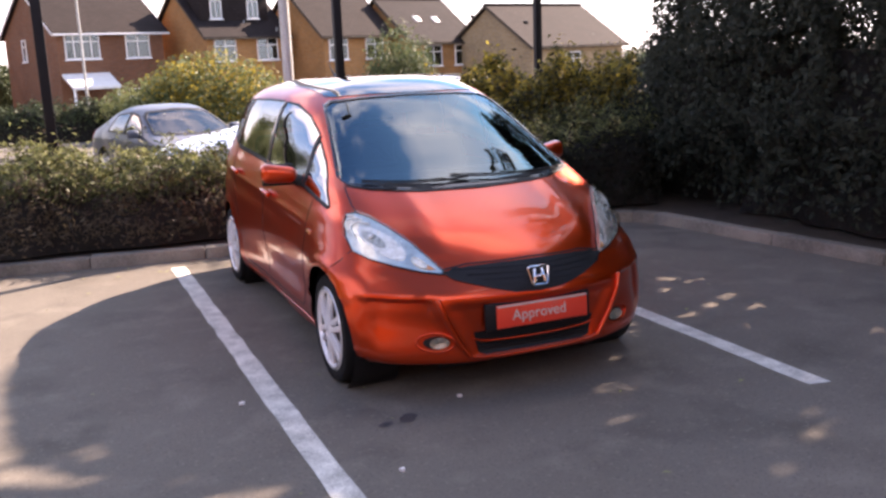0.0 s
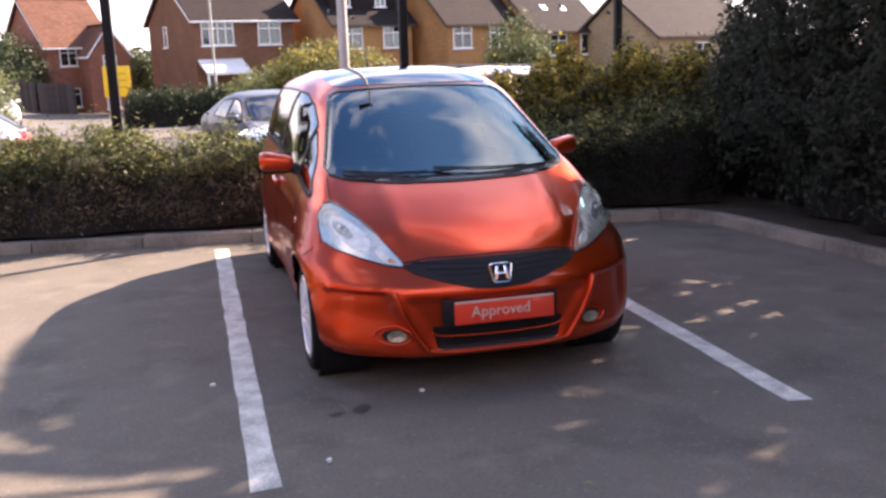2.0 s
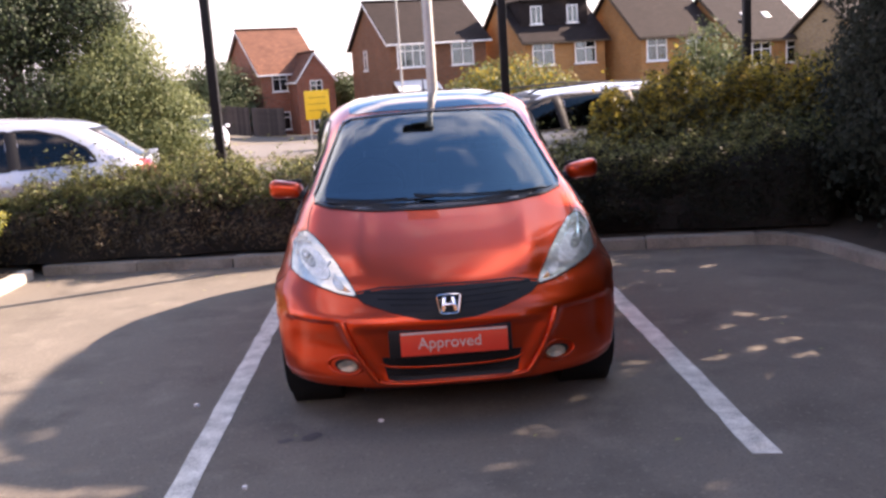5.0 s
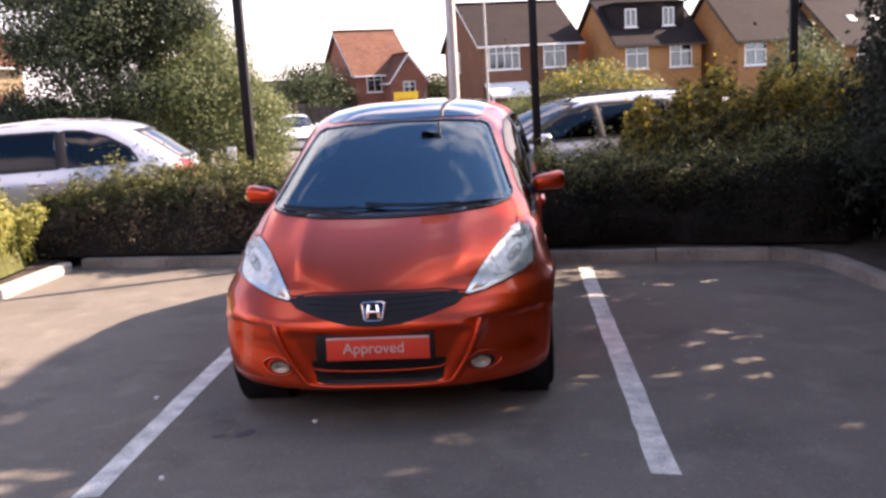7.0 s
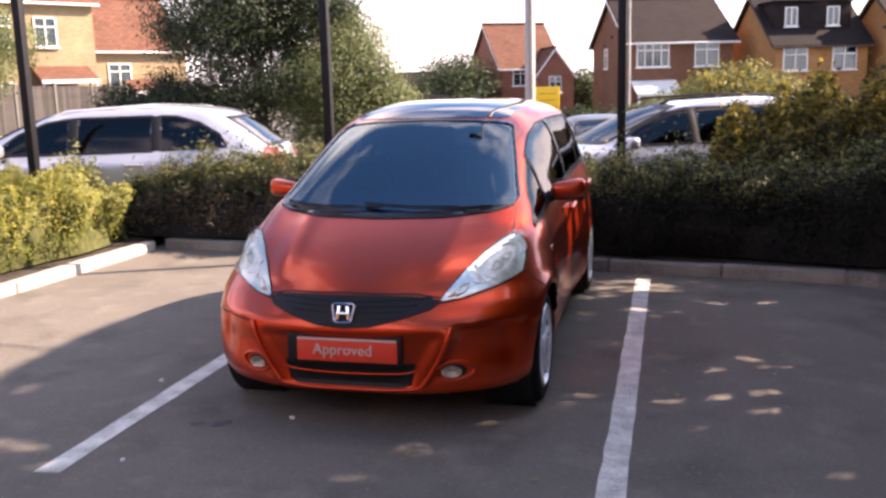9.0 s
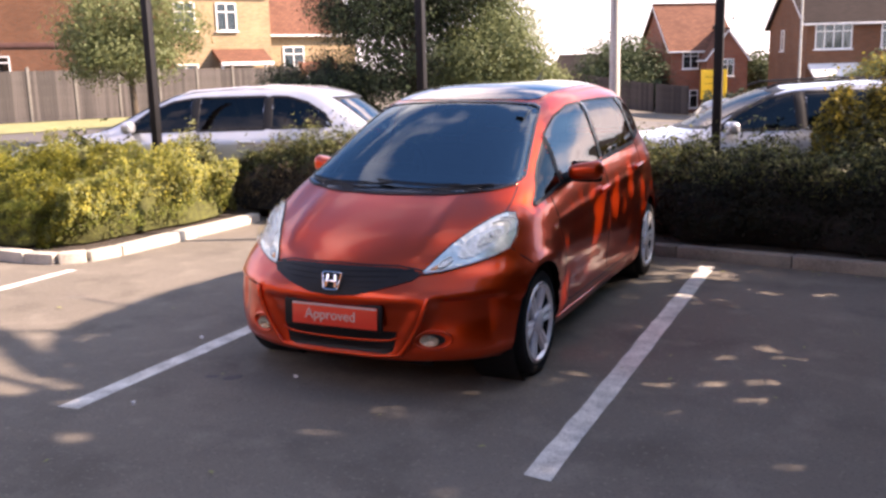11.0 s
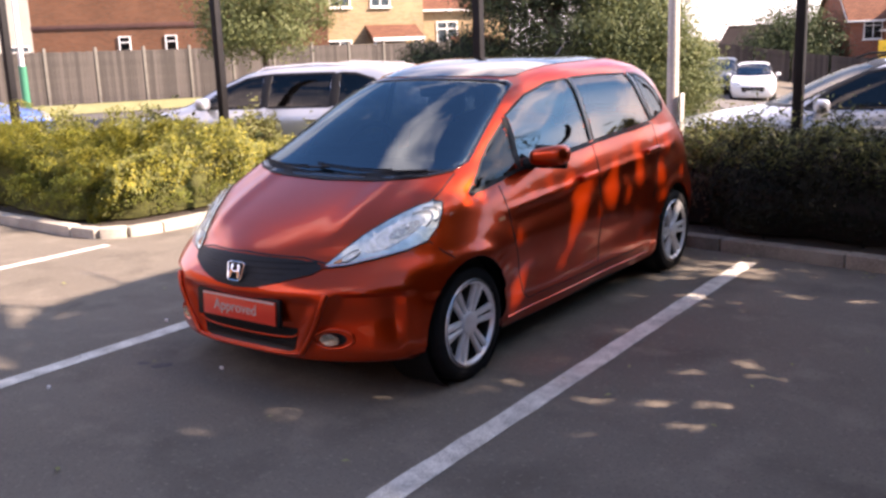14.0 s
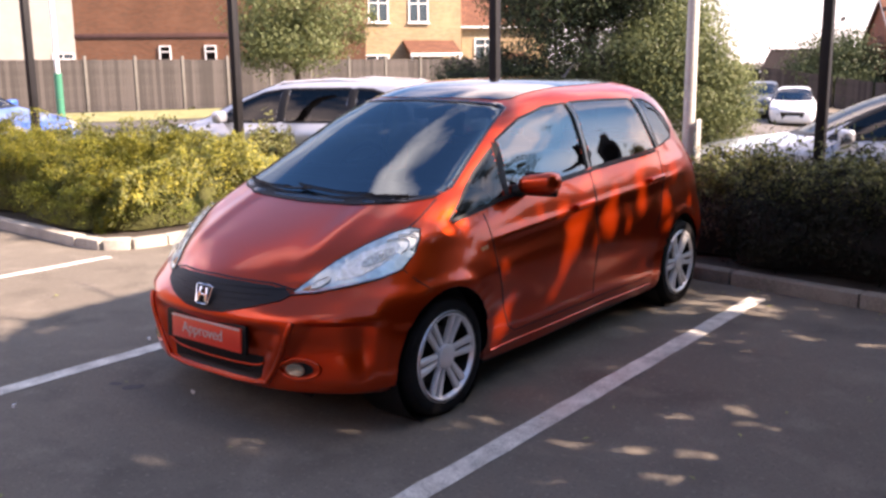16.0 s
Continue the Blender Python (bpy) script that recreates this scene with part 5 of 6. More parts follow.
    for sx in (-1, 1):
        side = "left" if sx > 0 else "right"
        M = lambda pts: [(sx * x, z) for x, z in pts]
        lampshape = [(0.405, 0.610), (0.44, 0.660), (0.50, 0.735), (0.568, 0.798), (0.625, 0.838), (0.668, 0.856), (0.702, 0.848), (0.726, 0.812), (0.740, 0.757), (0.737, 0.699), (0.69, 0.672), (0.60, 0.645), (0.50, 0.621)]
        hl = s.patch("headlamp", "front", M(lampshape), LAMP_SHELL, car, 0.004, "clear headlamp with a bright reflector", rings=7)
        s.strip("lamp_edge", "front", M(lampshape), 0.005, BLACK_TRIM, hl, 0.005, True)
        oval = lambda cx, cz, ra, rb, n, a0=0.0, a1=6.2832: [(cx + 0.80 * ra * math.cos(a) - 0.60 * rb * math.sin(a), cz + 0.60 * ra * math.cos(a) + 0.80 * rb * math.sin(a)) for a in np.linspace(a0, a1, n)]
        bowl = s.patch("reflector_bowl", "front", M(oval(0.615, 0.735, 0.092, 0.046, 25)[:-1]), BOWL, hl, 0.008, "bright oval reflector", rings=4)
        s.patch("bowl_centre", "front", M(oval(0.643, 0.748, 0.046, 0.023, 21)[:-1]), BOWL_DARK, bowl, 0.011, rings=3)
        p = s.hit("front", sx * 0.650, 0.757, 0.016)
        part("bulb", lathe([(0.011, 0.0), (0.010, 0.008), (0.0, 0.012)], 16), BOWL, bowl, m=pose(p.x, p.y, p.z, 54, 0, sx * 30))
        small = s.patch("reflector_bowl", "front", M(oval(0.497, 0.655, 0.030, 0.015, 17)[:-1]), BOWL, hl, 0.009, rings=3)
        s.bead("bowl_rim", "front", M(oval(0.497, 0.655, 0.030, 0.015, 17)), 0.003, BOWL, small, 0.010)
        for k, reach in ((1.22, 0.75), (1.42, 0.62), (1.62, 0.50)):
            arc = np.array(oval(0.615, 0.735, 0.092 * k, 0.046 * k, 19, -0.9 * reach, 1.35 * reach))
            arc = arc[inside(lampshape, arc)]
            if len(arc) > 3:
                s.bead("reflector_rib", "front", M(arc), 0.004, BOWL, hl, 0.011)
        s.strip("reflector_rib", "front", M([(0.535, 0.745), (0.575, 0.690)]), 0.008, BOWL, hl, 0.010)
        s.patch("indicator", "front", M([(0.440, 0.629), (0.475, 0.653), (0.488, 0.641), (0.466, 0.628)]), AMBER, hl, 0.008, "amber indicator", rings=3)
        s.patch("lamp_lens", "front", M(lampshape), GLASS_LENS, hl, 0.026, "clear lens", rings=7, skirt=0.024)
        s.bead("bumper_ridge", "front", M([(0.478, 0.515), (0.455, 0.45), (0.42, 0.37), (0.375, 0.29), (0.335, 0.232)]), 0.013, PAINT_RED, car, 0.006)
        # fog lamp in its scoop
        fog = [(0.475 + 0.088 * math.cos(a) * (1.0 if math.cos(a) > 0 else 0.85), 0.308 + 0.043 * math.sin(a)) for a in np.linspace(0, 6.283, 21)[:-1]]
        fg = s.patch("fog_lamp", "front", M(fog), PAINT_RED, car, 0.002, "fog lamp in a body-coloured scoop", rings=4)
        s.bead("fog_surround", "front", M(fog + fog[:1]), 0.007, PAINT_RED, fg, 0.008)
        s.patch("fog_recess", "front", M([(0.475 + (x - 0.475) * 0.70, 0.306 + (z - 0.308) * 0.72) for x, z in fog]), BLACK_TRIM, fg, 0.004, rings=3)
        p = s.hit("front", sx * 0.468, 0.306, 0.010)
        fl = part("fog_reflector", lathe([(0.022, 0), (0.022, 0.008), (0.017, 0.008), (0.008, 0.003), (0, 0.004)], 24, caps=False, m=Matrix.Diagonal((2.1, 1.22, 1.2, 1))), FOG_GLASS, fg, m=pose(p.x, p.y, p.z, 88, 0, sx * 14))
        part("fog_lens", lathe([(0.023, 0.008), (0.016, 0.011), (0.0, 0.012)], 24, caps=False, m=Matrix.Diagonal((2.1, 1.22, 1.2, 1))), GLASS_LENS, fl)
        # shut lines
        s.strip("bonnet_gap", "front", M([(0.662, 0.858), (0.664, 0.89), (0.658, 0.93), (0.650, 0.958)]), 0.007, BLACK_TRIM, car, 0.0015)
        s.strip("bumper_gap", side, [(0.53, 0.70), (0.56, 0.655), (0.60, 0.62)], 0.006, BLACK_TRIM, car, 0.0015)
        s.strip("door_gap", side, [(1.085, 0.875), (1.10, 0.78), (1.12, 0.62), (1.18, 0.42), (1.235, 0.30)], 0.008, BLACK_TRIM, car, 0.0015)
        s.strip("door_gap", side, [(2.085, 0.985), (2.092, 0.72), (2.095, 0.45), (2.09, 0.29)], 0.008, BLACK_TRIM, car, 0.0015)
        s.strip("door_gap", side, [(2.905, 1.03), (2.90, 0.85), (2.86, 0.68), (2.80, 0.56)], 0.008, BLACK_TRIM, car, 0.0015)
        s.strip("sill_gap", side, [(1.235, 0.30), (1.30, 0.262), (2.0, 0.257), (2.72, 0.262)], 0.007, BLACK_TRIM, car, 0.0015)
        s.strip("sill_trim", side, [(1.10, 0.195), (2.0, 0.190), (2.82, 0.195)], 0.028, PAINT_RED, car, 0.004)
        s.strip("pillar_trim", side, [(2.085, 0.995), (2.058, 1.347)], 0.062, BLACK_GLOSS, car, 0.005)
        s.strip("pillar_trim", side, [(2.895, 1.05), (2.755, 1.345)], 0.052, BLACK_GLOSS, car, 0.005)
        s.strip("divider_bar", side, [(1.305, 0.930), (1.376, 1.176)], 0.028, BLACK_TRIM, car, 0.004)
        s.strip("belt_trim", side, [(0.86, 0.862), (1.27, 0.922), (2.07, 0.978), (2.86, 1.030)], 0.016, BLACK_TRIM, car, 0.006)
        s.patch("side_repeater", side, [(1.00, 0.712), (1.055, 0.717), (1.055, 0.733), (1.00, 0.730)], AMBER, car, 0.006, "small side indicator", rings=2)
        for hy, hz in ((1.93, 0.812), (2.78, 0.868)):
            p = s.hit(side, hy, hz, 0.022)
            h = part("door_handle", box(0.026, 0.185, 0.030, None, 0.011, 3), PAINT_RED, car, m=Matrix.Translation(p) @ Matrix.Rotation(0.06, 4, "X"))
            s.patch("handle_cup", side, [(hy - 0.06, hz - 0.024), (hy + 0.05, hz - 0.02), (hy + 0.05, hz + 0.026), (hy - 0.06, hz + 0.022)], BLACK_TRIM, h, 0.0015, rings=2)
            h.children[0].matrix_parent_inverse = h.matrix_local.inverted()
        # mirror
        shell = box(0.225, 0.130, 0.128, None, 0.050, 5)
        for v in shell.verts:
            out = 0.5 + sx * v.co.x / 0.225
            v.co.z = v.co.z * (0.74 + 0.26 * out) + 0.016 * out
            v.co.y += 0.030 * out * out
        mir = part("door_mirror", shell, PAINT_RED, car, "orange-red door mirror", m=pose(sx * 0.856, 1.42, 0.978, 0, 0, sx * 6) @ Matrix.Scale(0.88, 4))
        part("mirror_glass", box(0.185, 0.006, 0.118, None, 0.003), CHROME, mir, m=pose(0, 0.058, 0))
        part("mirror_rim", box(0.205, 0.035, 0.136, None, 0.016, 3), BLACK_TRIM, mir, m=pose(0, 0.036, 0))
        part("mirror_foot", tube([(0, 0, 0.02), (-sx * 0.10, -0.01, -0.03), (-sx * 0.17, -0.03, -0.055)], [0.04, 0.035, 0.045], 12), BLACK_TRIM, mir)
        # tail lamps and rear reflector
        s.patch("tail_lamp", "rear", M([(0.50, 0.80), (0.66, 0.80), (0.665, 0.95), (0.63, 1.06), (0.56, 1.05), (0.52, 0.92)]), TAIL, car, 0.006, "red tail lamp", rings=5)
        s.patch("tail_lamp", side, [(3.50, 0.84), (3.64, 0.82), (3.62, 0.98), (3.53, 1.06), (3.46, 1.00)], TAIL, car, 0.006, "red tail lamp", rings=4)
        s.patch("fuel_flap", side, [(3.28, 0.80), (3.42, 0.805), (3.42, 0.915), (3.28, 0.91)], PAINT_RED, car, 0.0012, rings=3) if sx > 0 else None
        # wheels and arch liners
        for wy in (0.735, 3.225):
            wheel(car, sx * 0.822, wy, 0.274, 0.274, 0.205, 0.180, 6, True, 0)
            part("arch_liner", lathe([(0.324, -sx * 0.02), (0.324, -sx * 0.26), (0.0, -sx * 0.27)], 40, "x", caps=False), BLACK_TRIM, car, m=pose(sx * 0.81, wy, 0.288))
    # wipers
    for (x0, x1, zz) in ((0.54, -0.12, 0.962), (-0.02, -0.57, 0.962)):
        pts = [s.hit("front", x0 + (x1 - x0) * t, zz - 0.012 * math.sin(3.1 * t) + 0.008 * t, 0.013) for t in np.linspace(0, 1, 9)]
        wp = part("wiper", tube(pts, [0.006] * 3 + [0.004] * 6, 8), BLACK_TRIM, car, "black windscreen wiper")
        part("wiper_blade", tube([p + Vector((0, -0.006, 0.010)) for p in pts[2:]], 0.004, 6), RUBBER, wp)
    part("aerial", tube([(0, 3.05, 1.455), (0, 3.10, 1.485), (0, 3.22, 1.565)], [0.018, 0.008, 0.003], 8), BLACK_TRIM, car, "short roof aerial")
    part("underbody", box(1.50, 1.86, 0.12, pose(0, 1.97, 0.185), 0.02), BLACK_TRIM, car)
    # tray added under the floor to block light and darken the ground there
    part("undertray", box(1.10, 3.30, 0.10, pose(0, 1.99, 0.19), 0.03), BLACK_TRIM, car)
    part("air_dam", box(0.84, 0.03, 0.07, pose(0, 0.28, 0.165, 12), 0.01), BLACK_TRIM, car, "black air dam under the bumper")
    # cabin
    bm = box(1.44, 2.75, 0.62, pose(0, 2.2, 0.58))
    bmesh.ops.delete(bm, geom=[f for f in bm.faces if f.normal.z > 0.9], context="FACES")
    bmesh.ops.reverse_faces(bm, faces=bm.faces)
    part("cabin_trim", bm, DASH, car)
    part("dashboard", box(1.30, 0.48, 0.22, pose(0, 1.12, 0.86, -6), 0.07, 4), DASH, car, "dark grey dashboard")
    part("instrument_hood", box(0.36, 0.22, 0.08, pose(-0.36, 1.20, 0.985), 0.035, 3), DASH, car)
    st = part("steering_wheel", lathe([(0.185 + 0.016 * math.cos(a), 0.016 * math.sin(a)) for a in np.linspace(0, 6.283, 11)], 36, caps=False), BLACK_TRIM, car, m=pose(-0.36, 1.45, 0.95, 65))
    part("wheel_boss", box(0.30, 0.10, 0.04, None, 0.018, 3), BLACK_TRIM, st)
    part("rear_view_mirror", box(0.22, 0.03, 0.065, None, 0.012, 3), BLACK_TRIM, car, m=pose(0, 1.64, 1.30, 10))
    for x, y, w in ((-0.36, 1.95, 0.50), (0.36, 1.95, 0.50), (-0.34, 2.86, 0.56), (0.34, 2.86, 0.56)):
        seat = part("seat", join(box(w, 0.50, 0.16, pose(x, y - 0.12, 0.50), 0.06, 3), box(w, 0.15, 0.60, pose(x, y + 0.20, 0.78, -14), 0.06, 3)), SEAT, car, "dark cloth seat")
        rest = part("headrest", box(0.26, 0.09, 0.17, pose(x, y + 0.30, 1.20, -10), 0.04, 3), SEAT, seat)
        for d in (-0.07, 0.07):
            part("headrest_stalk", tube([(x + d, y + 0.27, 1.04), (x + d, y + 0.29, 1.15)], 0.006, 8), CHROME, seat)
    return car


hatch()


def generic_rows(front, rear, width, ends=(0.24, 0.20)):
    """Level outlines from a nose line, a tail line and a half-width line, each as (height, value)."""
    zs = sorted({z for z, _ in front} | {z for z, _ in rear} | {z for z, _ in width})
    rows = []
    for z in zs:
        a, h, w = (float(pchip(*zip(*c), z)) for c in (front, rear, width))
        sp = h - a
        rf, rr = min(ends[0], sp * 0.2), min(ends[1], sp * 0.2)
        rows.append((z, a, w * 0.52, a + rf * 0.22, w * 0.87, a + rf * 0.85, w * 0.985, a + sp * 0.30, w, a + sp * 0.5, w * 0.985, a + sp * 0.75, w * 0.87, h - rr * 0.8, h))
    return rows


def simple_car(name, m, label, paint, rows, wheels, r, screen, sides, rear, lamps, tails, handles, category="car", mirror=(1.7, 0.98, 0.93), rails=None, plate=0.5, spokes=10, rail_tone=None):
    """A parked car with its glass, lamps, doors and wheels."""
    car = empty(name, m, label, category)
    s = Shell(rows, counts=(8, 10, 12, 18, 18, 10, 8), nz=64)
    s.opening("front", screen)
    s.opening("rear", rear)
    for v in ("left", "right"):
        for poly in sides:
            s.opening(v, poly)
    keep = s.V.copy()
    for wy in wheels:
        s.arch(wy, r, r * 1.12)
    s.body("body", paint, car)
    s.V = keep
    ws = s.patch("windscreen", "front", screen, GLASS_SIDE, car, 0.0, rings=8, skirt=0.0)
    s.strip("screen_seal", "front", screen, 0.035, BLACK_TRIM, ws, 0.004, True)
    rw = s.patch("rear_window", "rear", rear, GLASS_DARK, car, 0.0, rings=6, skirt=0.0)
    s.strip("window_seal", "rear", rear, 0.035, BLACK_TRIM, rw, 0.004, True)
    length = s.V[:, 1].max()
    for v in ("left", "right"):
        sx = 1 if v == "left" else -1
        for poly in sides:
            w = s.patch("side_window", v, poly, GLASS_DARK, car, 0.0, rings=5, skirt=0.0)
            s.strip("window_seal", v, poly, 0.03, BLACK_TRIM, w, 0.004, True)
        for p, q in zip(sides, sides[1:]):
            a, b = max(p, key=lambda c: c[0] - c[1]), min(q, key=lambda c: c[0] + c[1])
            s.strip("pillar_trim", v, [((a[0] + b[0]) / 2, a[1]), (a[0] + (b[0] - a[0]) / 2 - 0.02, max(c[1] for c in q))], b[0] - a[0] + 0.03, BLACK_TRIM, car, 0.005)
        for y in handles:
            s.strip("door_gap", v, [(y - 0.75, 0.86), (y - 0.76, 0.5), (y - 0.70, 0.34)], 0.010, BLACK_TRIM, car, 0.002)
            h = s.hit(v, y, 0.83, 0.012)
            part("door_handle", box(0.03, 0.2, 0.035, None, 0.012), paint, car, m=Matrix.Translation(h))
        M = lambda pts: [(sx * x, z) for x, z in pts]
        s.patch("headlamp", "front", M(lamps), LAMP_SHELL, car, 0.012, "clear headlamp", rings=4)
        s.patch("tail_lamp", "rear", M(tails), TAIL, car, 0.012, "red tail lamp", rings=4)
        s.patch("tail_lamp", v, [(length - 0.30, 0.80), (length - 0.12, 0.78), (length - 0.14, 0.95), (length - 0.26, 0.98)], TAIL, car, 0.010, "red tail lamp", rings=3)
        my, mz, mx = mirror
        mir = part("door_mirror", box(0.20, 0.13, 0.14, None, 0.045, 3), paint, car, m=pose(sx * mx, my, mz, 0, 0, sx * 8))
        part("mirror_foot", tube([(0, 0, -0.03), (-sx * 0.16, 0, -0.06)], 0.03, 8), BLACK_TRIM, mir)
        for wy in wheels:
            wx = abs(s.hit("left", wy, r * 2.15).x) - 0.012
            wheel(car, sx * wx, wy, r, r, r * 0.70, 0.21, spokes, False, 0)
            part("arch_liner", lathe([(r * 1.13, -sx * 0.02), (r * 1.13, -sx * 0.26), (0.0, -sx * 0.27)], 32, "x", caps=False), BLACK_TRIM, car, m=pose(sx * wx, wy, r))
        if rails:
            part("roof_rail", tube([(sx * rails[2], rails[0], rails[3] - 0.05), (sx * rails[2], rails[0] + 0.12, rails[3]), (sx * rails[2], (rails[0] + rails[1]) / 2, rails[3] + 0.035), (sx * rails[2], rails[1] - 0.12, rails[3]), (sx * rails[2], rails[1], rails[3] - 0.05)], 0.014, 8), rail_tone or BLACK_TRIM, car)
    p = s.hit("front", 0, 0.55, 0.004)
    s.patch("grille", "front", [(-0.40, 0.42), (0.40, 0.42), (0.46, 0.62), (-0.46, 0.62)], BLACK_GLOSS, car, 0.006, rings=4)
    s.patch("number_plate", "front", [(-0.26, plate - 0.13), (0.26, plate - 0.13), (0.26, plate - 0.02), (-0.26, plate - 0.02)], SIGN_WHITE, car, 0.014, "pale number plate", rings=2)
    s.patch("number_plate", "rear", [(-0.26, plate + 0.08), (0.26, plate + 0.08), (0.26, plate + 0.19), (-0.26, plate + 0.19)], PLATE_YELLOW, car, 0.012, "yellow number plate", rings=2)
    hi = s.V[:, 2].max()
    bm = box(1.46, length * 0.60, 0.60, pose(0, length * 0.58, 0.60))
    bmesh.ops.delete(bm, geom=[f for f in bm.faces if f.normal.z > 0.9], context="FACES")
    bmesh.ops.reverse_faces(bm, faces=bm.faces)
    part("cabin_trim", bm, DASH, car)
    for x in (-0.37, 0.37):
        for y in (length * 0.47, length * 0.66):
            part("seat", join(box(0.5, 0.15, 0.60, pose(x, y + 0.2, 0.78, -12), 0.06, 2), box(0.26, 0.10, 0.18, pose(x, y + 0.30, 1.18), 0.04, 2)), SEAT, car)
    part("underbody", box(1.3, length * 0.8, 0.1, pose(0, length / 2, 0.26), 0.03), BLACK_TRIM, car)
    return car


ROW_TURN = -73.5

ESTATE = generic_rows(
    [(0.18, 0.10), (0.30, 0.02), (0.50, 0.0), (0.68, 0.06), (0.76, 0.20), (0.84, 0.55), (0.92, 1.05), (0.97, 1.32), (1.05, 1.50), (1.20, 1.80), (1.33, 2.12), (1.40, 2.40), (1.435, 2.75), (1.445, 3.0)],
    [(0.18, 4.80), (0.30, 4.90), (0.55, 4.93), (0.75, 4.90), (0.95, 4.84), (1.10, 4.66), (1.25, 4.46), (1.36, 4.26), (1.41, 4.05), (1.435, 3.75), (1.445, 3.4)],
    [(0.18, 0.82), (0.35, 0.90), (0.60, 0.925), (0.80, 0.915), (0.95, 0.875), (1.05, 0.83), (1.20, 0.755), (1.33, 0.67), (1.40, 0.58), (1.435, 0.40), (1.445, 0.2)])
SEDAN = generic_rows(
    [(0.17, 0.10), (0.30, 0.02), (0.50, 0.0), (0.66, 0.06), (0.74, 0.20), (0.82, 0.55), (0.90, 1.0), (0.95, 1.25), (1.05, 1.48), (1.20, 1.80), (1.32, 2.12), (1.40, 2.5), (1.42, 2.8)],
    [(0.17, 4.45), (0.30, 4.52), (0.55, 4.56), (0.80, 4.52), (0.95, 4.42), (1.02, 4.2), (1.10, 3.98), (1.25, 3.62), (1.35, 3.3), (1.40, 3.05), (1.42, 2.9)],
    [(0.17, 0.80), (0.35, 0.88), (0.60, 0.90), (0.80, 0.89), (0.95, 0.84), (1.05, 0.80), (1.20, 0.72), (1.32, 0.63), (1.40, 0.45), (1.42, 0.2)])
CROSSOVER = generic_rows(
    [(0.20, 0.10), (0.32, 0.02), (0.55, 0.0), (0.75, 0.07), (0.84, 0.22), (0.92, 0.55), (0.98, 0.95), (1.03, 1.15), (1.12, 1.32), (1.28, 1.62), (1.42, 1.95), (1.50, 2.3), (1.535, 2.7), (1.545, 3.0)],
    [(0.20, 4.40), (0.32, 4.50), (0.60, 4.55), (0.85, 4.52), (1.05, 4.45), (1.20, 4.36), (1.35, 4.24), (1.46, 4.10), (1.51, 3.92), (1.535, 3.6), (1.545, 3.3)],
    [(0.20, 0.80), (0.38, 0.89), (0.65, 0.92), (0.85, 0.91), (1.02, 0.87), (1.12, 0.83), (1.28, 0.76), (1.42, 0.68), (1.50, 0.56), (1.535, 0.4), (1.545, 0.2)])
LAMPS = [(0.48, 0.60), (0.66, 0.62), (0.80, 0.66), (0.79, 0.75), (0.66, 0.74), (0.50, 0.69)]
TAILS = [(0.45, 0.76), (0.80, 0.76), (0.80, 0.93), (0.50, 0.91)]

simple_car("estate_car", pose(-5.30, 8.42, -0.03, 0, 0, ROW_TURN), "silver estate car with dark rear glass, parked beyond the planting", PAINT_SILVER, ESTATE, (0.95, 3.80), 0.33,
           [(-0.72, 0.985), (0, 0.965), (0.72, 0.985), (0.60, 1.28), (0.50, 1.345), (0, 1.375), (-0.50, 1.345), (-0.60, 1.28)],
           [[(1.78, 0.96), (2.62, 0.965), (2.60, 1.325), (2.35, 1.29), (2.05, 1.17)], [(2.70, 0.965), (3.50, 0.975), (3.48, 1.335), (2.68, 1.33)], [(3.58, 0.98), (4.28, 1.0), (4.20, 1.13), (3.98, 1.26), (3.75, 1.325), (3.56, 1.335)]],
           [(-0.66, 1.0), (0.66, 1.0), (0.56, 1.30), (-0.56, 1.30)], LAMPS, TAILS, (2.35, 3.30), mirror=(1.92, 1.02, 0.98), rails=(2.4, 4.0, 0.52, 1.405), rail_tone=ALLOY)
simple_car("crossover_car", pose(1.45, 10.30, -0.09, 0, 0, ROW_TURN) @ Matrix.Diagonal((1, 1, 0.93, 1)), "silver family car with dark glass and roof rails, parked", PAINT_SILVER, CROSSOVER, (0.88, 3.55), 0.34,
           [(-0.72, 1.05), (0, 1.03), (0.72, 1.05), (0.61, 1.36), (0.50, 1.44), (0, 1.475), (-0.50, 1.44), (-0.61, 1.36)],
           [[(1.45, 1.02), (2.28, 1.03), (2.28, 1.43), (2.0, 1.37), (1.68, 1.20)], [(2.36, 1.03), (3.20, 1.04), (3.16, 1.44), (2.36, 1.435)], [(3.28, 1.05), (3.90, 1.08), (3.80, 1.25), (3.55, 1.42), (3.26, 1.44)]],
           [(-0.66, 1.10), (0.66, 1.10), (0.58, 1.42), (-0.58, 1.42)], [(x, z + 0.08) for x, z in LAMPS], [(x, z + 0.1) for x, z in TAILS], (2.05, 3.0), mirror=(1.60, 1.06, 0.97), rails=(2.0, 3.9, 0.58, 1.53))
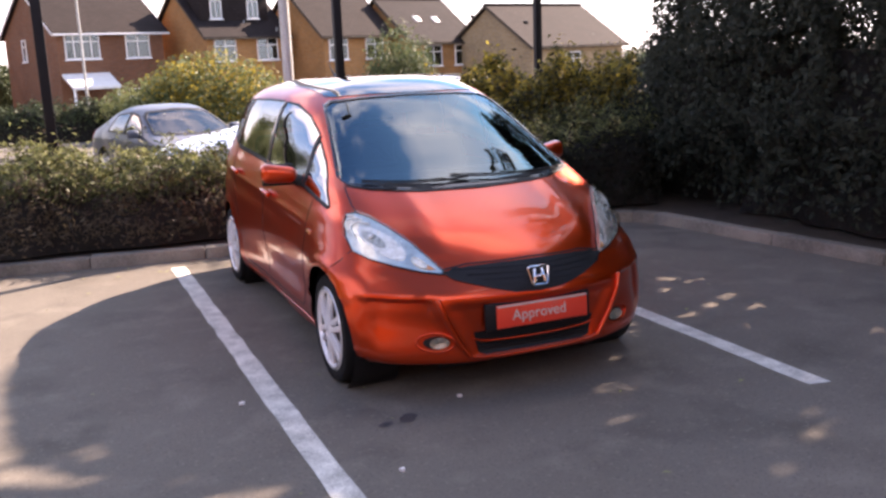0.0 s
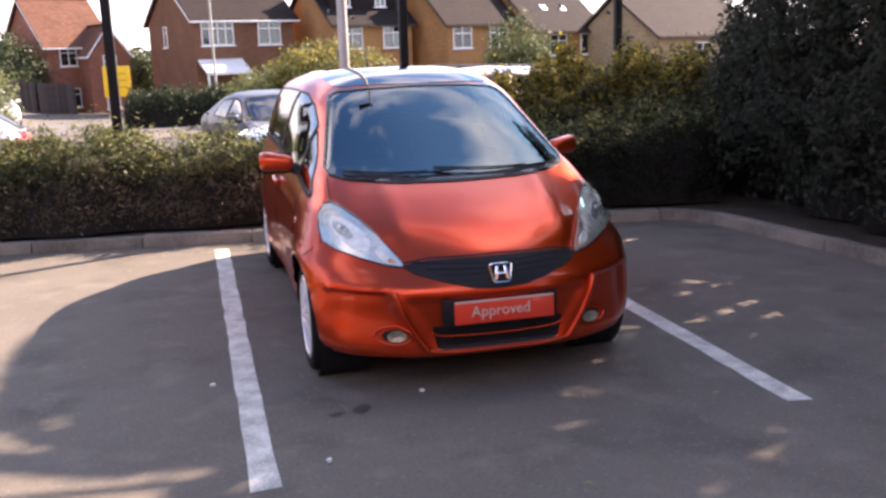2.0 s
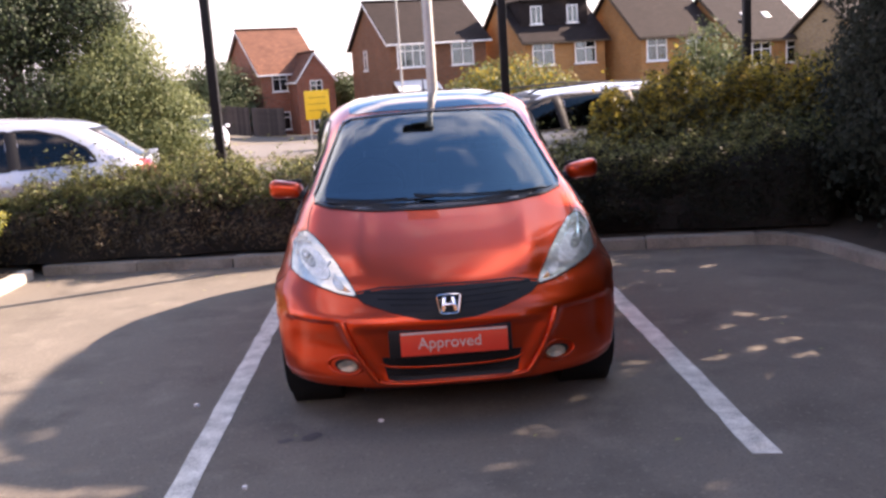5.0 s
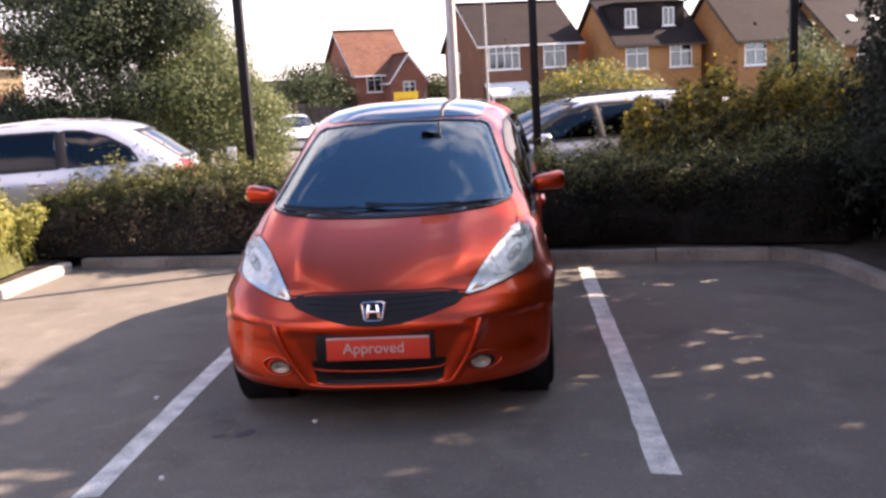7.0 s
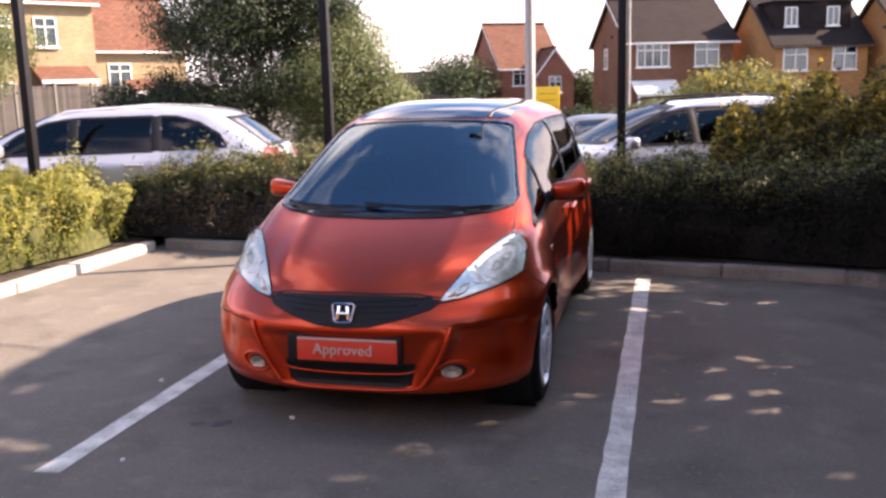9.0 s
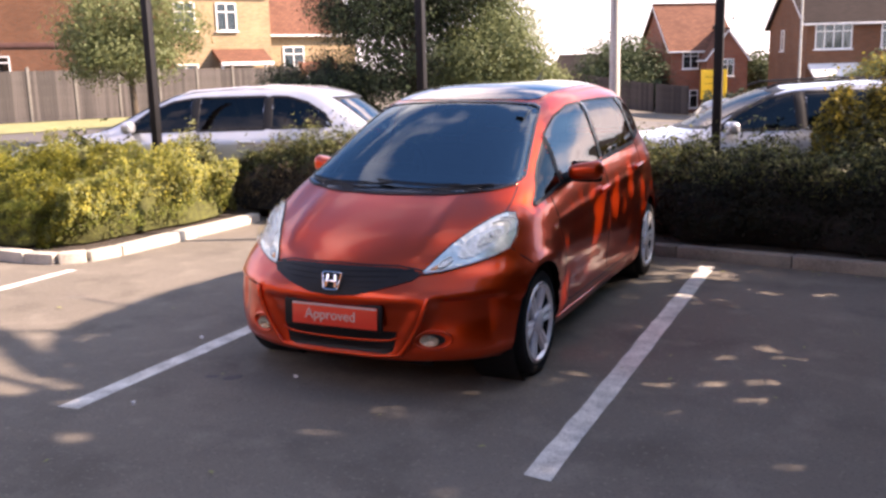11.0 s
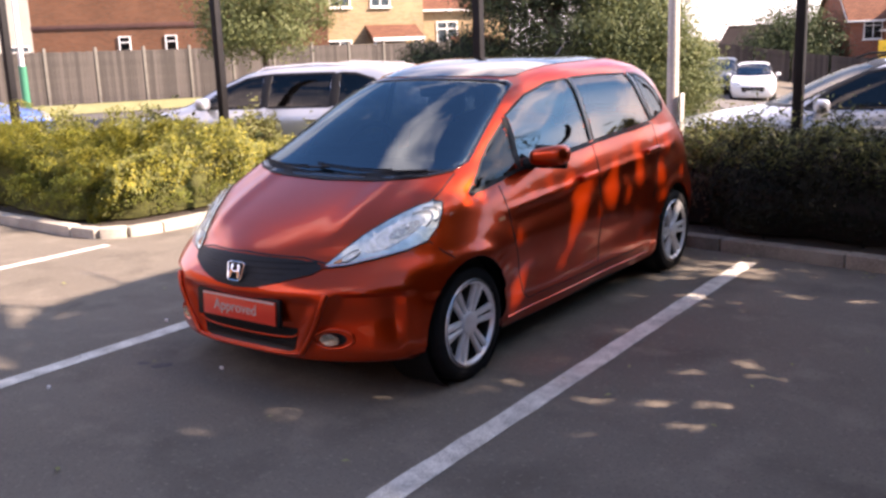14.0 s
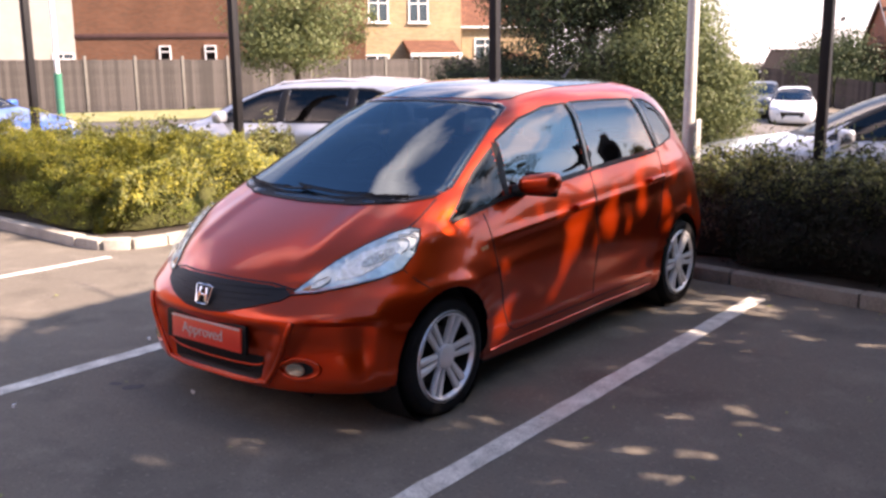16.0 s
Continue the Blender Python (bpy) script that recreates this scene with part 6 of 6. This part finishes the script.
simple_car("saloon_car", pose(3.05, 15.07, slope(2.7, 16.5), 0, 0, 15), "dark grey-blue saloon car on the access road", PAINT_GREY, SEDAN, (0.90, 3.58), 0.32,
           [(-0.70, 0.965), (0, 0.945), (0.70, 0.965), (0.60, 1.24), (0.50, 1.31), (0, 1.345), (-0.50, 1.31), (-0.60, 1.24)],
           [[(1.72, 0.94), (2.50, 0.95), (2.48, 1.30), (2.25, 1.26), (1.98, 1.13)], [(2.58, 0.95), (3.36, 0.97), (3.10, 1.26), (2.56, 1.31)]],
           [(-0.60, 1.02), (0.60, 1.02), (0.52, 1.30), (-0.52, 1.30)], LAMPS, TAILS, (2.25, 3.05), mirror=(1.80, 0.98, 0.95))


# ---- the street beyond ----
def uv_walls(me):
    """Lays wall and roof courses out in metres."""
    uv = me.uv_layers.new(name="UVMap")
    for p in me.polygons:
        n = p.normal
        t = Vector((-n.y, n.x, 0))
        t = t.normalized() if t.length > 1e-4 else Vector((1, 0, 0))
        b = n.cross(t)
        for li in p.loop_indices:
            co = me.vertices[me.loops[li].vertex_index].co
            uv.data[li].uv = (co.dot(t), co.dot(b))


def window(parent, x, y, z, w, h, lights, m=None, transom=True, trim_tone=None):
    """A framed window on a wall that faces -y, with its panes, sill and curtains."""
    fm = trim_tone or UPVC
    M = m or Matrix.Identity(4)
    o, q = (w / 2, h / 2), (w / 2 - 0.055, h / 2 - 0.055)
    ring = [(sx * a, y, sz * b) for y in (-0.035, 0.035) for a, b in (o, q) for sx, sz in ((-1, -1), (1, -1), (1, 1), (-1, 1))]
    faces = []
    for k in range(4):
        n = (k + 1) % 4
        faces += [(k, n, 4 + n, 4 + k), (8 + n, 8 + k, 12 + k, 12 + n), (n, k, 8 + k, 8 + n), (4 + k, 4 + n, 12 + n, 12 + k)]
    fr = part("window", (ring, faces), fm, parent, "white framed window" if fm is UPVC else "dark framed window", m=M @ pose(x, y - 0.03, z))
    for k in range(1, lights):
        part("mullion", box(0.05, 0.06, h - 0.14, pose(-w / 2 + w * k / lights, 0, 0)), fm, fr)
    if transom:
        part("transom", box(w - 0.14, 0.055, 0.05, pose(0, 0, h * 0.18)), fm, fr)
    part("sill", box(w + 0.14, 0.14, 0.06, pose(0, -0.03, -h / 2 - 0.03), 0.01), fm, fr)
    # black panel put in for the unlit room behind the panes
    back = part("reveal", box(w - 0.05, 0.02, h - 0.05, pose(0, 0.025, 0)), BLACK_TRIM, fr)
    for k in range(lights):
        cx = -w / 2 + w * (k + 0.5) / lights
        part("pane", box(w / lights - 0.05, 0.008, h - 0.11, pose(cx, -0.005, 0)), GLASS_HOUSE, fr)
        if (k + lights) % 2 == 0 or lights < 3:
            part("curtain", box(w / lights * 0.62, 0.012, h - 0.13, pose(cx - 0.04, 0.008, 0)), CURTAIN, fr)
    return fr


def house(at, turn, w, d, eave, ridge, wall, roof, wins, label, over=0.25, side_wins=(), trim_tone=None, porches=(), verge=None, wide_dormer=None, skylights=(), band=None, gable_wins=()):
    """A brick house, ridge along its front (the -y side); at is the front's left corner."""
    x0, y0 = at
    g = slope(x0, y0) - 0.3
    thing = empty("house", pose(x0, y0, g, 0, 0, turn), label, "house")
    e, r = eave - g, ridge - g
    v = [(0, 0, 0), (w, 0, 0), (w, d, 0), (0, d, 0), (0, 0, e), (w, 0, e), (w, d, e), (0, d, e), (0, d / 2, r), (w, d / 2, r)]
    f = [(0, 1, 5, 4), (1, 2, 6, 9, 5), (2, 3, 7, 6), (3, 0, 4, 8, 7)]
    wl_ = part("wall_shell", (v, f), wall, thing, angle=10)
    uv_walls(wl_.data)
    k = (r - e) / (d / 2)
    for s in (0, 1):
        ye, sgn = (-over, 1) if s == 0 else (d + over, -1)
        ze = e - over * k
        a = [(-over, ye, ze), (w + over, ye, ze), (w + over, d / 2, r), (-over, d / 2, r)]
        vv = [(x, y, z + 0.16) for x, y, z in a] + [(x, y, z + 0.02) for x, y, z in a]
        ff = [(0, 1, 2, 3), (7, 6, 5, 4), (0, 4, 5, 1), (1, 5, 6, 2), (2, 6, 7, 3), (3, 7, 4, 0)]
        if s:
            ff = [q[::-1] for q in ff]
        rf = part("roof", (vv, ff), roof, thing, angle=10)
        uv_walls(rf.data)
        part("gutter", box(w + 2 * over, 0.11, 0.10, pose(w / 2, ye - sgn * 0.05, ze + 0.06), 0.03), verge or UPVC, rf, "dark gutter" if verge else "white gutter")
    part("ridge_tiles", box(w + 2 * over, 0.26, 0.12, pose(w / 2, d / 2, r + 0.17), 0.05), roof, thing)
    for gx in (-over, w + over):
        for s in (-1, 1):
            L = math.hypot(d / 2 + over, r - e + over * k)
            part("barge_board", box(0.04, L, 0.09, pose(gx, d / 2 + s * (d / 4 + over / 2), (e - over * k + r) / 2 + 0.04, -s * math.degrees(math.atan(k))), 0.0), verge or UPVC, thing, "dark barge board" if verge else "white barge board")
    for x, z, ww, hh, n in wins:
        window(thing, x, 0, z - g, ww, hh, n, trim_tone=trim_tone)
    for y, z, ww, hh, n in side_wins:
        window(thing, 0, 0, z - g, ww, hh, n, m=pose(0, y, 0, 0, 0, -90), trim_tone=trim_tone)
    for y, z, ww, hh, n in gable_wins:
        window(thing, 0, 0, z - g, ww, hh, n, m=pose(w, y, 0, 0, 0, 90), trim_tone=trim_tone)
    if band:
        part("string_course", box(w + 0.03, 0.06, 0.20, pose(w / 2, -0.02, band - g), 0.01), TILE_BAND, thing, "dark brick band")
    for x, z in skylights:
        part("skylight", box(0.40, 0.5, 0.08, pose(x, (z - g - e) / k, z - g + 0.17, math.degrees(math.atan(k))), 0.02), UPVC, thing, "pale roof light")
    if wide_dormer:
        x, z, ww, hh = wide_dormer
        yd = (z - hh / 2 - g - e) / k
        dm = part("dormer", box(ww, 2.4, hh + 0.1, pose(x, yd + 1.2, z - g + 0.05), 0.02), TILE_DARK, thing, "wide dark tile-hung dormer")
        uv_walls(dm.data)
        part("dormer_roof", box(ww + 0.24, 2.7, 0.1, pose(x, yd + 1.15, z - g + hh / 2 + 0.14), 0.02), TILE_DARK, dm)
        for sx in (-0.28, 0.26):
            window(thing, x + sx * ww, yd - 0.01, z - g + 0.05, ww * 0.16, hh * 0.70, 2, transom=False)
    for x, z, pw, tone in porches:
        vv = [(x - pw / 2, -1.15, z - g), (x + pw / 2, -1.15, z - g), (x + pw / 2, 0.0, z - g + 0.62), (x - pw / 2, 0.0, z - g + 0.62)]
        vv += [(a, b, c - 0.14) for a, b, c in vv]
        pr = part("porch_roof", (vv, [(0, 1, 2, 3), (7, 6, 5, 4), (0, 4, 5, 1), (1, 5, 6, 2), (2, 6, 7, 3), (3, 7, 4, 0)]), tone, thing, "small porch roof", angle=10)
        uv_walls(pr.data)
        for sx in (-1, 1):
            part("porch_post", box(0.10, 0.10, z - g - 0.1, pose(x + sx * (pw / 2 - 0.1), -1.05, (z - g - 0.1) / 2), 0.01), UPVC, pr)
        part("porch_beam", box(pw, 0.05, 0.16, pose(x, -1.17, z - g - 0.08), 0.01), UPVC, pr)
    return thing


sheet("road", [(-70, 12.5), (60, 14.5), (60, 30.5), (-70, 28.5)], ROAD, 0.006, "pale grey asphalt access road", "road", 3.0)
house((1.45, 49.5), 20, 5.6, 7.0, 3.35, 5.65, BRICK_BROWN, TILE_BROWN, [(1.25, 2.68, 1.75, 1.25, 4), (4.15, 2.66, 1.30, 1.25, 2), (4.1, -0.1, 1.3, 1.2, 2)], "brown brick house with a brown tiled roof and white windows", porches=[(1.3, 0.75, 2.4, SIGN_WHITE)], side_wins=[(4.2, 2.6, 0.5, 1.1, 1)])
house((8.6, 49.2), 17, 4.7, 6.5, 2.95, 5.45, BRICK_ORANGE, TILE_DARK, [(1.0, 2.25, 1.25, 1.15, 2), (3.5, 2.25, 1.25, 1.15, 2), (1.2, -0.4, 1.3, 1.2, 2), (3.4, -0.4, 1.3, 1.2, 2)], "orange brick house with a wide dark roof dormer", wide_dormer=(2.2, 4.3, 4.0, 1.35), verge=BARK)
house((14.5, 48.2), 17, 4.4, 6.5, 2.8, 5.3, BRICK_ORANGE, TILE_BROWN, [(0.9, 2.1, 1.2, 1.15, 2), (3.3, 2.1, 1.2, 1.15, 2), (1.0, -0.5, 1.3, 1.2, 2)], "orange brick house with a brown tiled roof", verge=BARK)
house((19.6, 48.2), 17, 4.6, 6.5, 2.3, 4.7, BRICK_ORANGE, TILE_DARK, [(1.4, 1.55, 1.2, 1.15, 2), (3.6, 1.55, 1.2, 1.15, 2)], "orange brick house with a dark roof and skylights", verge=BARK, skylights=[(1.6, 3.45), (2.9, 3.4)])
house((24.4, 43.5), 14, 7.0, 7.0, 1.8, 4.0, BRICK_TAN, TILE_BROWN, [(3.0, 0.9, 1.2, 1.15, 2)], "buff brick house with a broad brown roof", verge=BARK)
house((-6.6, 57.0), 30, 3.8, 6.0, 2.35, 5.0, BRICK_RED, TILE_RED, [(1.2, 1.75, 1.0, 1.1, 2), (1.2, -0.6, 1.0, 1.1, 2)], "red brick house with an orange-red tiled roof")
house((-6.01, 60.5), -70, 5.0, 2.3, 1.75, 3.3, BRICK_RED, TILE_RED, [], "narrow red brick gabled wing beside the red house", over=0.12, gable_wins=[(1.15, 1.25, 0.75, 1.0, 2), (1.15, -0.75, 0.75, 1.0, 2)])
house((-33.6, 24.45), 42, 13.0, 6.0, 6.4, 9.4, BRICK_BROWN, TILE_BROWN, [(3.95, 2.1, 0.52, 0.86, 1), (5.98, 2.1, 0.52, 0.86, 1)], "brown brick house wall behind the garden fence", band=2.98)
house((-25.0, 33.8), 58, 5.2, 6.0, 5.6, 8.4, BRICK_TAN, TILE_RED, [(1.0, 4.2, 1.0, 1.3, 2), (3.0, 4.2, 1.0, 1.3, 2), (0.9, 1.4, 1.2, 1.3, 2)], "buff brick house catching the sun, red tiles", porches=[(3.5, 2.1, 2.6, TILE_RED)])
house((-24.0, 40.6), 58, 5.0, 6.0, 3.6, 6.2, BRICK_TAN, TILE_RED, [(1.3, 2.3, 1.2, 1.2, 2)], "white-fronted house with red tiles", porches=[(2.6, 1.5, 2.2, TILE_RED)])
house((-50.5, 24.4), 58, 12.0, 6.0, 7.4, 9.4, RENDER_PALE, TILE_BROWN, [(3.0, 1.9, 1.2, 1.1, 2), (8.0, 1.9, 1.2, 1.1, 2)], "pale rendered house beyond the end of the fence")

house((-15.0, 60.5), 8, 5.5, 6.0, 0.95, 2.1, BRICK_BROWN, TILE_BROWN, [(2.0, 0.1, 1.2, 1.0, 2)], "low brown-roofed building at the end of the road")


def board_fence(a, b, height, material, label, post=True):
    """A board fence from a to b, panel by panel between posts."""
    a, b = Vector(a), Vector(b)
    d = b - a
    n = max(1, round(d.length / 1.85))
    turn = math.degrees(math.atan2(d.y, d.x))
    thing = empty("board_fence", Matrix.Identity(4), label, "fence")
    bm = box(0.145, 0.022, height - 0.05, None, 0.004, 1)
    me = bpy.data.meshes.new("board")
    bm.to_mesh(me)
    bm.free()
    me.materials.append(material)
    step = d.length / n
    for i in range(n + 1):
        p = a + d * (i / n)
        z = slope(p.x, p.y)
        if post:
            part("post", box(0.11, 0.11, height + 0.12, pose(0, 0, (height + 0.12) / 2), 0.008), CONCRETE, thing, m=pose(p.x, p.y, z, 0, 0, turn))
        if i < n:
            k = int((step - 0.1) / 0.14)
            for j in range(k):
                q = p + d.normalized() * (0.06 + (j + 0.5) * (step - 0.12) / k)
                ob = new("board", me)
                ob.parent = thing
                ob.matrix_local = pose(q.x, q.y, slope(q.x, q.y) + height / 2 + random.uniform(-0.012, 0.012), 0, random.uniform(-0.4, 0.4), turn + random.uniform(-3, 3))
    return thing


board_fence((-30.0, 12.0), (-21.0, 38.5), 2.0, FENCE_WOOD, "weathered grey board fence with pale concrete posts")
board_fence((-13.0, 54.0), (-5.0, 54.6), 1.7, FENCE_DARK, "dark board fence beside the red house", post=False)
sheet("verge_left", [(-29.5, 11.0), (-22.5, 9.5), (-16.5, 30.0), (-20.7, 38.0)], GRASS, 0.03, "sunlit yellow-green grass verge before the fence", "grass")
sheet("verge_far", [(-15, 33.0), (45, 33.5), (45, 44.0), (-15, 44.0)], PAVE, 0.02, "pale paved forecourt before the houses", "pavement", 3.0)

tree("broad_tree", (-9.1, 27.3), 9, 0.2, (3.4, 3.0, 4.2, 4.3), "dense dark green tree beyond the road", [(LEAF_FAR, 0.62), (LEAF_TREE, 0.38)], 100000, 0.10, 31, r0=0.2, clump=0.22, thin=0.9, loose=0.9, turn=0.42)
tree("broad_tree", (-6.6, 27.5), 6, 0.2, (2.0, 2.0, 2.3, 2.3), "lighter green tree beyond the road", [(LEAF_LIGHT, 0.75), (LEAF_FAR, 0.25)], 52000, 0.09, 32, r0=0.14, clump=0.28, thin=0.8, loose=0.8, turn=0.42)
tree("broad_tree", (-12.2, 26.5), 3, 0.2, (2.4, 1.5, 1.5, 1.0), "dark rounded bush beyond the road", [(LEAF_FAR, 0.5), (LEAF_TREE, 0.5)], 36000, 0.10, 33, r0=0.14, clump=0.28, thin=1.0, turn=0.55)
tree("light_bush", (-5.0, 27.2), 3, 0.1, (1.3, 1.2, 1.5, 1.2), "pale green leafy bush beyond the road", [(LEAF_LIGHT, 1.0)], 16000, 0.09, 39, r0=0.08, clump=0.28, thin=0.9, turn=0.55)
tree("street_tree", (-12.0, 17.65), 5, 0.1, (2.0, 1.8, 1.25, 2.75), "slender pale-leaved street tree", [(LEAF_LIGHT, 1.0)], 22000, 0.085, 34, r0=0.09, clump=0.28, thin=0.8, turn=0.6)
tree("far_tree", (-9.5, 57.0), 6, 0.15, (3.0, 3.0, 2.6, 1.6), "rounded dark tree beside the red house", [(LEAF_FAR, 1.0)], 26000, 0.16, 35, r0=0.15, clump=0.3, thin=1.0, turn=0.55)
tree("golden_bush", (6.2, 33.5), 3, 0.1, (2.6, 1.5, 1.5, 1.4), "golden-green leafy garden bush", [(LEAF_GOLD, 0.35), (LEAF_LIGHT, 0.45), (LEAF_FAR, 0.2)], 14000, 0.13, 36, r0=0.08, clump=0.3, thin=0.8)
tree("golden_bush", (3.8, 34.5), 3, 0.1, (1.6, 1.3, 1.1, 1.0), "golden-green leafy garden bush", [(LEAF_LIGHT, 1.0)], 9000, 0.13, 37, r0=0.08, clump=0.3, thin=0.8)
tree("garden_tree", (14.0, 36.0), 4, 0.1, (1.5, 1.5, 1.9, 2.0), "small garden tree with thin foliage", [(LEAF_LIGHT, 0.3), (LEAF_FAR, 0.7)], 8000, 0.12, 38, r0=0.08, clump=0.26, thin=0.8)
hedge("garden_hedge", [(-1.4, 36.0, 0.5, 1.30), (0.4, 36.1, 0.6, 1.40), (2.4, 36.0, 0.6, 1.35), (4.6, 35.8, 0.6, 1.25)], "dark garden hedge before the brown brick house", "hedge",
      [(LEAF_TREE, 0.45, 0.0), (LEAF_FAR, 0.55, 0.4)], 12000, 0.12, 41, rough=0.25, base=slope(1, 36) - 0.03, sprigs=0.3)
hedge("far_hedge", [(-48.0, 74.0, 1.5, 2.6), (-20.0, 78.0, 1.5, 2.9), (0.0, 79.0, 1.5, 2.7), (30.0, 74.0, 1.5, 2.8), (50.0, 66.0, 1.5, 2.6)], "dark line of hedge far behind the houses", "hedge",
      [(LEAF_FAR, 0.7, 0.0), (LEAF_TREE, 0.3, 0.0)], 22000, 0.45, 42, rough=0.7, base=slope(0, 78) - 0.05, sprigs=0.8)
tree("far_tree", (-1.8, 59.5), 4, 0.12, (1.7, 1.6, 1.9, 1.9), "rounded dark tree between the brick houses", [(LEAF_FAR, 1.0)], 6000, 0.22, 43, r0=0.12, clump=0.3, thin=0.8)

sign = empty("yellow_sign", pose(-2.1, 44.0, slope(-2.1, 44)), "yellow notice board on two posts", "sign")
part("board", box(1.15, 0.05, 1.35, pose(0, 0, 1.75), 0.01), SIGN_YELLOW, sign)
for k in range(3):
    part("line_of_writing", box(0.8, 0.01, 0.035, pose(0, -0.03, 2.1 - 0.3 * k)), SIGN_INK, sign)
for x in (-0.4, 0.4):
    part("post", box(0.07, 0.07, 1.3, pose(x, 0.04, 0.62), 0.005), POST_GALV, sign)
street_lamp = empty("street_lamp", pose(2.0, 37.3, slope(2, 37.3)), "thin grey street lighting column", "street lamp")
part("shaft", lathe([(0.07, 0), (0.07, 1.2), (0.05, 1.3), (0.035, 7.0), (0, 7.0)], 14), POST_GALV, street_lamp)
part("lantern", box(0.2, 0.6, 0.12, pose(0, -0.3, 7.05), 0.03), DARK_METAL, street_lamp)
small_sign = empty("small_sign", pose(-3.72, 21.0, slope(-3.72, 21)), "small white notice on two short posts", "sign")
part("board", box(0.21, 0.02, 0.30, pose(0, 0, 0.85), 0.006), SIGN_WHITE, small_sign)
for x in (-0.07, 0.07):
    part("post", box(0.03, 0.03, 0.72, pose(x, 0.02, 0.36)), POST_GALV, small_sign)
marker = empty("marker_post", pose(-15.2, 12.95, slope(-15.2, 12.95)), "white pole with a green painted foot", "post")
part("upper", lathe([(0.055, 1.5), (0.055, 4.5), (0, 4.5)], 14), SIGN_WHITE, marker)
part("foot", lathe([(0.09, 0), (0.09, 1.5), (0, 1.5)], 14), POST_GREEN, marker)

simple_car("white_car", pose(-6.1, 38.2, slope(-6.1, 40), 0, 0, 17), "white car standing far down the road", PAINT_WHITE, CROSSOVER, (0.88, 3.55), 0.34,
           [(-0.72, 1.05), (0, 1.03), (0.72, 1.05), (0.61, 1.36), (0.50, 1.44), (0, 1.475), (-0.50, 1.44), (-0.61, 1.36)],
           [[(1.45, 1.02), (2.28, 1.03), (2.28, 1.43), (2.0, 1.37), (1.68, 1.20)], [(2.36, 1.03), (3.20, 1.04), (3.16, 1.44), (2.36, 1.435)]],
           [(-0.66, 1.10), (0.66, 1.10), (0.58, 1.42), (-0.58, 1.42)], [(x, z + 0.08) for x, z in LAMPS], [(x, z + 0.1) for x, z in TAILS], (2.05, 3.0), mirror=(1.60, 1.06, 0.97))
simple_car("blue_hatchback", pose(-8.27, 8.84, slope(-9, 8.5), 0, 0, 106.5), "bright blue car parked in the row beyond the juniper", PAINT_BLUE, SEDAN, (0.88, 3.50), 0.31,
           [(-0.70, 0.965), (0, 0.945), (0.70, 0.965), (0.60, 1.24), (0.50, 1.31), (0, 1.345), (-0.50, 1.31), (-0.60, 1.24)],
           [[(1.72, 0.94), (2.50, 0.95), (2.48, 1.30), (2.25, 1.26), (1.98, 1.13)], [(2.58, 0.95), (3.36, 0.97), (3.10, 1.26), (2.56, 1.31)]],
           [(-0.60, 1.02), (0.60, 1.02), (0.52, 1.30), (-0.52, 1.30)], LAMPS, TAILS, (2.25, 3.05), mirror=(1.80, 0.98, 0.95))

simple_car("dark_hatchback", pose(-8.3, 40.6, slope(-8.3, 42.5), 0, 0, 17), "dark grey car standing far down the road", PAINT_GREY, CROSSOVER, (0.88, 3.55), 0.34,
           [(-0.72, 1.05), (0, 1.03), (0.72, 1.05), (0.61, 1.36), (0.50, 1.44), (0, 1.475), (-0.50, 1.44), (-0.61, 1.36)],
           [[(1.45, 1.02), (2.28, 1.03), (2.28, 1.43), (2.0, 1.37), (1.68, 1.20)], [(2.36, 1.03), (3.20, 1.04), (3.16, 1.44), (2.36, 1.435)]],
           [(-0.66, 1.10), (0.66, 1.10), (0.58, 1.42), (-0.58, 1.42)], [(x, z + 0.08) for x, z in LAMPS], [(x, z + 0.1) for x, z in TAILS], (2.05, 3.0), mirror=(1.60, 1.06, 0.97))

# unseen plain wall added behind the camera to block low sky light
back_wall = empty("wall_south", pose(-3.0, -9.0, 0), "plain dark brick wall out of view, added to block low sky light", "wall", kind="structure")
bw = part("wall_face", box(26.0, 0.3, 4.8, pose(0, 0, 2.4), 0.01), BRICK_BROWN, back_wall)
uv_walls(bw.data)
part("coping", box(26.0, 0.4, 0.08, pose(0, 0, 4.84), 0.015), CONCRETE, back_wall)
# second unseen wall, added to darken what the car's west side mirrors
west_wall = empty("wall_west", pose(-12.5, -2.4, 0, 0, 0, 90), "plain dark brick wall out of view, added to block low sky light", "wall", kind="structure")
bw = part("wall_face", box(13.0, 0.3, 4.8, pose(0, 0, 2.4), 0.01), BRICK_BROWN, west_wall)
uv_walls(bw.data)
part("coping", box(13.0, 0.4, 0.08, pose(0, 0, 4.84), 0.015), CONCRETE, west_wall)
